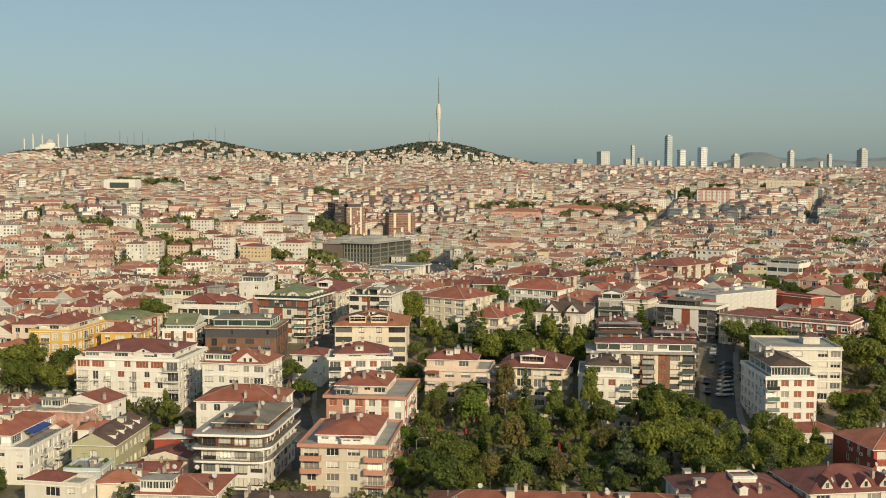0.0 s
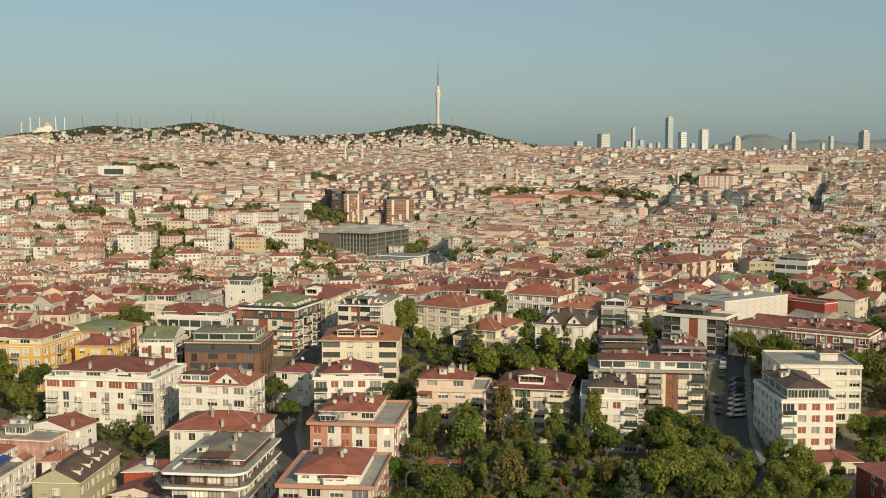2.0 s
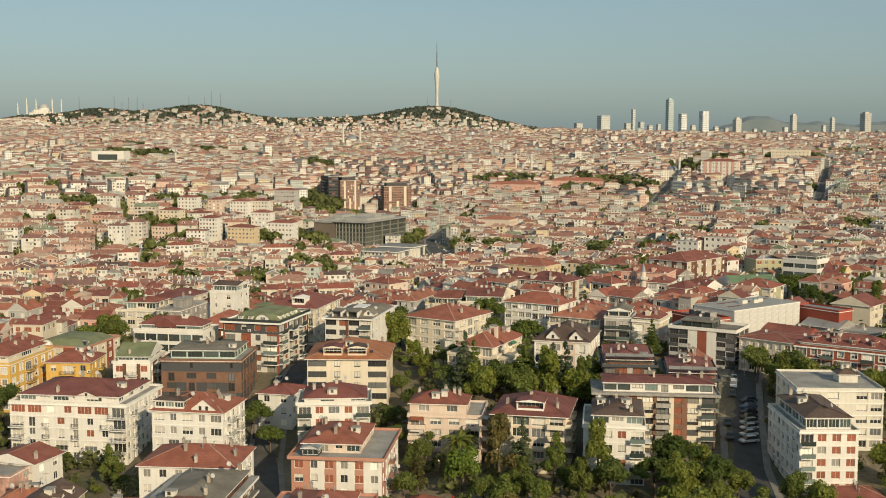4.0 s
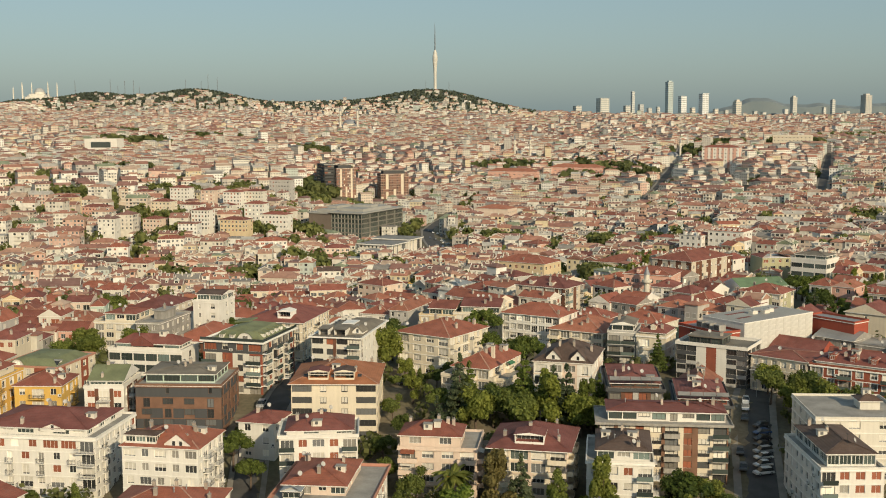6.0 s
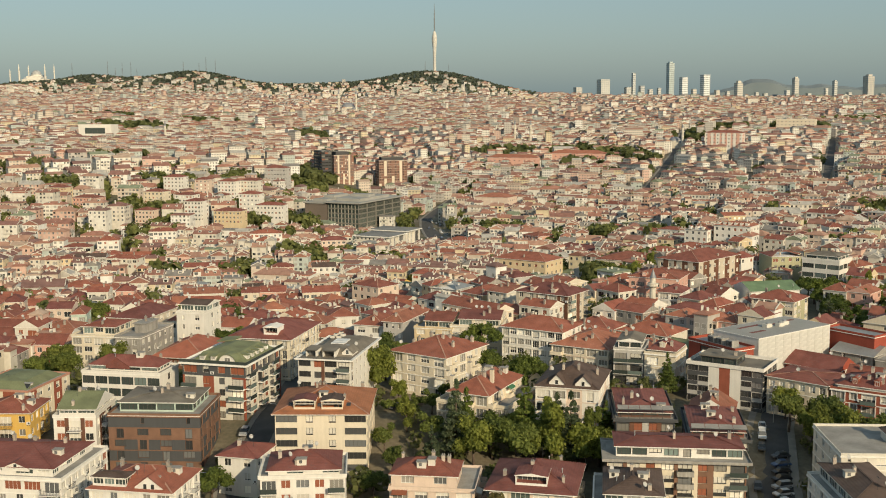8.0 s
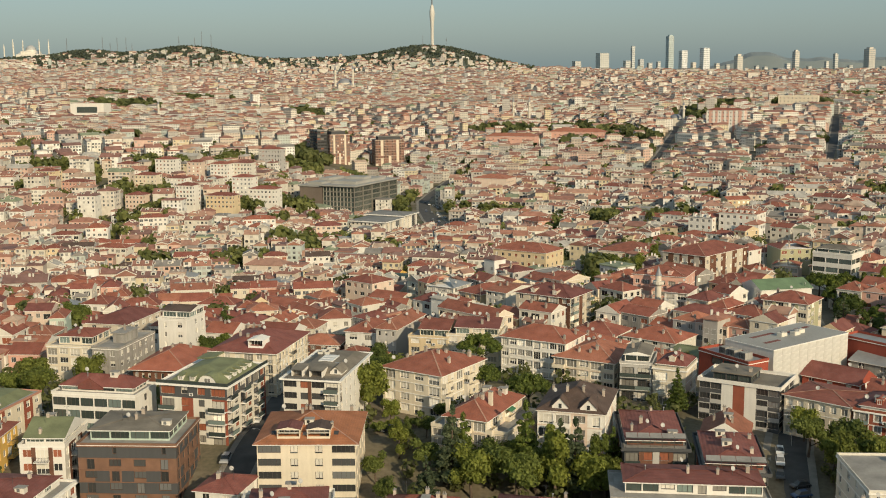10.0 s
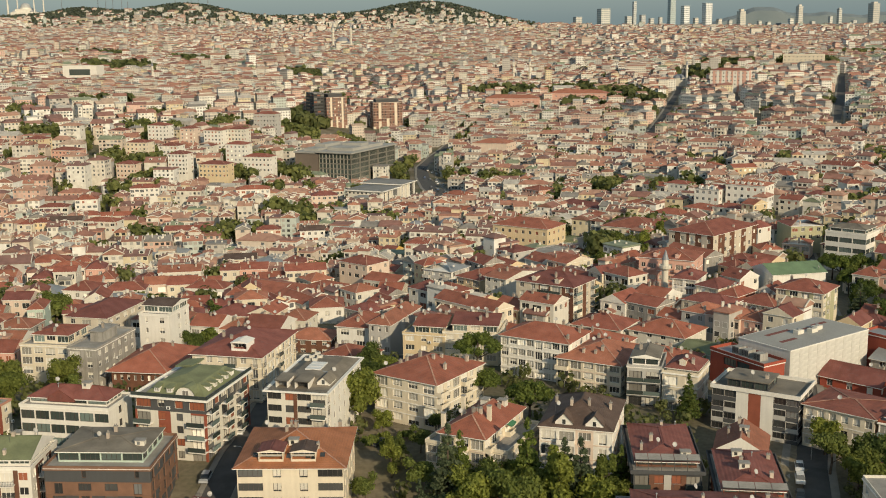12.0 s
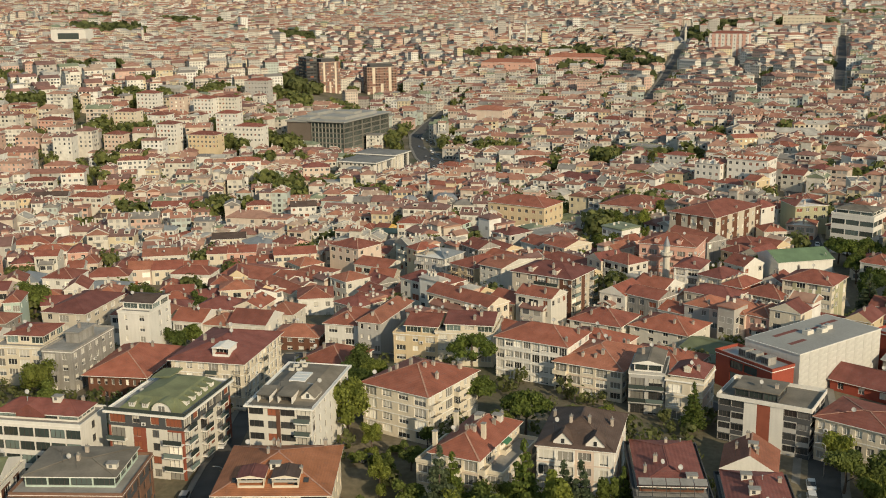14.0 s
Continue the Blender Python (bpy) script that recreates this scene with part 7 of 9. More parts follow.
for kind, x, y, s in (("cedar", -14, 322, 1.5), ("round", -10, 318, 1.2), ("round", -1, 316, 1.2), ("tall", 7, 317, 1.3), ("cedar", 1, 323, 1.4), ("round", 14, 317, 1.1), ("round", -6, 321, 1.1), ("round", 3, 320, 1.2), ("cedar", 11, 321, 1.4), ("tall", 16, 322, 1.0), ("round", 20, 314, 0.9), ("round", -20, 326, 1.0), ("round", 18, 358, 0.7),
                      ("round", -4, 352, 0.9), ("round", -30, 350, 0.6), ("bush", -24, 347, 1.0), ("round", -21, 340, 0.65), ("bush", -27, 341, 1.2), ("bush", -32, 343, 1.0), ("round", -18.5, 351, 0.6), ("tall", -25, 336, 0.55), ("bush", -20, 345, 1.1), ("bush", -29, 346, 0.9), ("round", -36, 372, 1.2), ("round", -33, 382, 1.0), ("round", -38, 392, 1.0), 
                      ("tall", 66, 326, 1.0), ("round", 72, 328, 1.2), ("round", 78, 326, 1.1), ("round", 84, 324, 1.1), ("round", 70, 322, 1.0), ("round", 112, 318, 1.4), ("tall", 118, 340, 1.3), ("round", 110, 352, 1.3), ("pine", 104, 362, 1.1), ("round", 116, 366, 1.3), ("round", 122, 326, 1.3),
                      ("round", -118, 300, 1.0), ("bush", -92, 264, 0.9), ("bush", -96, 270, 0.7), ("bush", -88, 266, 0.9), ("round", -127, 306, 1.2), ("round", -146, 300, 1.3), ("tall", -150, 292, 1.1), ("round", -122, 370, 1.2), ("round", -132, 374, 1.1), ("round", -108, 374, 0.9)):
    plant(kind, x, y, s)
# the wood beside the yellow-grey house
for _ in range(300):
    x, y = rngp.uniform(98, 165), rngp.uniform(440, 545)
    if x < 99 + abs(y - 490) * 0.10 or in_house(x, y, 2) or any(math.hypot(x - px, y - py) < 6.5 for px, py in PLANTED) or any(math.hypot(x - px, y - py) < r + 2 for px, py, r in ROADS):
        continue
    plant(rngp.choice(("round", "pine", "tall", "pine", "cedar")), x, y, rngp.uniform(0.9, 1.3))
for models in MODELS.values():
    for model in models:
        if model.name not in USED:
            for o in (*model.children_recursive, model):
                bpy.data.objects.remove(o)


# ---- cars ----
def car_model(colour, suv):
    mb, gb = Mesh(), Mesh()
    l, w, hb, ht = (4.5, 1.8, 0.85, 1.62) if suv else (4.2, 1.7, 0.75, 1.42)
    side = [(-l / 2, 0.35), (-l / 2 + 0.05, hb - 0.1), (-l / 2 + 0.9, hb + 0.05), (l / 2 - 0.25, hb + 0.08), (l / 2, hb - 0.15), (l / 2, 0.35)]
    for a, b in zip(side, side[1:]):
        mb.face([(a[0], -w / 2, a[1]), (a[0], w / 2, a[1]), (b[0], w / 2, b[1]), (b[0], -w / 2, b[1])])
    mb.face([(x, -w / 2, z) for x, z in reversed(side)][::-1])
    mb.face([(x, w / 2, z) for x, z in reversed(side)])
    cab = [(-l / 2 + 0.9, hb + 0.04), (-l / 2 + 1.6, ht), (l / 2 - (0.6 if suv else 1.0), ht), (l / 2 - 0.25, hb + 0.06)]
    t = w / 2 - 0.18
    mb.face([(cab[1][0], -t, ht), (cab[2][0], -t, ht), (cab[2][0], t, ht), (cab[1][0], t, ht)])
    for a, b in ((cab[0], cab[1]), (cab[2], cab[3])):
        gb.face([(a[0], -w / 2 + 0.06 if a[1] < ht else -t, a[1]), (b[0], -w / 2 + 0.06 if b[1] < ht else -t, b[1]), (b[0], w / 2 - 0.06 if b[1] < ht else t, b[1]), (a[0], w / 2 - 0.06 if a[1] < ht else t, a[1])])
    for s in (-1, 1):
        gb.face([(cab[0][0], s * (w / 2 - 0.06), cab[0][1]), (cab[3][0], s * (w / 2 - 0.06), cab[3][1]), (cab[2][0], s * t, ht), (cab[1][0], s * t, ht)])
    root = thing("car", f"parked {colour[0]} {'estate car' if suv else 'hatchback car'} on the street", "car", pose(0, -300, -50), "parked cars")
    paint = surface("car_paint", colour[1], 0.3, 0.05, relief=0)
    part("body", mb.data("body", [paint]), root)
    part("glazing", gb.data("glazing", [DGLASS]), root)
    wb = Mesh()
    wb.tube((0, -0.1, 0), (0, 0.1, 0), 0.32, 0.32, 12, 0)
    wb.tube((0, -0.11, 0), (0, 0.11, 0), 0.19, 0.19, 10, 1)
    wd = wb.data("wheel", [surface("rubber", (0.02, 0.02, 0.02), 0.9, relief=0), METALR])
    for x in (-l * 0.31, l * 0.31):
        for y in (-w / 2 + 0.1, w / 2 - 0.1):
            part("wheel", wd, root, pose(x, y, 0.32))
    return root


CARS = [car_model(c, s) for c, s in ((("white", (0.75, 0.75, 0.74)), False), (("silver grey", (0.42, 0.43, 0.44)), True), (("black", (0.02, 0.02, 0.025)), False), (("blue", (0.05, 0.10, 0.22)), False), (("dark grey", (0.07, 0.072, 0.078)), False), (("white", (0.75, 0.75, 0.74)), True))]
placed = set()


def park(x, y, turn, k):
    m = pose(x, y, terrain(x, y) + 0.085, 0, 0, turn)
    if k in placed:
        copy_thing(CARS[k], m)
    else:
        placed.add(k)
        CARS[k].matrix_basis = m


for i, (x, y, a) in enumerate(((56.0, 340, 80), (55.0, 335, 80), (53.8, 329.5, 80), (57.2, 326, 20), (56.6, 322.5, 20), (56.0, 319.3, 20), (55.4, 316.2, 20), (54.8, 312.5, 20), (54.2, 309.2, 20), (53.4, 305.6, 20), (52.8, 302, 20),
                               (49.6, 312, 80), (48.8, 304, 80), (60, 362, 75), (64.5, 366, 75), (-56.8, 300, 100), (-63.6, 330, 92), (-61.8, 352, 92), (-56.6, 366, 92), (-55.8, 384, 92), (-36.5, 349, 60), (-30, 344, 30), (-24, 300, 5),
                               (100.5, 500, 80), (106, 530, 80), (109, 541, 80), (101, 512, 80), (115.5, 572, 78), (112, 556, 78))):
    park(x, y, a, (i * 5 + i // 3) % 6)
for k in range(16):
    y = 945 + k * 11
    xr = -57 - (y - 945) * 0.185 if y < 1060 else -78.5 - (y - 1060) * 0.09
    park(xr + (-5.4, -1.8, 2.0, 5.4)[(k * 3 + k // 4) % 4], y, 100, (k * 5 + 1) % 6)


# ---- small things in the garden and streets ----
def flag_pole(x, y, h):
    root = thing("flag_pole", "slim pole with a slack plain red flag", "flag", pose(x, y, terrain(x, y), 0, 0, 20), "red flags")
    p = Mesh()
    p.tube((0, 0, -0.3), (0, 0, h), 0.07, 0.04, 7)
    part("pole", p.data("pole", [RAIL]), root)
    f = Mesh()
    for k in range(5):      # hanging slack, in folds
        a, b = 0.04 + k * 0.085, 0.125 + k * 0.085
        ya, yb = 0.10 * math.sin(k * 2.2), 0.10 * math.sin((k + 1) * 2.2)
        f.face([(a, ya, h - 1.5 - 0.05 * k), (b, yb, h - 1.55 - 0.05 * k), (b, yb, h - 0.1 - 0.09 * (k + 1)), (a, ya, h - 0.1 - 0.09 * k)])
    part("flag", f.data("flag", [surface("flag_cloth", (0.42, 0.02, 0.025), 0.8, 0.1, relief=0)]), root)


def street_lamp(x, y, turn):
    root = thing("street_lamp", "grey steel street lamp with a curved arm", "street lamp", pose(x, y, terrain(x, y), 0, 0, turn), "street lamps")
    p = Mesh()
    p.tube((0, 0, -0.3), (0, 0, 6.6), 0.09, 0.06, 7)
    p.tube((0, 0, 6.6), (0.6, 0, 7.1), 0.05, 0.05, 6)
    p.tube((0.6, 0, 7.1), (1.5, 0, 7.2), 0.05, 0.05, 6)
    part("pole", p.data("pole", [METALR]), root)
    h = Mesh()
    h.box(1.3, -0.14, 7.12, 2.0, 0.14, 7.24, 0)
    h.box(1.35, -0.11, 7.10, 1.95, 0.11, 7.119, 1)
    part("lamp_head", h.data("lamp_head", [METALR, CGLASS]), root)


for x, y, h in ((-13.0, 256.5, 5.6), (7.8, 245.0, 5.6)):
    flag_pole(x, y, h)
for x, y, a in ((-22.5, 240, 0), (57.6, 300, 180), (59.6, 345, 180), (47.5, 320, 0), (-66, 300, 0), (-55.5, 330, 180)):
    street_lamp(x, y, a)


def kiosk(x, y, turn, w, d):
    """Garden shelter under a low brown roof."""
    root = thing("garden_shelter", "small garden shelter with a low red tiled roof", "shelter", pose(x, y, terrain(x, y), 0, 0, turn))
    for px in (0.2, w - 0.2):
        for py in (0.2, d - 0.2):
            p = Mesh()
            p.box(px - 0.1, py - 0.1, -0.3, px + 0.1, py + 0.1, 2.6)
            part("post", p.data("post", [TIMBER]), root)
    b = Mesh()
    b.box(0.4, d * 0.5, -0.3, w - 0.4, d - 0.4, 2.6)
    part("wall", b.data("wall", [TIMBER]), root)
    rb, _ = hip_roof(0, 0, w, d, 2.6, 1.5, 0.6)
    part("roof", rb.data("roof", [RED2, TRIM, TIMBER, RED2]), root)


kiosk(-22.0, 257.8, -8, 5.6, 5.0)
kiosk(84.0, 296.0, 5, 9.0, 6.0)


# ---- landmarks in the valley ----
def office():
    """Dark glass office block with floor bands."""
    x, y, turn, w, d, n, fh = -139.0, 1019.0, 68.5, 76.0, 30.0, 6, 4.1
    z0 = terrain(-150, 1050) - 1
    root = thing("office_building", "dark glass office block with grey roof plant", "building", pose(x, y, z0, 0, 0, turn))
    FOOT.append((x, y, math.cos(radians(turn)), math.sin(radians(turn)), w, d))
    steel = surface("dark_cladding", (0.21, 0.195, 0.165), 0.55, 0.15, 0.1, 1.0)
    pale = surface("stone_cladding", (0.36, 0.34, 0.29), 0.7, 0.12, 0.1, 1.0)
    for k in range(n):
        a = Mesh()
        a.box(0.5, 0.5, k * fh, w - 0.5, d - 0.5, k * fh + fh - 0.9, 0)
        part("glass_band", a.data("glass_band", [TGLASS]), root)
        b = Mesh()
        b.box(0, 0, k * fh + fh - 0.9, w, d, (k + 1) * fh, 0)
        for i in range(6):      # broad piers on the long front
            xm = w * i / 5
            b.box(max(0, xm - 0.8), 0.0, k * fh, min(w, xm + 0.8), 0.5, k * fh + fh - 0.9, 0)
        for i in range(41):
            xm = w * i / 40
            b.box(max(0, xm - 0.07), 0.3, k * fh, min(w, xm + 0.07), 0.5, k * fh + fh - 0.9, 0)
        for i in range(10):
            ym = d * i / 9
            b.box(0.0, max(0.5, ym - 0.4), k * fh, 0.5, min(d, ym + 0.4), k * fh + fh - 0.9, 1)
        part("floor_band", b.data("floor_band", [steel, pale]), root)
    r = Mesh()
    H = n * fh
    r.box(-2, -2, H, w + 1, d + 2, H + 1.0, 0)
    r.box(10, 4, H + 1.0, w - 14, d - 2, H + 3.4, 0)
    r.box(30, 7, H + 3.4, w - 34, d - 4, H + 5.4, 0)
    part("roof", r.data("roof", [HALLR]), root, None, "stepped grey metal roof")
    hall = (-167.8, 1030.5, 68.5, 70.0, 22.0)
    v = thing("theatre_block", "windowless brown-grey hall beside the glass office", "building", pose(hall[0], hall[1], terrain(-172, 1060) - 1, 0, 0, hall[2]))
    FOOT.append((hall[0], hall[1], math.cos(radians(68.5)), math.sin(radians(68.5)), hall[3], hall[4]))
    t = Mesh()
    t.box(0, 0, -6, 70, 22, 20, 0)
    part("wall", t.data("wall", [surface("brown_cladding", (0.20, 0.16, 0.13), 0.6, 0.12, 0.1, 1.0)]), v)
    t = Mesh()
    t.box(-1, 1.6, 20, 71, 23, 21.2, 0)
    t.box(5, 3, 21.2, 60, 17, 23.4, 0)
    t.box(20, 5, 23.4, 45, 15, 25.4, 0)
    part("roof", t.data("roof", [HALLR]), v, None, "stepped grey metal roof")


def pavilion_block(lx, ly, w, d, h, root):
    """Pale walls cut by tall dark portals under a wide shallow roof."""
    b = Mesh()
    b.box(lx, ly, -3, lx + w, ly + d, h, 0)
    part("wall", b.data("wall", [PALE]), root)
    for k, s in enumerate((0.12, 0.36, 0.66)):
        c = Mesh()
        c.box(lx + w - 0.2, ly + d * s, -1, lx + w + 0.03, ly + d * (s + (0.3 if k == 2 else 0.1)), h - 1.2, 0)
        part("portal", c.data("portal", [DGLASS]), root)
    for s in (0.06, 0.30, 0.60, 0.97):
        c = Mesh()
        c.box(lx + w + 0.002, ly + d * s - 0.5, -2, lx + w + 1.4, ly + d * s + 0.5, h, 0)
        part("pillar", c.data("pillar", [WHITE]), root)
    for k in range(8):
        c = Mesh()
        c.box(lx + w * (k + 0.3) / 8, ly - 0.03, h - 2.2, lx + w * (k + 0.7) / 8, ly + 0.2, h - 0.9, 0)
        part("window", c.data("window", [DGLASS]), root)
    rb, _ = hip_roof(lx, ly, lx + w + 1, ly + d, h, 1.5, 1.6, thick=0.7)
    part("roof", rb.data("roof", [SLATEG, TRIM, SLATEG, SLATEG]), root, None, "broad shallow grey metal roof")


def pavilion():
    """Low civic building in two pale blocks with a grey annexe."""
    x, y, turn = -124.5, 907.0, -21
    root = thing("pavilion", "pale civic pavilion with broad grey roofs and portals", "building", pose(x, y, terrain(-105, 905) - 0.3, 0, 0, turn))
    FOOT.append((x, y, math.cos(radians(turn)), math.sin(radians(turn)), 28.0, 54.0))
    pavilion_block(0, 0, 26.5, 26, 11.5, root)
    pavilion_block(-4, 30, 30, 22, 12.5, root)
    b = Mesh()
    b.box(11, -10, -3, 22, -0.05, 8.5, 0)
    b.box(10.6, -10.4, 8.5, 22.4, -0.05, 9.0, 1)
    part("annexe", b.data("annexe", [CONC, METALR]), root)
    for f in range(2):
        for k in range(3):
            c = Mesh()
            c.box(22.01, -9 + k * 3, 1.5 + f * 3.4, 22.04, -7 + k * 3, 3.2 + f * 3.4, 0)
            part("window", c.data("window", [DGLASS]), root)


def brown_tower(x, y, turn, w, d, h, label):
    rust = surface("rust_cladding", (0.25, 0.13, 0.095), 0.7, 0.2, 0.1, 1.0)
    house(label, x, y, turn, w, d, terrain(x, y) + h, 10, rust, ["ww-ww-ww-ww"], "ww-ww-ww", "ww-ww-ww", ("flat",), FELT, accents=(CREAM,), bands=((1, 0, 1, 0, 0, 1, 0, 0, 1, 0, 1), (0, 0, 1, 0, 0, 1, 0, 0, 1, 0, 0), (0, 0, 1, 0, 0, 1, 0, 0, 1, 0, 0), (0, 0, 0, 0, 0, 1, 0, 0, 1, 0, 0), (0, 0, 1, 0, 0, 0, 0, 0, 1, 0, 0)), frames=FRAMED, styles=("glass",), chimneys=0, dishes=0, acs=0,
          pent=(4, 4, 4, 4, 3.5, ("flat",), DARKG, "-"), cornice=BEIGE, name="tower_block", group="brown tower blocks")


def minaret(x, y, h, scale=1.0, balconies=1, label="slender pale stone minaret with grey conical cap"):
    stone = plaster((0.66, 0.61, 0.52))
    z = terrain(x, y)
    root = thing("minaret", label, "minaret", pose(x, y, z), "minarets")
    s, b, c = Mesh(), Mesh(), Mesh()
    r = 1.25 * scale
    s.tube((0, 0, -1), (0, 0, h * 0.16), r * 1.45, r * 1.35, 12)
    s.tube((0, 0, h * 0.16), (0, 0, h * 0.82), r, r * 0.85, 12)
    part("shaft", s.data("shaft", [stone]), root)
    for k in range(balconies):
        zb = h * (0.66 - 0.2 * k)
        b.tube((0, 0, zb - 0.7), (0, 0, zb), r, r * 1.6, 12)
        b.tube((0, 0, zb), (0, 0, zb + 1.0), r * 1.6, r * 1.6, 12)
    part("balcony", b.data("balcony", [stone]), root)
    c.tube((0, 0, h * 0.82), (0, 0, h), r * 1.0, 0.05, 12)
    part("cap", c.data("cap", [surface("lead_grey", (0.25, 0.26, 0.28), 0.5, 0.1, relief=0)]), root)


def dome(mb, x, y, z, r, h, m=0, seg=16):
    rings = 5
    prev = None
    for i in range(rings + 1):
        p = math.pi / 2 * i / rings
        ring = [(x + r * math.cos(p) * math.cos(2 * math.pi * k / seg), y + r * math.cos(p) * math.sin(2 * math.pi * k / seg), z + h * math.sin(p)) for k in range(seg)]
        if prev:
            for k in range(seg):
                mb.face((prev[k], prev[(k + 1) % seg], ring[(k + 1) % seg], ring[k]), m)
        prev = ring


def mosque(x, y, w, h, turn, label):
    z = terrain(x, y)
    root = thing("mosque", label, "mosque", pose(x, y, z, 0, 0, turn))
    FOOT.append((x - w / 2, y - w / 2, 1, 0, w, w))
    a, b = Mesh(), Mesh()
    a.box(-w / 2, -w / 2, -2, w / 2, w / 2, h * 0.5, 0)
    a.tube((0, 0, h * 0.5), (0, 0, h * 0.66), w * 0.36, w * 0.36, 16, 0)
    part("wall", a.data("wall", [plaster((0.62, 0.57, 0.48))]), root)
    lead = surface("lead_grey", (0.25, 0.26, 0.28), 0.5, 0.1, relief=0)
    dome(b, 0, 0, h * 0.66, w * 0.35, h * 0.34)
    part("dome", b.data("dome", [lead]), root)
    for sx, sy in ((-1, -1), (1, -1), (1, 1), (-1, 1)):
        c = Mesh()
        dome(c, sx * w * 0.36, sy * w * 0.36, h * 0.5, w * 0.14, h * 0.14, 0, 10)
        part("small_dome", c.data("small_dome", [lead]), root)


office()
pavilion()
brown_tower(-222, 1388, 32, 25, 26, 32, "tall rust-brown tower block with pale strips")
house("dark glass slab beside the brown tower block", -236, 1386, 32, 12.5, 24, terrain(-236, 1390) + 34, 10, DARKG, ["ttt"], "", "tttt", ("flat",), FELT, frames=FRAMED, styles=("glass",), chimneys=0, dishes=0, acs=0, name="tower_block", group="brown tower blocks")
brown_tower(-172, 1410, 18, 34, 24, 30, "rust-brown tower block beside its twin")
minaret(49, 506, 19)
minaret(-72, 752, 16)
minaret(-53, 778, 18, 0.8)
mosque(-62, 760, 14, 11, -20, "small stone mosque with grey lead dome")
mosque(-40, 735, 20, 13, -20, "stone mosque with broad grey dome")
minaret(-15, 1740, 40, 1.4, 2)
minaret(8, 1737, 40, 1.4, 2)
minaret(212, 1632, 34, 1.3)
mosque(204, 1648, 22, 15, -10, "small domed mosque beside trees")
minaret(-490, 1600, 34, 1.3)
minaret(-432, 2700, 60, 2.2, 2)
minaret(-392, 2704, 62, 2.2, 2)
mosque(-413, 2720, 44, 30, 0, "grey stone mosque between two tall minarets")
hosp = house("white block with a large dark glass front", -592, 1552, -4, 46, 22, terrain(-580, 1560) + 24, 3, WHITE, ["-"], "-", "-", ("flat",), WHITE, chimneys=0, dishes=0, acs=0, name="hospital", group="large blocks")
hz = eaves(hosp, terrain(-580, 1560) + 24)
for x0, x1, z0, z1 in ((9.0, 37.0, hz - 11.0, hz - 3.5), (12.0, 37.0, hz - 17.0, hz - 14.0)):
    b = Mesh()
    b.box(x0, -0.25, z0, x1, 0.1, z1, 0)
    for k in range(1, 8):
        b.box(x0 + (x1 - x0) * k / 8 - 0.12, -0.4, z0, x0 + (x1 - x0) * k / 8 + 0.12, -0.25, z1, 1)
    part("window", b.data("window", [TGLASS, FRAMED]), hosp)
house("long pink-orange school with red roof", 30, 1505, -14, 70, 22, terrain(60, 1510) + 14, 3, PINK, ["wwwwwwwwwwww"], "www", "", ("hip", 4), RED3, chimneys=0, dishes=0, acs=0, name="school", group="large blocks")
house("pink school wing with red roof", -46, 1480, -14, 62, 18, terrain(-20, 1490) + 13, 3, PINK, ["wwwwwwwwww"], "www", "", ("hip", 4), RED3, chimneys=0, dishes=0, acs=0, name="school", group="large blocks")
house("white and red gridded apartment slab with red roof", 226, 1530, -22, 46, 18, terrain(245, 1530) + 26, 6, WHITE, ["wwwwwwwwww"], "www", "", ("hip", 3), RED2, accents=(PINK,), tone=(0, 1) * 6 + (0,), chimneys=0, dishes=0, acs=0, name="apartment_slab", group="large blocks")
house("long cream slab block with window rows", 372, 1802, -20, 56, 16, terrain(395, 1800) + 22, 5, CREAM, ["wwwwwwwwww"], "-", "", ("flat",), CREAM, chimneys=0, dishes=0, acs=0, name="apartment_slab", group="large blocks")
house("cream civic hall with tall end wall", -48, 1170, -20, 34, 26, terrain(-30, 1175) + 14, 3, ROSE, ["----"], "wwwww", "", ("hip", 3.4), RED3, chimneys=0, dishes=0, acs=0, name="civic_hall", group="large blocks")
# white apartment houses on the slope left of the offices
for x, y, w, fl, col in ((-236, 1000, 17, 6, WHITE), (-262, 1008, 13, 5, PALE), (-214, 968, 22, 5, WHITE), (-290, 1000, 16, 5, WHITE), (-318, 1004, 18, 5, CREAM), (-342, 1018, 17, 5, WHITE), (-268, 1052, 16, 7, WHITE), (-290, 1058, 12, 7, ROSE), (-250, 1062, 15, 7, PALE),
                         (-326, 1082, 18, 6, WHITE), (-352, 1058, 15, 5, ROSE), (-262, 934, 14, 7, WHITE), (-238, 930, 22, 5, OCHRE), (-300, 930, 15, 4, ROSE), (-254, 1172, 22, 7, GREYW), (-362, 962, 22, 4, PINK), (-395, 990, 16, 5, OCHRE)):
    z = terrain(x, y)
    house("pale apartment house on the slope among trees", x, y, -12, w, 13, z + 3.0 * fl, fl, col, ["-"] + ["ww" * (w // 7) + "w"] * (fl - 1), ["-"] + ["w-w"] * (fl - 1), "", ("hip", 2.2), RED2, chimneys=0, dishes=0, acs=0, group="slope apartment houses")


# ---- television tower on the hill, masts, skyline ----
def revolve(mb, prof, seg=14, m=0):
    for (ra, za), (rb, zb) in zip(prof, prof[1:]):
        mb.tube((0, 0, za), (0, 0, zb), ra, rb, seg, m)


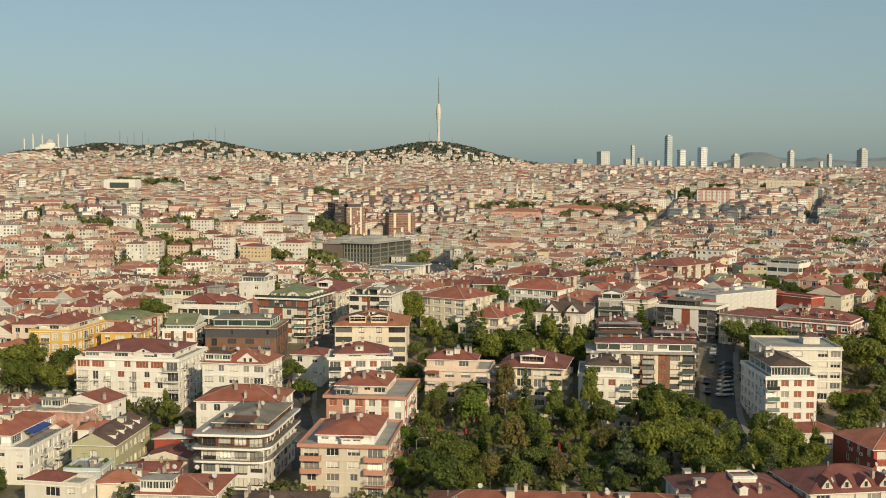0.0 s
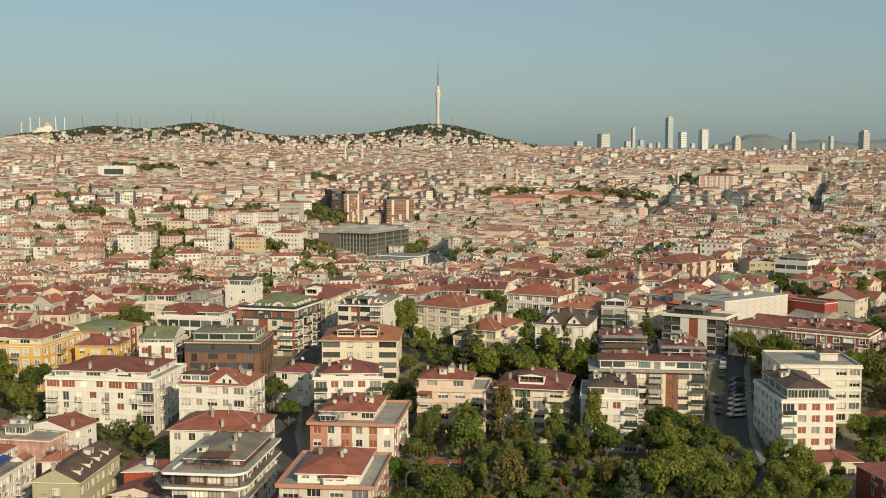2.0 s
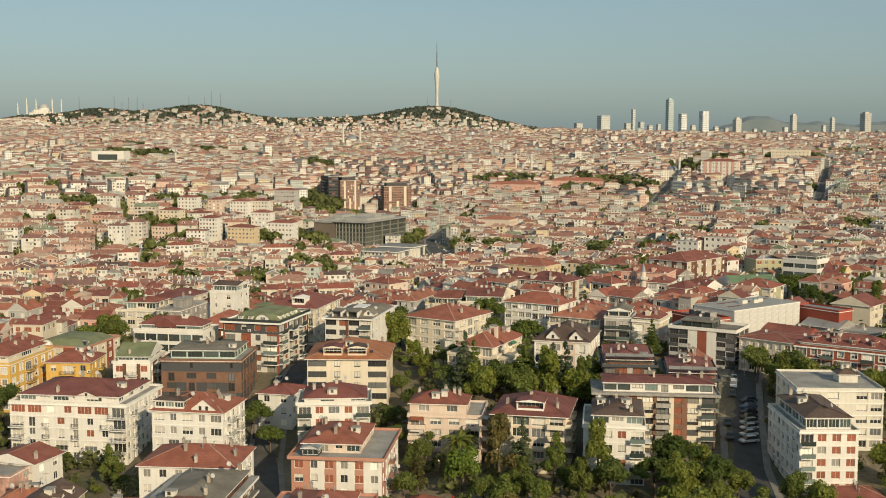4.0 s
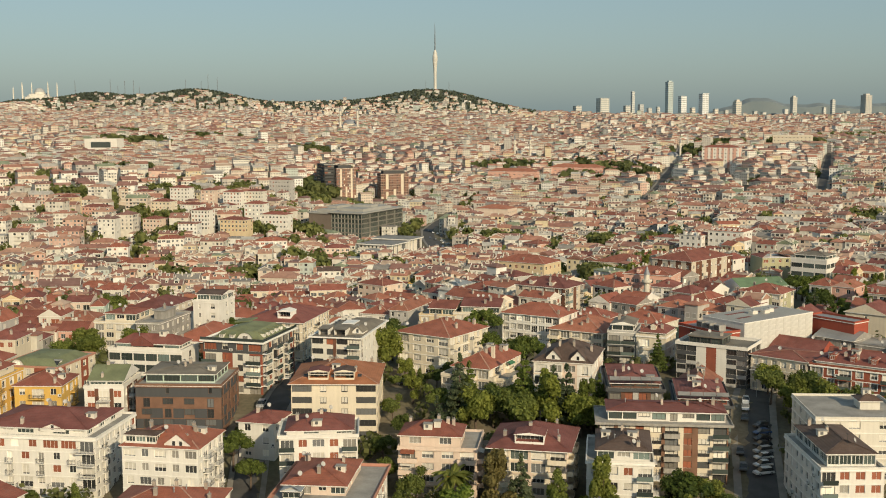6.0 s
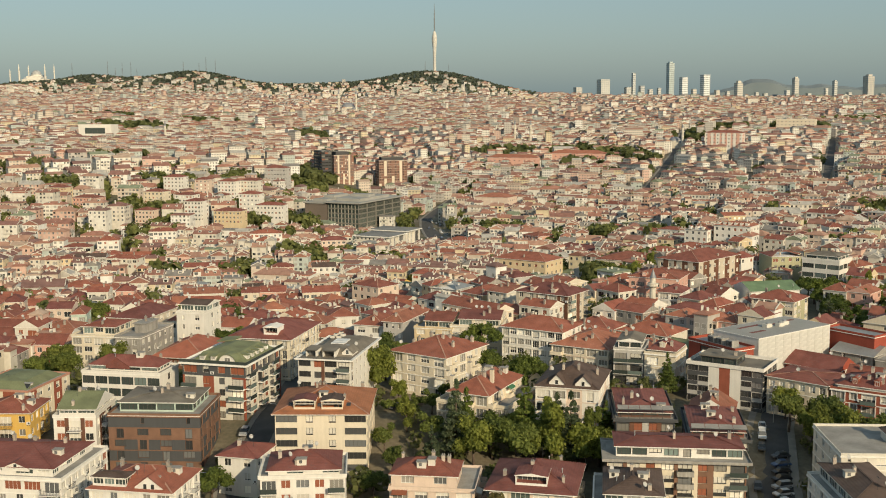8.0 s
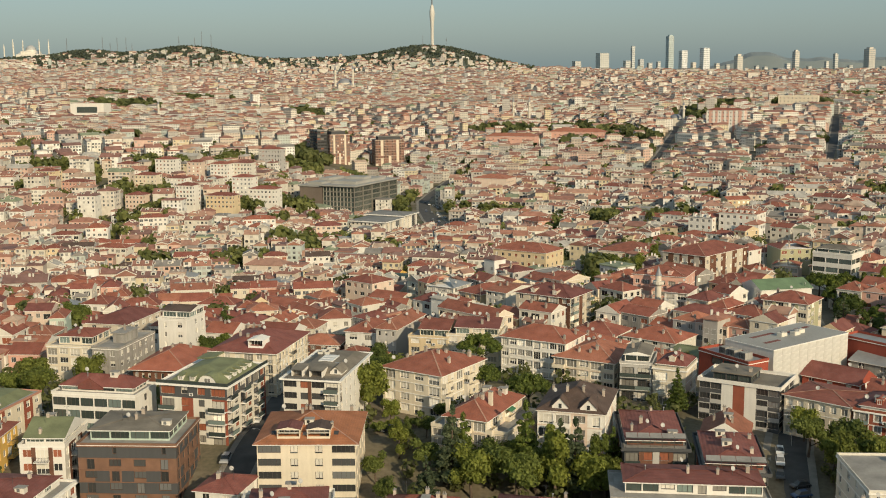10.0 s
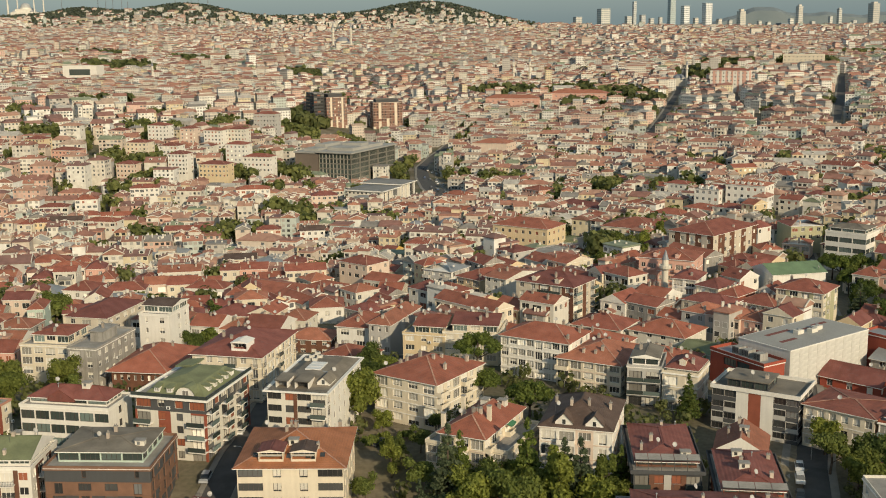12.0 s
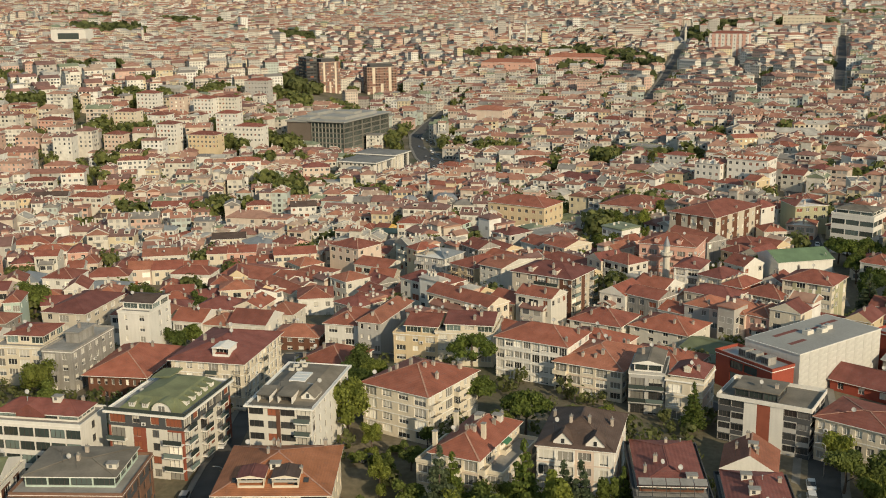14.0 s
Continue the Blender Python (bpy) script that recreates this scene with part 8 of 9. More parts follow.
def tv_tower():
    x, y = -357, 4560
    z = terrain(x, y) - 4
    root = thing("television_tower", "tall pale curved television tower on the wooded hill", "tower", pose(x, y, z))
    body = surface("tower_panels", (0.60, 0.575, 0.52), 0.6, 0.06, 0.02, 0.3)
    a, b, c = Mesh(), Mesh(), Mesh()
    revolve(a, ((7.0, -6), (6.2, 30), (5.8, 60), (6.4, 85), (7.4, 105)))
    part("shaft", a.data("shaft", [body]), root)
    revolve(b, ((7.4, 105), (9.0, 118), (10.3, 132), (9.8, 146), (7.4, 158), (5.4, 166), (3.0, 170)))
    part("pod", b.data("pod", [body, surface("tower_glass", (0.3, 0.32, 0.32), 0.4, 0.1, 0.05, 0.5)]), root)
    revolve(c, ((2.4, 170), (2.0, 210), (1.4, 245), (0.5, 276)), 8)
    part("mast", c.data("mast", [surface("mast_grey", (0.18, 0.19, 0.2), 0.6, 0.1, relief=0)]), root)


def mast(x, y, h):
    root = thing("radio_mast", "thin lattice radio mast on the hill", "mast", pose(x, y, terrain(x, y)), "radio masts")
    mb = Mesh()
    for a in range(3):
        t = 2 * math.pi * a / 3
        mb.tube((2.0 * math.cos(t), 2.0 * math.sin(t), -2), (0.5 * math.cos(t), 0.5 * math.sin(t), h), 0.32, 0.26, 5)
    for k in range(1, 9):
        z = h * k / 9
        mb.tube((-1.4, 0, z), (1.4, 0, z - 2), 0.2, 0.2, 4)
    part("lattice", mb.data("lattice", [surface("mast_grey", (0.18, 0.19, 0.2), 0.6, 0.1, relief=0)]), root)


tv_tower()
for px, h in ((760, 45), (800, 42), (215, 62), (240, 62), (255, 66), (265, 40), (228, 40), (384, 66), (400, 62), (372, 40), (345, 45), (154, 60)):
    q = (px - 784) / 2000
    mast((q - 0.0743) / (1 + 0.0743 * q) * 4400, 4400, h)


def skyscraper(px, top, base, w, colour, label, crown=0):
    """A distant tower block, with storeys and bays."""
    y = 4720.0
    q = (px - 784) / 2000
    x = 0.7 + (y - 3.4) * (q - 0.0743) / (1 + 0.0743 * q)
    z0 = terrain(x, y) - 3
    zt = 66.6 + (288 - top) * 2.353
    ww = w * 2.353
    root = thing("skyscraper", label, "skyscraper", pose(x, y, z0, 0, 0, 24), "skyline towers")
    h = zt - z0
    s = ww * 0.76
    b, g = Mesh(), Mesh()
    b.box(-s / 2, -s / 2, 0, s / 2, s / 2, h, 0)
    if crown:
        b.box(-s * 0.3, -s * 0.3, h, s * 0.3, s * 0.3, h + crown, 0)
    part("wall", b.data("wall", [surface("tower_wall", tuple(min(0.8, c * 1.25) for c in colour), 0.6, 0.08, 0.02, 0.3)]), root)
    n = max(3, int(h / 7.5))
    for k in range(n):
        zf = h * (k + 0.35) / n
        for i in range(4):
            c = (i + 0.5) / 4 * s - s / 2
            g.box(c - s * 0.085, -s / 2 - 0.15, zf, c + s * 0.085, -s / 2, zf + h / n * 0.5, 0)
            g.box(-s / 2 - 0.15, c - s * 0.085, zf, -s / 2, c + s * 0.085, zf + h / n * 0.5, 0)
    tagged(part("window_grid", g.data("window_grid", [surface("tower_window", (0.30, 0.33, 0.34), 0.3, 0.1, relief=0)]), root), kind="stuff")


for row in ((1181, 226, 288, 13, (0.36, 0.42, 0.42), "tall grey-green glass skyscraper", 5), (1204, 250, 288, 14, (0.74, 0.72, 0.66), "white skyscraper with window grid", 0), (1241, 246, 288, 16, (0.74, 0.72, 0.66), "white skyscraper with blank crown", 0),
            (1066, 253, 284, 22, (0.50, 0.49, 0.45), "broad pale tower block", 0), (1118, 242, 286, 7, (0.46, 0.47, 0.46), "thin pale distant glass tower", 0), (1108, 266, 286, 12, (0.48, 0.47, 0.44), "mid-rise grey tower on the skyline", 0), (1132, 264, 286, 10, (0.42, 0.42, 0.42), "mid-rise grey tower on the skyline", 0),
            (1299, 260, 290, 14, (0.52, 0.48, 0.42), "stepped beige tower on the skyline", 8), (1022, 266, 282, 15, (0.46, 0.44, 0.41), "pale blocks on the skyline", 0), (1397, 253, 292, 11, (0.50, 0.47, 0.42), "beige tower with round crown", 6), (1450, 270, 292, 7, (0.55, 0.53, 0.49), "slim pale tower on the skyline", 0),
            (1465, 258, 292, 8, (0.48, 0.47, 0.44), "tall slim grey tower", 3), (1523, 250, 293, 17, (0.44, 0.41, 0.37), "large curved grey-brown tower", 6), (1369, 280, 293, 19, (0.10, 0.14, 0.20), "dark blue glass block", 0), (1383, 273, 292, 9, (0.6, 0.58, 0.54), "slim white tower on the skyline", 0),
            (1162, 268, 287, 7, (0.5, 0.48, 0.45), "slim pale tower on the skyline", 0), (1147, 270, 287, 9, (0.5, 0.48, 0.45), "pale mid-rise tower on the skyline", 0), (1222, 270, 288, 9, (0.58, 0.52, 0.45), "beige apartment tower on the skyline", 0), (1262, 272, 288, 9, (0.58, 0.52, 0.45), "beige apartment tower on the skyline", 0),
            (1280, 274, 288, 8, (0.5, 0.48, 0.45), "pale mid-rise tower on the skyline", 0), (1330, 276, 290, 8, (0.52, 0.5, 0.46), "pale mid-rise tower on the skyline", 0), (1345, 278, 290, 9, (0.52, 0.5, 0.46), "pale mid-rise tower on the skyline", 0), (1420, 278, 291, 9, (0.5, 0.48, 0.45), "pale mid-rise tower on the skyline", 0), (1490, 277, 292, 9, (0.5, 0.48, 0.45), "pale mid-rise tower on the skyline", 0), (1546, 279, 292, 9, (0.5, 0.48, 0.45), "pale mid-rise tower on the skyline", 0)):
    skyscraper(*row)


def great_mosque():
    x, y = -1976, 4580
    z = terrain(x, y) - 2
    root = thing("great_mosque", "distant pale mosque with six minarets on the ridge", "mosque", pose(x, y, z) @ Matrix.Scale(1.22, 4))
    stone = surface("pale_stone", (0.72, 0.68, 0.60), 0.8, 0.06, 0.02, 0.3)
    a, b = Mesh(), Mesh()
    a.box(-38, -30, -6, 38, 30, 16, 0)
    a.box(-26, -22, 16, 26, 22, 26, 0)
    a.tube((0, 0, 26), (0, 0, 31), 17, 17, 16, 0)
    part("wall", a.data("wall", [stone]), root)
    dome(b, 0, 0, 31, 16.5, 15)
    for sx in (-1, 1):
        dome(b, sx * 24, 0, 20, 11, 9)
        dome(b, sx * 30, -20, 16, 7, 6)
    part("dome", b.data("dome", [surface("lead_pale", (0.42, 0.42, 0.41), 0.5, 0.1, relief=0)]), root)
    for dx, dy, h in ((-86, -10, 50), (-72, 30, 50), (-46, -30, 66), (-40, 30, 66), (42, -30, 66), (48, 30, 66)):
        m = Mesh()
        m.tube((dx, dy, -6), (dx, dy, h * 0.8), 2.4, 2.0, 8)
        m.tube((dx, dy, h * 0.6), (dx, dy, h * 0.63), 3.2, 3.2, 8)
        m.tube((dx, dy, h * 0.8), (dx, dy, h), 2.2, 0.1, 8)
        part("minaret", m.data("minaret", [stone]), root)


great_mosque()


def backdrop():
    """The far ridges behind the skyline, their blue haze put into the base colour."""
    mb = Mesh()
    m, nt, bsdf = nodes_of("haze_tinted_ridge")
    # blue-grey base colour stands in for the haze of distance
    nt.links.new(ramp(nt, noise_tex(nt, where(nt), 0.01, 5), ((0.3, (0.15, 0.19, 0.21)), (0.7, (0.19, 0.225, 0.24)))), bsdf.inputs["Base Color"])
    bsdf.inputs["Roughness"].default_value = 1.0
    prev = None
    for k in range(120):
        u = -0.05 + 0.5 * k / 119
        x = u * 4950
        h = 84 + 62 * math.exp(-((u - 0.192) / 0.024) ** 2) + 34 * math.exp(-((u - 0.235) / 0.03) ** 2) + 40 * math.exp(-((u - 0.305) / 0.05) ** 2) + 4 * math.sin(u * 130) + 2.5 * math.sin(u * 310)
        row = [(x, 4890, 40), (x, 4900, h * 0.9), (x, 4950, h)]
        if prev:
            for i in range(2):
                mb.face((prev[i], row[i], row[i + 1], prev[i + 1]))
        prev = row
    tagged(new("backdrop", mb.data("backdrop", [m], True)), "ridge far behind the city, blue haze put into its colour", "hills", kind="structure")


backdrop()


# ---- the mass of the city ----
def city_walls(windows):
    m, nt, bsdf = nodes_of("city_plaster")
    g = nt.nodes.new("ShaderNodeNewGeometry")
    col = ramp(nt, g.outputs["Random Per Island"], ((0.0, (0.75, 0.72, 0.65)), (0.17, (0.65, 0.61, 0.53)), (0.32, (0.79, 0.77, 0.72)), (0.44, (0.63, 0.53, 0.44)), (0.55, (0.49, 0.46, 0.42)), (0.67, (0.68, 0.63, 0.55)), (0.79, (0.68, 0.58, 0.40)), (0.87, (0.64, 0.44, 0.36)), (0.945, (0.50, 0.55, 0.51))), "CONSTANT")
    co = where(nt)
    col = mix(nt, "MULTIPLY", 0.5, col, ramp(nt, noise_tex(nt, co, 0.35, 5), ((0.3, (0.66, 0.63, 0.6)), (0.65, (1.05, 1.05, 1.05)))))
    if windows:
        uv = nt.nodes.new("ShaderNodeUVMap")
        sx = nt.nodes.new("ShaderNodeSeparateXYZ")
        nt.links.new(uv.outputs[0], sx.inputs[0])

        def inside(sock, lo, hi):
            f = nt.nodes.new("ShaderNodeMath")
            f.operation = "FRACT"
            nt.links.new(sock, f.inputs[0])
            c = nt.nodes.new("ShaderNodeMath")
            c.operation = "COMPARE"
            nt.links.new(f.outputs[0], c.inputs[0])
            c.inputs[1].default_value, c.inputs[2].default_value = (lo + hi) / 2, (hi - lo) / 2
            return c.outputs[0]
        p = nt.nodes.new("ShaderNodeMath")
        p.operation = "MULTIPLY"
        nt.links.new(inside(sx.outputs[0], 0.27, 0.73), p.inputs[0])
        nt.links.new(inside(sx.outputs[1], 0.32, 0.78), p.inputs[1])
        col = mix(nt, "MIX", p.outputs[0], col, (0.21, 0.20, 0.19))
    nt.links.new(col, bsdf.inputs["Base Color"])
    bsdf.inputs["Roughness"].default_value = 0.9
    return m


def city_roofs():
    m, nt, bsdf = nodes_of("city_tiles")
    g = nt.nodes.new("ShaderNodeNewGeometry")
    col = ramp(nt, g.outputs["Random Per Island"], ((0.0, (0.40, 0.195, 0.14)), (0.15, (0.31, 0.155, 0.12)), (0.28, (0.44, 0.26, 0.19)), (0.42, (0.28, 0.145, 0.12)), (0.54, (0.39, 0.225, 0.17)), (0.64, (0.22, 0.125, 0.11)), (0.72, (0.47, 0.35, 0.27)), (0.81, (0.46, 0.44, 0.40)), (0.905, (0.26, 0.245, 0.225)), (0.96, (0.24, 0.28, 0.19))), "CONSTANT")
    co = where(nt)
    col = mix(nt, "MULTIPLY", 0.7, col, ramp(nt, noise_tex(nt, co, 0.3, 6), ((0.3, (0.6, 0.58, 0.56)), (0.68, (1.15, 1.12, 1.1)))))
    nt.links.new(col, bsdf.inputs["Base Color"])
    bsdf.inputs["Roughness"].default_value = 0.85
    return m


rngc = np.random.default_rng(7)
FARTREE = []


class Near:
    """Quick test against footprints, roads and woods."""

    def __init__(self):
        self.cells = {}
        for hx, hy, ca, sa, w, d in FOOT:
            n, k = max(1, int(w / 6)), max(1, int(d / 6))
            for i in range(n + 1):
                for j in range(k + 1):
                    a, b = w * i / n, d * j / k
                    self.add(hx + ca * a - sa * b, hy + sa * a + ca * b, 3.0)
        for x, y, r in ROADS:
            self.add(x, y, r)

    def add(self, x, y, r):
        self.cells.setdefault((int(x // 30), int(y // 30)), []).append((x, y, r))

    def free(self, x, y, r):
        i, j = int(x // 30), int(y // 30)
        for a in (i - 1, i, i + 1):
            for b in (j - 1, j, j + 1):
                for px, py, pr in self.cells.get((a, b), ()):
                    if (px - x) ** 2 + (py - y) ** 2 < (pr + r) ** 2:
                        return False
        return True


near = Near()


def turn_at(x, y):
    """The lie of the streets."""
    u = x / max(y, 200)
    return -18 - 22 * math.tanh(u * 6) + 16 * math.sin(x * 0.011 + 1.3) * math.cos(y * 0.006) if y < 1400 else 20 * math.sin(x * 0.006) + 14 * math.cos(y * 0.005 + x * 0.002)


CLEAR = [(-106, 1012, 20), (-195, 1012, 24), (-178, 1050, 26), (-212, 1275, 40), (-225, 1225, 30), (-112, 918, 24), (-75, 950, 20), (-92, 985, 26), (-102, 1030, 26), (-110, 1075, 26), (-98, 1120, 18), (-140, 1075, 30), (-205, 1375, 40), (-160, 1385, 42), (-232, 1335, 40), (-175, 1190, 26), (-190, 1270, 24), (-195, 1340, 36), (-120, 1150, 24)]
GROVE = [(-280, 922, 13), (-206, 946, 13), (-332, 1098, 9), (-452, 1162, 12), (-171, 764, 10), (-154, 833, 9), (298, 1140, 12), (125, 988, 8), (96, 1359, 12), (122, 1550, 16), (230, 1650, 16), (250, 1755, 16), (-49, 1028, 8)]
WOODS = [(-190, 985, 26), (-225, 1025, 22), (-300, 965, 30), (-275, 985, 18), (-168, 744, 15), (-152, 835, 16), (-135, 822, 12), (-138, 800, 10), (-215, 725, 11), (-192, 742, 10), (53, 664, 14), (40, 604, 14), (-88, 801, 12), (-77, 793, 10), (-97, 1015, 9), (-205, 1195, 13), (-215, 1240, 12), (-165, 1215, 9), (-101, 1060, 9), (-104, 1092, 9),
         (-340, 1130, 26), (-420, 1060, 26), (-500, 1200, 30), (-450, 1320, 30), (-380, 1240, 26), (10, 1600, 40), (70, 1620, 34), (-40, 1640, 30), (110, 1560, 30), (130, 1500, 28), (140, 1440, 24), (60, 1460, 22), (255, 1760, 44), (232, 1690, 30), (300, 1860, 40), (-610, 1800, 60), (-540, 2000, 60), (-720, 2050, 70), (-330, 1840, 40),
         (-250, 1600, 34), (-240, 1360, 26), (-290, 1180, 24), (335, 1000, 24), (360, 1040, 26), (390, 1120, 26), (250, 900, 18), (95, 860, 16), (60, 900, 18), (180, 720, 12), (-230, 1250, 22), (-170, 1250, 18), (420, 1850, 50), (560, 2050, 60), (-20, 985, 16), (15, 890, 14)]


def settle():
    """House plots: quarters with a lie of their own, each of street blocks with two rows of houses back to back."""
    seeds = []
    y = 330.0
    while y < 4600:
        gap = 190 + y * 0.045
        x = -0.5 * y - 160
        while x < 0.42 * y + 160:
            px, py = x + rngc.uniform(-0.3, 0.3) * gap, y + rngc.uniform(-0.3, 0.3) * gap
            seeds.append((px, py, turn_at(px, py) + rngc.normal() * (6 if py < 1000 else 17), gap))
            x += gap
        y += gap * 0.9
    at_x, at_y = np.array([q[0] for q in seeds]), np.array([q[1] for q in seeds])
    out = []
    for k, (sx, sy, lie, gap) in enumerate(seeds):
        ca, sa = math.cos(radians(lie)), math.sin(radians(lie))
        open_slope = -0.42 < sx / sy < -0.13 and 860 < sy < 1330 and rngc.random() < 0.6
        size = 1 + max(0.0, sy - 1300) * 0.00017
        deep, yard, street = (11.5, 9.0, 9.0) if open_slope else (10.0 * size, 3.5 * size, 6.5 * size)
        v = -gap + rngc.uniform(0, 8)
        while v < gap:
            for back in (0, 1):
                u, run = -gap + rngc.uniform(0, 10), rngc.uniform(40, 95)
                while u < gap:
                    w = rngc.uniform(11, 19) if open_slope else (rngc.uniform(6.5, 11.5) if rngc.random() < 0.9 else rngc.uniform(14, 26)) * size
                    d = deep * rngc.uniform(0.85, 1.12)
                    lu, lv = u + w / 2, v + back * (deep + yard) + d / 2 + rngc.normal() * 0.5
                    cx, cy = sx + ca * lu - sa * lv, sy + sa * lu + ca * lv
                    u += w + (rngc.uniform(3, 8) if open_slope else 0.05 if rngc.random() < 0.9 else rngc.uniform(1.5, 5))
                    run -= w
                    if run < 0:
                        u += rngc.uniform(5, 8) * size
                        run = rngc.uniform(40, 95)
                    if not (215 < cy < 4330 and -0.5 * cy - 60 < cx < 0.4 * cy + 60) or cy < 428 and -142 < cx < 112:
                        continue
                    if np.argmin((at_x - cx) ** 2 + (at_y - cy) ** 2) != k:
                        continue
                    bearing = cx / cy
                    if cy > 3600 and -0.43 < bearing < 0.02 and rngc.random() < 0.35 + (cy - 3600) / 1500:
                        continue
                    if cy > 3650 and terrain(cx, cy) > 128 and rngc.random() < 0.62:
                        continue
                    if any((cx - a0) ** 2 + (cy - b0) ** 2 < r0 * r0 for a0, b0, r0 in WOODS + CLEAR + GROVE):
                        continue
                    if rngc.random() < (0.2 if open_slope else 0.12 if cy < 1500 else 0.075):
                        for _ in range(2):
                            FARTREE.append((cx + rngc.normal() * 3, cy + rngc.normal() * 2.5, rngc.uniform(3.0, 5.4)))
                        continue
                    if not near.free(cx, cy, max(w, d) * 0.4):
                        continue
                    fl = int(rngc.choice((3, 4, 4, 5, 5, 6) if open_slope else (2, 3, 3, 3, 4, 4, 5) if cy > 1050 else (2, 2, 2, 3) if cy < 620 and cx < -45 else (2, 2, 3, 3, 3, 4, 4)))
                    if -235 < cx < -55 and 860 < cy < 1045:
                        fl = min(fl, 2)
                    if cy > 1500 and rngc.random() < 0.03:
                        fl += int(rngc.integers(2, 5))
                    turned = lie + rngc.normal() * 2.5
                    out.append((cx, cy, w, d, turned, fl))
                    if cy < 1250:
                        if rngc.random() < (0.6 if cy < 720 else 0.4):      # a wing or a raised part
                            lx, ly = rngc.uniform(-0.25, 0.25) * w, rngc.choice((-0.45, 0.4)) * d
                            out.append((cx + ca * lx - sa * ly, cy + sa * lx + ca * ly, w * rngc.uniform(0.4, 0.75), d * rngc.uniform(0.4, 0.7), turned, fl + float(rngc.choice((-1, -1, -0.6, 0.4, 0.8)))))
                        if rngc.random() < 0.3:      # sheds in the yard
                            lx, ly = rngc.uniform(-0.5, 0.5) * w, -0.5 * d - rngc.uniform(1, 3)
                            out.append((cx + ca * lx - sa * ly, cy + sa * lx + ca * ly, rngc.uniform(4, 8), rngc.uniform(3, 5), turned, float(rngc.choice((1, 1, 1.5, 2)))))
                    elif rngc.random() < 0.22:      # a raised stair head or top room
                        out.append((cx + rngc.uniform(-0.2, 0.2) * w, cy + rngc.uniform(-0.1, 0.1) * d, w * rngc.uniform(0.3, 0.5), d * rngc.uniform(0.35, 0.6), turned, fl + float(rngc.choice((0.6, 0.8, 1.0)))))
            v += 2 * deep + yard + street
    out.sort(key=lambda q: q[1])
    return out


PLOTS = settle()
MIDCOL = ((WHITE, "white"), (CREAM, "cream"), (PALE, "pale"), (BEIGE, "beige"), (ROSE, "rose"), (GREYW, "grey"), (PALE, "pale"), (CREAM, "cream"), (OCHRE, "ochre"), (PINK, "pink"), (CONC, "bare concrete"))
MIDTILE = ((RED1, "red tiled"), (RED2, "dark red tiled"), (RED3, "orange-red tiled"), (RED1, "red tiled"), (MAROON, "maroon tiled"), (RED2, "dark red tiled"))
rngm = random.Random(4)
mass, count = [], 0
for p in PLOTS:
    cx, cy, w, d, a, fl = p
    if cy < 700 and count < 235 and w > 6 and d > 6 and abs(cx / cy + 0.05) < 0.42:
        count += 1
        ca, sa = math.cos(radians(a)), math.sin(radians(a))
        fl = max(2, min(int(fl), 4))
        nb = max(2, int(w / 3.0))
        rows = ["".join(rngm.choice("wwWgw") for _ in range(nb)) for _ in range(2)]
        (wall, shade), (tile, hue) = rngm.choice(MIDCOL), rngm.choice(MIDTILE)
        house(f"{shade} terraced town house with {hue} roof", cx - ca * w / 2 + sa * d / 2, cy - sa * w / 2 - ca * d / 2, a, w, d, terrain(cx, cy) + 3.0 * fl, fl, wall, ["-"] * (fl - 2) + rows, ["-"] * (fl - 1) + ["w" + rngm.choice("-w") + "w"], "",
              ("gable", rngm.uniform(1.8, 2.6), "x" if w >= d * 0.8 else "y") if rngm.random() < 0.6 else ("hip", rngm.uniform(1.8, 2.6)), tile, chimneys=rngm.choice((1, 1, 2)), dishes=rngm.choice((0, 0, 0, 1)), acs=0, name="town_house", group="town houses", over=0.3, joined=True)
    else:
        mass.append(p)
PANES = surface("far_pane", (0.15, 0.155, 0.16), 0.35, 0.1, relief=0)
DRAPES = surface("far_curtain", (0.40, 0.38, 0.34), 0.6, 0.1, relief=0)


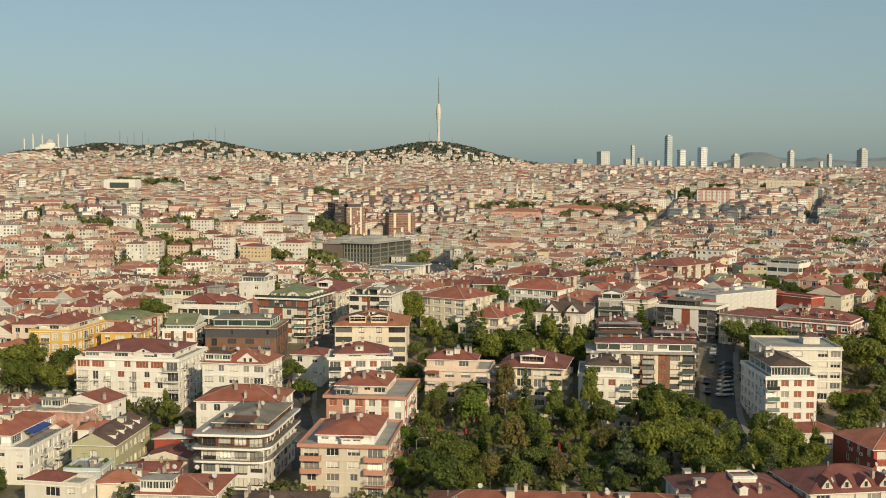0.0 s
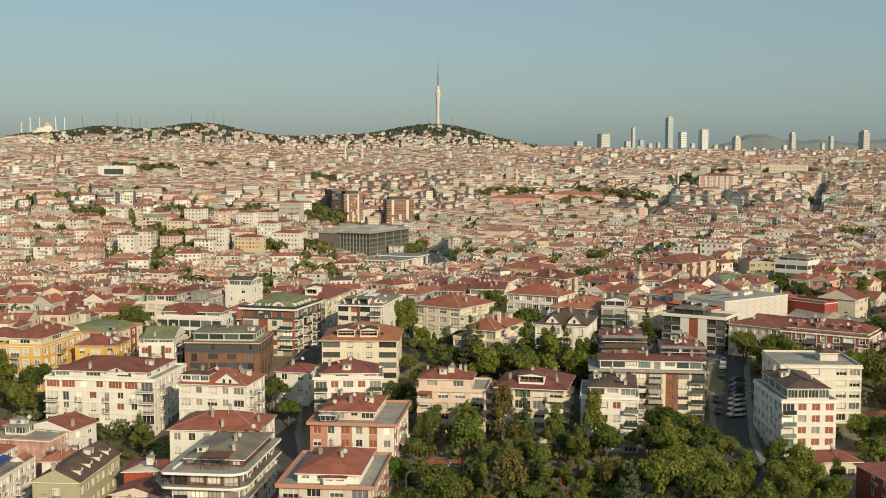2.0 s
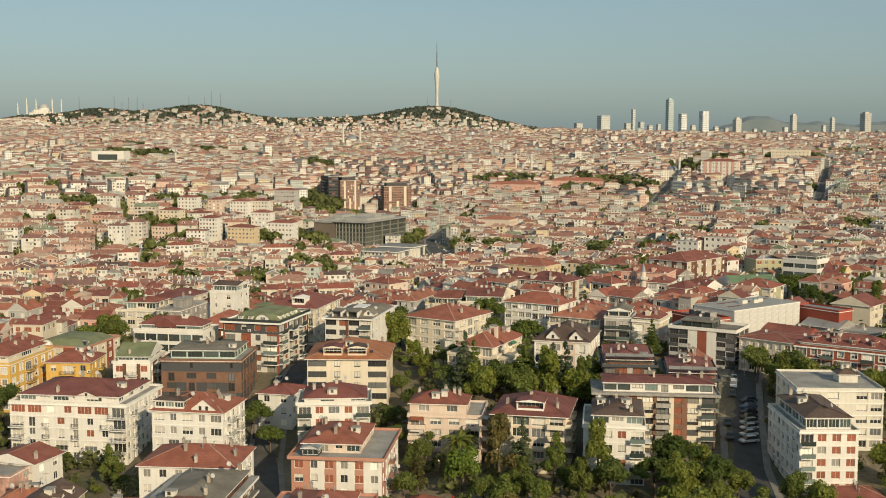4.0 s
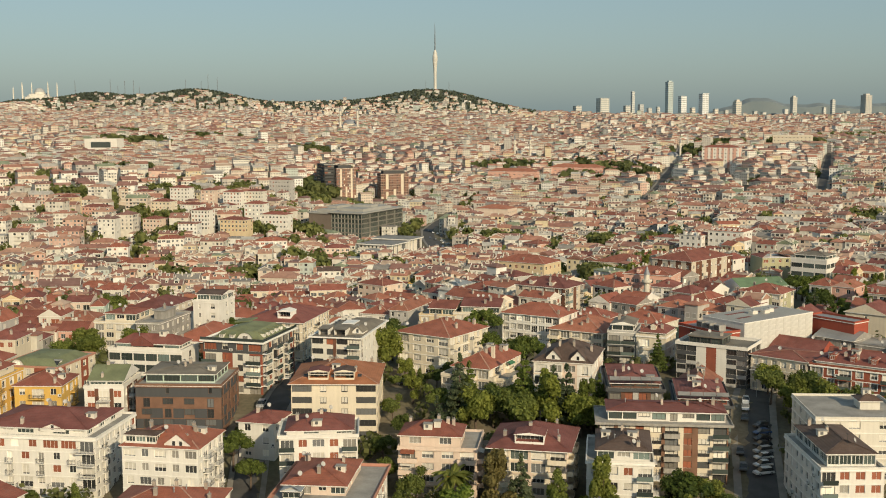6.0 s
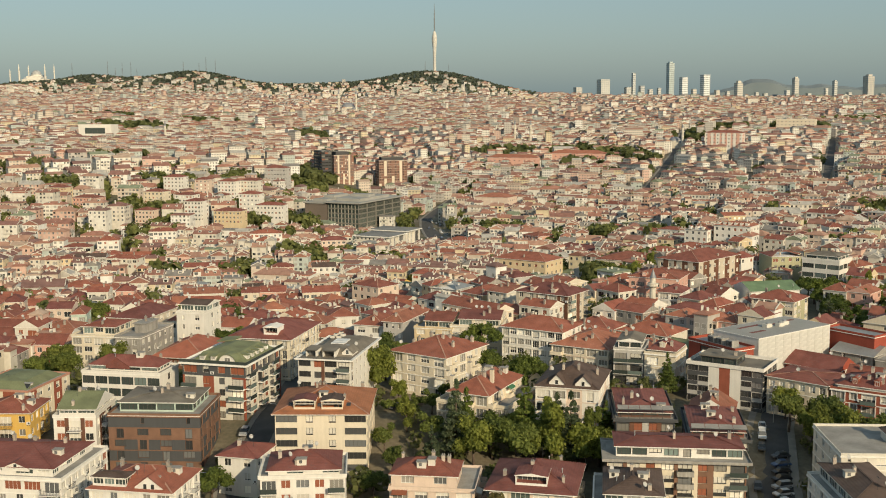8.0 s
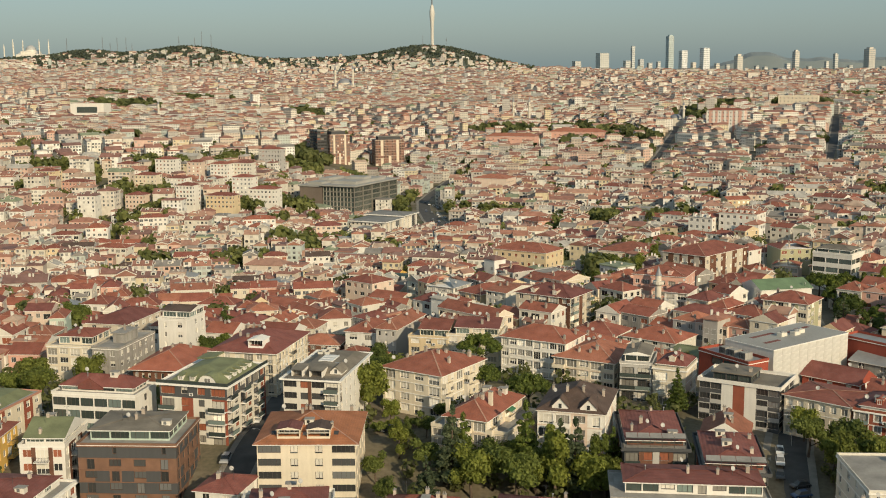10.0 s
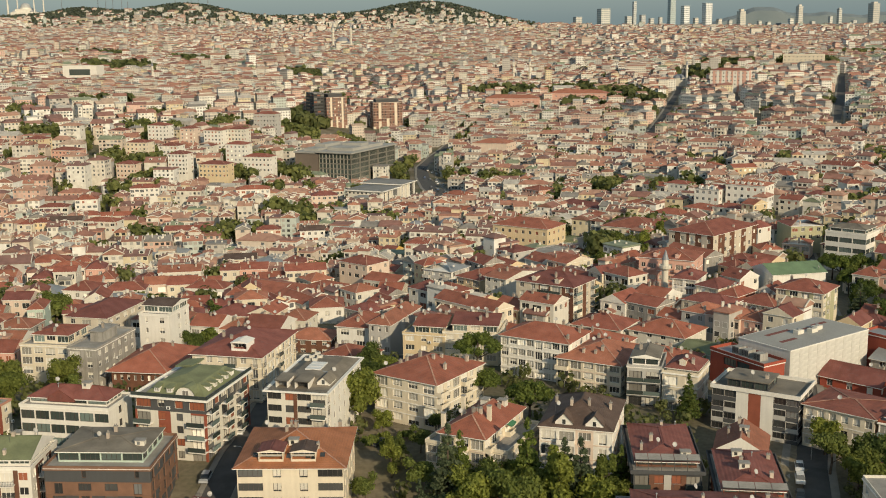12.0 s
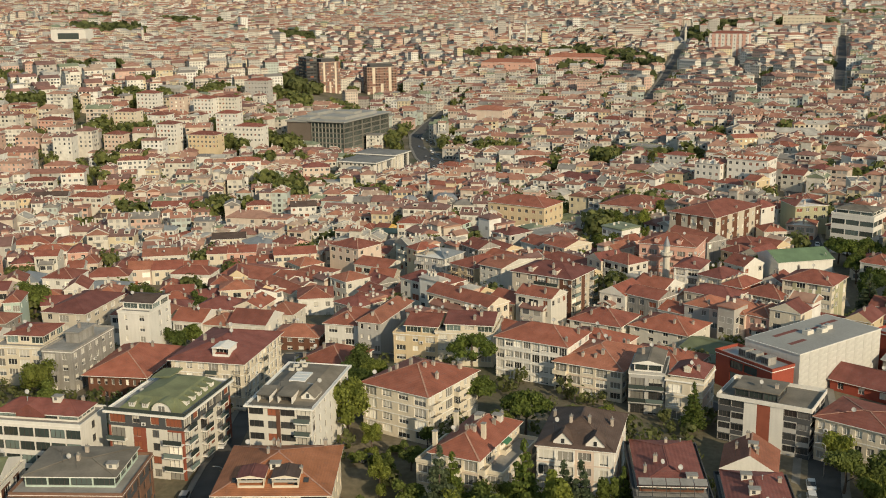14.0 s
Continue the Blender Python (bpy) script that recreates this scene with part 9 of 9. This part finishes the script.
def mass_mesh(name, plots, label, glazed):
    P = np.array(plots)
    n = len(P)
    cx, cy, w, d, a, fl = P.T
    z0 = np.array([terrain(x, y) for x, y in zip(cx, cy)])
    h = fl * 3.0 + rngc.uniform(-0.4, 0.6, n)
    ca, sa = np.cos(np.radians(a)), np.sin(np.radians(a))

    def place(lx, ly, z):
        return np.stack((cx + ca * lx - sa * ly, cy + sa * lx + ca * ly, z), -1)
    hw, hd = w / 2, d / 2
    low = [place(sx * hw, sy * hd, z0 - 3) for sx, sy in ((-1, -1), (1, -1), (1, 1), (-1, 1))]
    top = [place(sx * hw, sy * hd, z0 + h) for sx, sy in ((-1, -1), (1, -1), (1, 1), (-1, 1))]
    V = np.stack(low + top, 1).reshape(-1, 3)
    base = np.arange(n)[:, None] * 8
    quads = np.array(((0, 1, 5, 4), (1, 2, 6, 5), (2, 3, 7, 6), (3, 0, 4, 7)))
    F = (base[:, None, :] + quads[None]).reshape(-1, 4)
    me = bpy.data.meshes.new(name)
    me.from_pydata(V.tolist(), [], F.tolist())
    uv = me.uv_layers.new(name="UVMap")
    bays_w, bays_d, v0 = np.round(w / 3.0), np.round(d / 3.2), -3.0 / 3.0
    U = np.zeros((n, 4, 4, 2))
    for k in range(4):
        nb = bays_w if k % 2 == 0 else bays_d
        U[:, k, 1, 0] = U[:, k, 2, 0] = nb
        U[:, k, 0, 1] = U[:, k, 1, 1] = v0
        U[:, k, 2, 1] = U[:, k, 3, 1] = h / 3.0
    uv.data.foreach_set("uv", U.reshape(-1))
    me.materials.append(city_walls(not glazed))
    tagged(new(name, me), label, "houses", kind="stuff")
    # roofs
    o = 0.32
    rise = np.minimum(w, d) * rngc.uniform(0.17, 0.28, n)
    flat = rngc.random(n) < 0.15
    rise = np.where(flat, 0.3, rise)
    ins = np.where(flat, 0.2, np.where((rngc.random(n) < 0.68) & (np.minimum(w, d) < 14), 0.04, np.minimum(hw, hd)))
    zt = z0 + h + 0.12
    c = [place(sx * (hw + o), sy * (hd + o), zt) for sx, sy in ((-1, -1), (1, -1), (1, 1), (-1, 1))]
    cb = [place(sx * (hw + o), sy * (hd + o), zt - 0.35) for sx, sy in ((-1, -1), (1, -1), (1, 1), (-1, 1))]
    wide = w >= d
    zero = np.zeros(n)
    rx, ry = np.where(wide, hw + o - ins, np.where(flat, hw, 0)), np.where(wide, np.where(flat, hd, 0), hd + o - ins)
    r = [place(-rx, -ry, zt + rise), place(np.where(wide, rx, rx), np.where(wide, -ry, -ry), zt + rise), place(rx, ry, zt + rise), place(-rx, ry, zt + rise)]
    V = np.stack(c + r + cb, 1).reshape(-1, 3)
    base = np.arange(n)[:, None] * 12
    quads = np.array(((0, 1, 5, 4), (1, 2, 6, 5), (2, 3, 7, 6), (3, 0, 4, 7), (4, 5, 6, 7), (8, 9, 1, 0), (9, 10, 2, 1), (10, 11, 3, 2), (11, 8, 0, 3)))
    quads = quads if glazed else quads[:5]
    F = (base[:, None, :] + quads[None]).reshape(-1, 4)
    me = bpy.data.meshes.new(name + "_roofs")
    me.from_pydata(V.tolist(), [], F.tolist())
    me.materials.append(city_roofs())
    tagged(new(name + "_roofs", me), "red tiled roofs of the crowded quarter", "roofs", kind="stuff")
    # chimneys, and for the nearer ones window panes set in the walls
    mb, gl = Mesh(), Mesh()
    for i in range(n):
        if cy[i] < 1700:
            for _ in range(int(rngc.integers(2, 7)) if cy[i] < 720 else int(rngc.integers(0, 4)) if cy[i] < 1300 else int(rngc.integers(0, 2))):
                lx, ly = rngc.uniform(-hw[i] * 0.7, hw[i] * 0.7), rngc.uniform(-hd[i] * 0.6, hd[i] * 0.6)
                x, y = cx[i] + ca[i] * lx - sa[i] * ly, cy[i] + sa[i] * lx + ca[i] * ly
                s = rngc.uniform(0.2, 0.45)
                mb.box(x - s, y - s * 0.7, z0[i] + h[i], x + s, y + s * 0.7, z0[i] + h[i] + rise[i] + rngc.uniform(0.4, 1.3))
        if glazed and cy[i] < 1000 and not flat[i]:
            at = lambda lx, ly, z: (cx[i] + ca[i] * lx - sa[i] * ly, cy[i] + sa[i] * lx + ca[i] * ly, z)
            along = (lambda u, v, z: at(u, v, z)) if wide[i] else (lambda u, v, z: at(-v, u, z))
            half, run = (hw[i], hd[i]) if wide[i] else (hd[i], hw[i])
            pitch = rise[i] / (run + o)
            if ins[i] < 0.1:      # plastered party walls that stand above the tiles
                for end in (-1, 1):
                    if rngc.random() < 0.55:
                        u0, u1 = end * (half + o + 0.05) - 0.14, end * (half + o + 0.05) + 0.14
                        for v0s, z0s, v1s, z1s in ((-run - o, zt[i], 0.0, zt[i] + rise[i]), (0.0, zt[i] + rise[i], run + o, zt[i])):
                            up = 0.28
                            mb.face([along(u0, v0s, z0s + up), along(u1, v0s, z0s + up), along(u1, v1s, z1s + up), along(u0, v1s, z1s + up)])
                            mb.face([along(u0, v0s, z0s - 0.1), along(u0, v0s, z0s + up), along(u0, v1s, z1s + up), along(u0, v1s, z1s - 0.1)])
                            mb.face([along(u1, v0s, z0s + up), along(u1, v0s, z0s - 0.1), along(u1, v1s, z1s - 0.1), along(u1, v1s, z1s + up)])
                            lo = v0s if v0s < 0 else v1s
                            mb.face([along(u0, lo, zt[i] - 0.1), along(u1, lo, zt[i] - 0.1), along(u1, lo, zt[i] + up), along(u0, lo, zt[i] + up)])
            if half > 2.4 and run > 2.6 and rngc.random() < 0.6:      # dormers and roof terraces on the slope that faces the street
                face = -1 if rngc.random() < 0.8 else 1
                for u in ((0.0,) if half < 4 else (-half * 0.45, half * 0.45)):
                    dw, dh, v = rngc.uniform(0.6, 1.3), rngc.uniform(0.9, 1.4), run * rngc.uniform(0.55, 0.8)
                    zf = zt[i] + pitch * (run + o - v)
                    back = v - min(v, dh / max(pitch, 0.1))
                    q = [(u - dw, face * v), (u + dw, face * v), (u + dw, face * back), (u - dw, face * back)]
                    if face > 0:
                        q = [q[1], q[0], q[3], q[2]]
                    f4 = [along(a2, b2, zf - 0.2) for a2, b2 in q]
                    t4 = [along(a2, b2, zf + dh) for a2, b2 in q]
                    for k0, k1 in ((0, 1), (1, 2), (3, 0)):
                        mb.face([f4[k0], f4[k1], t4[k1], t4[k0]])
                    mb.face(t4, 0 if rngc.random() < 0.5 else 1)
                    e = 0.03 * face
                    gl.face([along(a2, face * v + e, z2) for a2, z2 in ((q[0][0] * 0.8 + q[1][0] * 0.2, zf + 0.15), (q[0][0] * 0.2 + q[1][0] * 0.8, zf + 0.15), (q[0][0] * 0.2 + q[1][0] * 0.8, zf + dh - 0.2), (q[0][0] * 0.8 + q[1][0] * 0.2, zf + dh - 0.2))], int(rngc.choice((0, 0, 1))))
        if glazed:
            for side in (0, 1, 3):
                length, nb = (w[i], int(bays_w[i])) if side == 0 else (d[i], int(bays_d[i]))
                ux, uy = ((ca[i], sa[i]), (-sa[i], ca[i]), None, (sa[i], -ca[i]))[side]
                o0 = low[side][i]
                nx, ny = uy, -ux
                hang = rngc.random() < 0.3 and side == 0 and fl[i] > 2
                pick = (0, 0, 1, 1, 2) if rngc.random() < 0.5 else (1, 1, 2, 2, 0)
                wdt = rngc.uniform(0.55, 1.05)
                skip = rngc.uniform(0.05, 0.5) if side == 0 else rngc.uniform(0.3, 0.85)
                for f in range(max(0, int(fl[i]) - 4), int(fl[i])):
                    for k in range(nb):
                        if rngc.random() < skip:
                            continue
                        s0, s1 = (k + 0.5) * length / nb - wdt, (k + 0.5) * length / nb + wdt
                        za, zb = z0[i] + f * 3.0 + 0.85, z0[i] + f * 3.0 + 2.35
                        e = 0.03
                        if cy[i] < 640:
                            gl.face([(o0[0] + ux * s + nx * 0.015, o0[1] + uy * s + ny * 0.015, z) for s, z in ((s0 - 0.12, za - 0.12), (s1 + 0.12, za - 0.12), (s1 + 0.12, zb + 0.1), (s0 - 0.12, zb + 0.1))], 3)
                        gl.face([(o0[0] + ux * s + nx * e, o0[1] + uy * s + ny * e, z) for s, z in ((s0, za), (s1, za), (s1, zb), (s0, zb))], int(rngc.choice(pick)))
                    if hang and f > 0:
                        s0, s1, zf = length * 0.3, length * 0.72, z0[i] + f * 3.0
                        q = [(o0[0] + ux * s + nx * e, o0[1] + uy * s + ny * e) for s, e in ((s0, 0.0), (s0, 1.1), (s1, 1.1), (s1, 0.0))]
                        for u, v in ((0, 1), (1, 2), (2, 3)):
                            mb.face([(*q[u], zf - 0.15), (*q[v], zf - 0.15), (*q[v], zf + 0.9), (*q[u], zf + 0.9)])
                        mb.face([(*c2, zf + 0.1) for c2 in q][::-1])
    tagged(new(name + "_chimneys", mb.data(name + "_chimneys", [PALE, RED2])), "plastered chimney stacks, dormers and balconies of the houses", "chimneys", kind="stuff")
    if glazed:
        tagged(new(name + "_windows", gl.data(name + "_windows", [DGLASS, PANES, DRAPES, FRAMEW])), "windows of the crowded houses", "windows", kind="stuff")


mass_mesh("hillside_houses", [p for p in mass if p[1] < 1250], "crowded pale plastered houses on the slopes", True)
mass_mesh("distant_houses", [p for p in mass if p[1] >= 1250], "distant mass of pale houses up to the hills", False)


# ---- far trees ----
def far_trees(name, spots, per, size, leaf, label):
    n = len(spots)
    S = np.array(spots)
    z = np.array([terrain(x, y) for x, y in S[:, :2]])
    r = S[:, 2]
    dirs = rngc.normal(size=(n, per, 3))
    dirs /= np.linalg.norm(dirs, axis=2, keepdims=True)
    lump = 1 + 0.25 * np.sin(dirs[..., :1] * 5 + S[:, None, :1]) * np.cos(dirs[..., 1:2] * 4 + S[:, None, 1:2])
    c = dirs * lump * r[:, None, None] * rngc.uniform(0.55, 1.0, (n, per, 1)) * np.array((1, 1, 0.95))
    c[..., 0] += S[:, None, 0]
    c[..., 1] += S[:, None, 1]
    c[..., 2] += (z + r * 1.15)[:, None]
    nn = dirs + rngc.normal(size=dirs.shape) * 0.35
    nn /= np.linalg.norm(nn, axis=2, keepdims=True)
    a = np.cross(nn, rngc.normal(size=dirs.shape))
    a /= np.linalg.norm(a, axis=2, keepdims=True)
    b = np.cross(nn, a)
    s = (size * r)[:, None, None] * rngc.uniform(0.7, 1.3, (n, per, 1))
    V = np.stack((c + a * s, c + b * s, c - a * s, c - b * s), 2).reshape(-1, 3)
    F = np.arange(len(V)).reshape(-1, 4)
    me = bpy.data.meshes.new(name)
    me.from_pydata(V.tolist(), [], F.tolist())
    me.materials.append(leaf)
    tagged(new(name, me), label, "trees", kind="stuff")


LONE = [(-463, 1146), (-457, 1174), (-430, 1160), (-387, 1070), (-377, 1069), (-332, 1100), (-318, 1084), (-280, 919), (-273, 929), (-260, 926), (-259, 949), (-284, 890), (-362, 947), (-254, 899), (-257, 1068),
        (-218, 941), (-251, 1145), (-245, 1207), (-250, 1093), (-213, 950), (-202, 942), (-180, 1000), (-218, 1111), (-251, 1360), (-255, 1423), (-220, 1768), (-133, 1417), (-96, 1138), (-93, 1085), (-100, 1197)]
LONE += [(-94, 1572), (-81, 1655), (-33, 1629), (-4, 1628), (58, 1537), (75, 1530), (118, 1610), (123, 1555), (120, 1435), (96, 1359), (50, 1416), (72, 1185), (45, 1136), (33, 1115), (-49, 1028), (-13, 1011), (-30, 1028), (-50, 1312),
         (228, 1654), (250, 1755), (215, 1590), (314, 1441), (298, 1131), (316, 1181), (125, 988), (187, 945), (208, 949), (183, 841), (265, 1080), (-171, 766), (-154, 833), (-122, 843), (-76, 795), (-145, 795)]
for wx, wy in LONE:
    for _ in range(4):
        FARTREE.append((wx + rngc.normal() * 4, wy + rngc.normal() * 4, rngc.uniform(4.0, 6.2)))
for wx, wy, wr in WOODS:
    k = max(3, int(wr * wr * 0.035))
    for _ in range(k):
        t, q = rngc.uniform(0, 6.28), wr * math.sqrt(rngc.random())
        FARTREE.append((wx + q * math.cos(t), wy + q * math.sin(t), rngc.uniform(4.5, 7.5)))
FARTREE = [t for t in FARTREE if near.free(t[0], t[1], 1.5)]
YARD = leaves("leaf_olive", (0.105, 0.122, 0.048), (0.25, 0.262, 0.105))
far_trees("yard_trees", [t for t in FARTREE if t[1] < 700], 230, 0.165, YARD, "green trees between the town houses")
far_trees("street_trees", [t for t in FARTREE if 700 <= t[1] < 1300], 76, 0.28, YARD, "green trees between the crowded houses")
far_trees("distant_trees", [t for t in FARTREE if t[1] >= 1300], 14, 0.62, YARD, "distant dark green trees among houses")
wood = []
for _ in range(60000):
    if len(wood) > 4200:
        break
    y = rngc.uniform(3600, 4600)
    u = rngc.uniform(-0.47, 0.02)
    x = u * y
    if terrain(x, y) > 92 and rngc.random() < min(1.0, (terrain(x, y) - 86) / 50):
        wood.append((x, y, rngc.uniform(3.5, 5.5)))
# leaf colours paler and greyer than near leaves: distance haze painted in
far_trees("hill_wood", wood, 8, 0.8, leaves("far_wood_leaf_hazed", (0.14, 0.16, 0.12), (0.21, 0.225, 0.17)), "wooded slopes of the far hills, haze put into their colour")

# shrubs and small trees in the yards
shrubs = []
for _ in range(6000):
    x, y = rngc.uniform(-150, 125), rngc.uniform(200, 430)
    if len(shrubs) > 900:
        break
    if in_house(x, y, 1.0) or not near.free(x, y, 1.0) and rngc.random() < 0.9:
        continue
    if any(math.hypot(x - px, y - py) < r + 0.6 for px, py, r in ROADS if abs(py - y) < 12):
        continue
    shrubs.append((x, y, rngc.uniform(0.9, 2.6)))
far_trees("garden_shrubs", shrubs, 48, 0.25, YARD, "green shrubs and small trees in the yards")
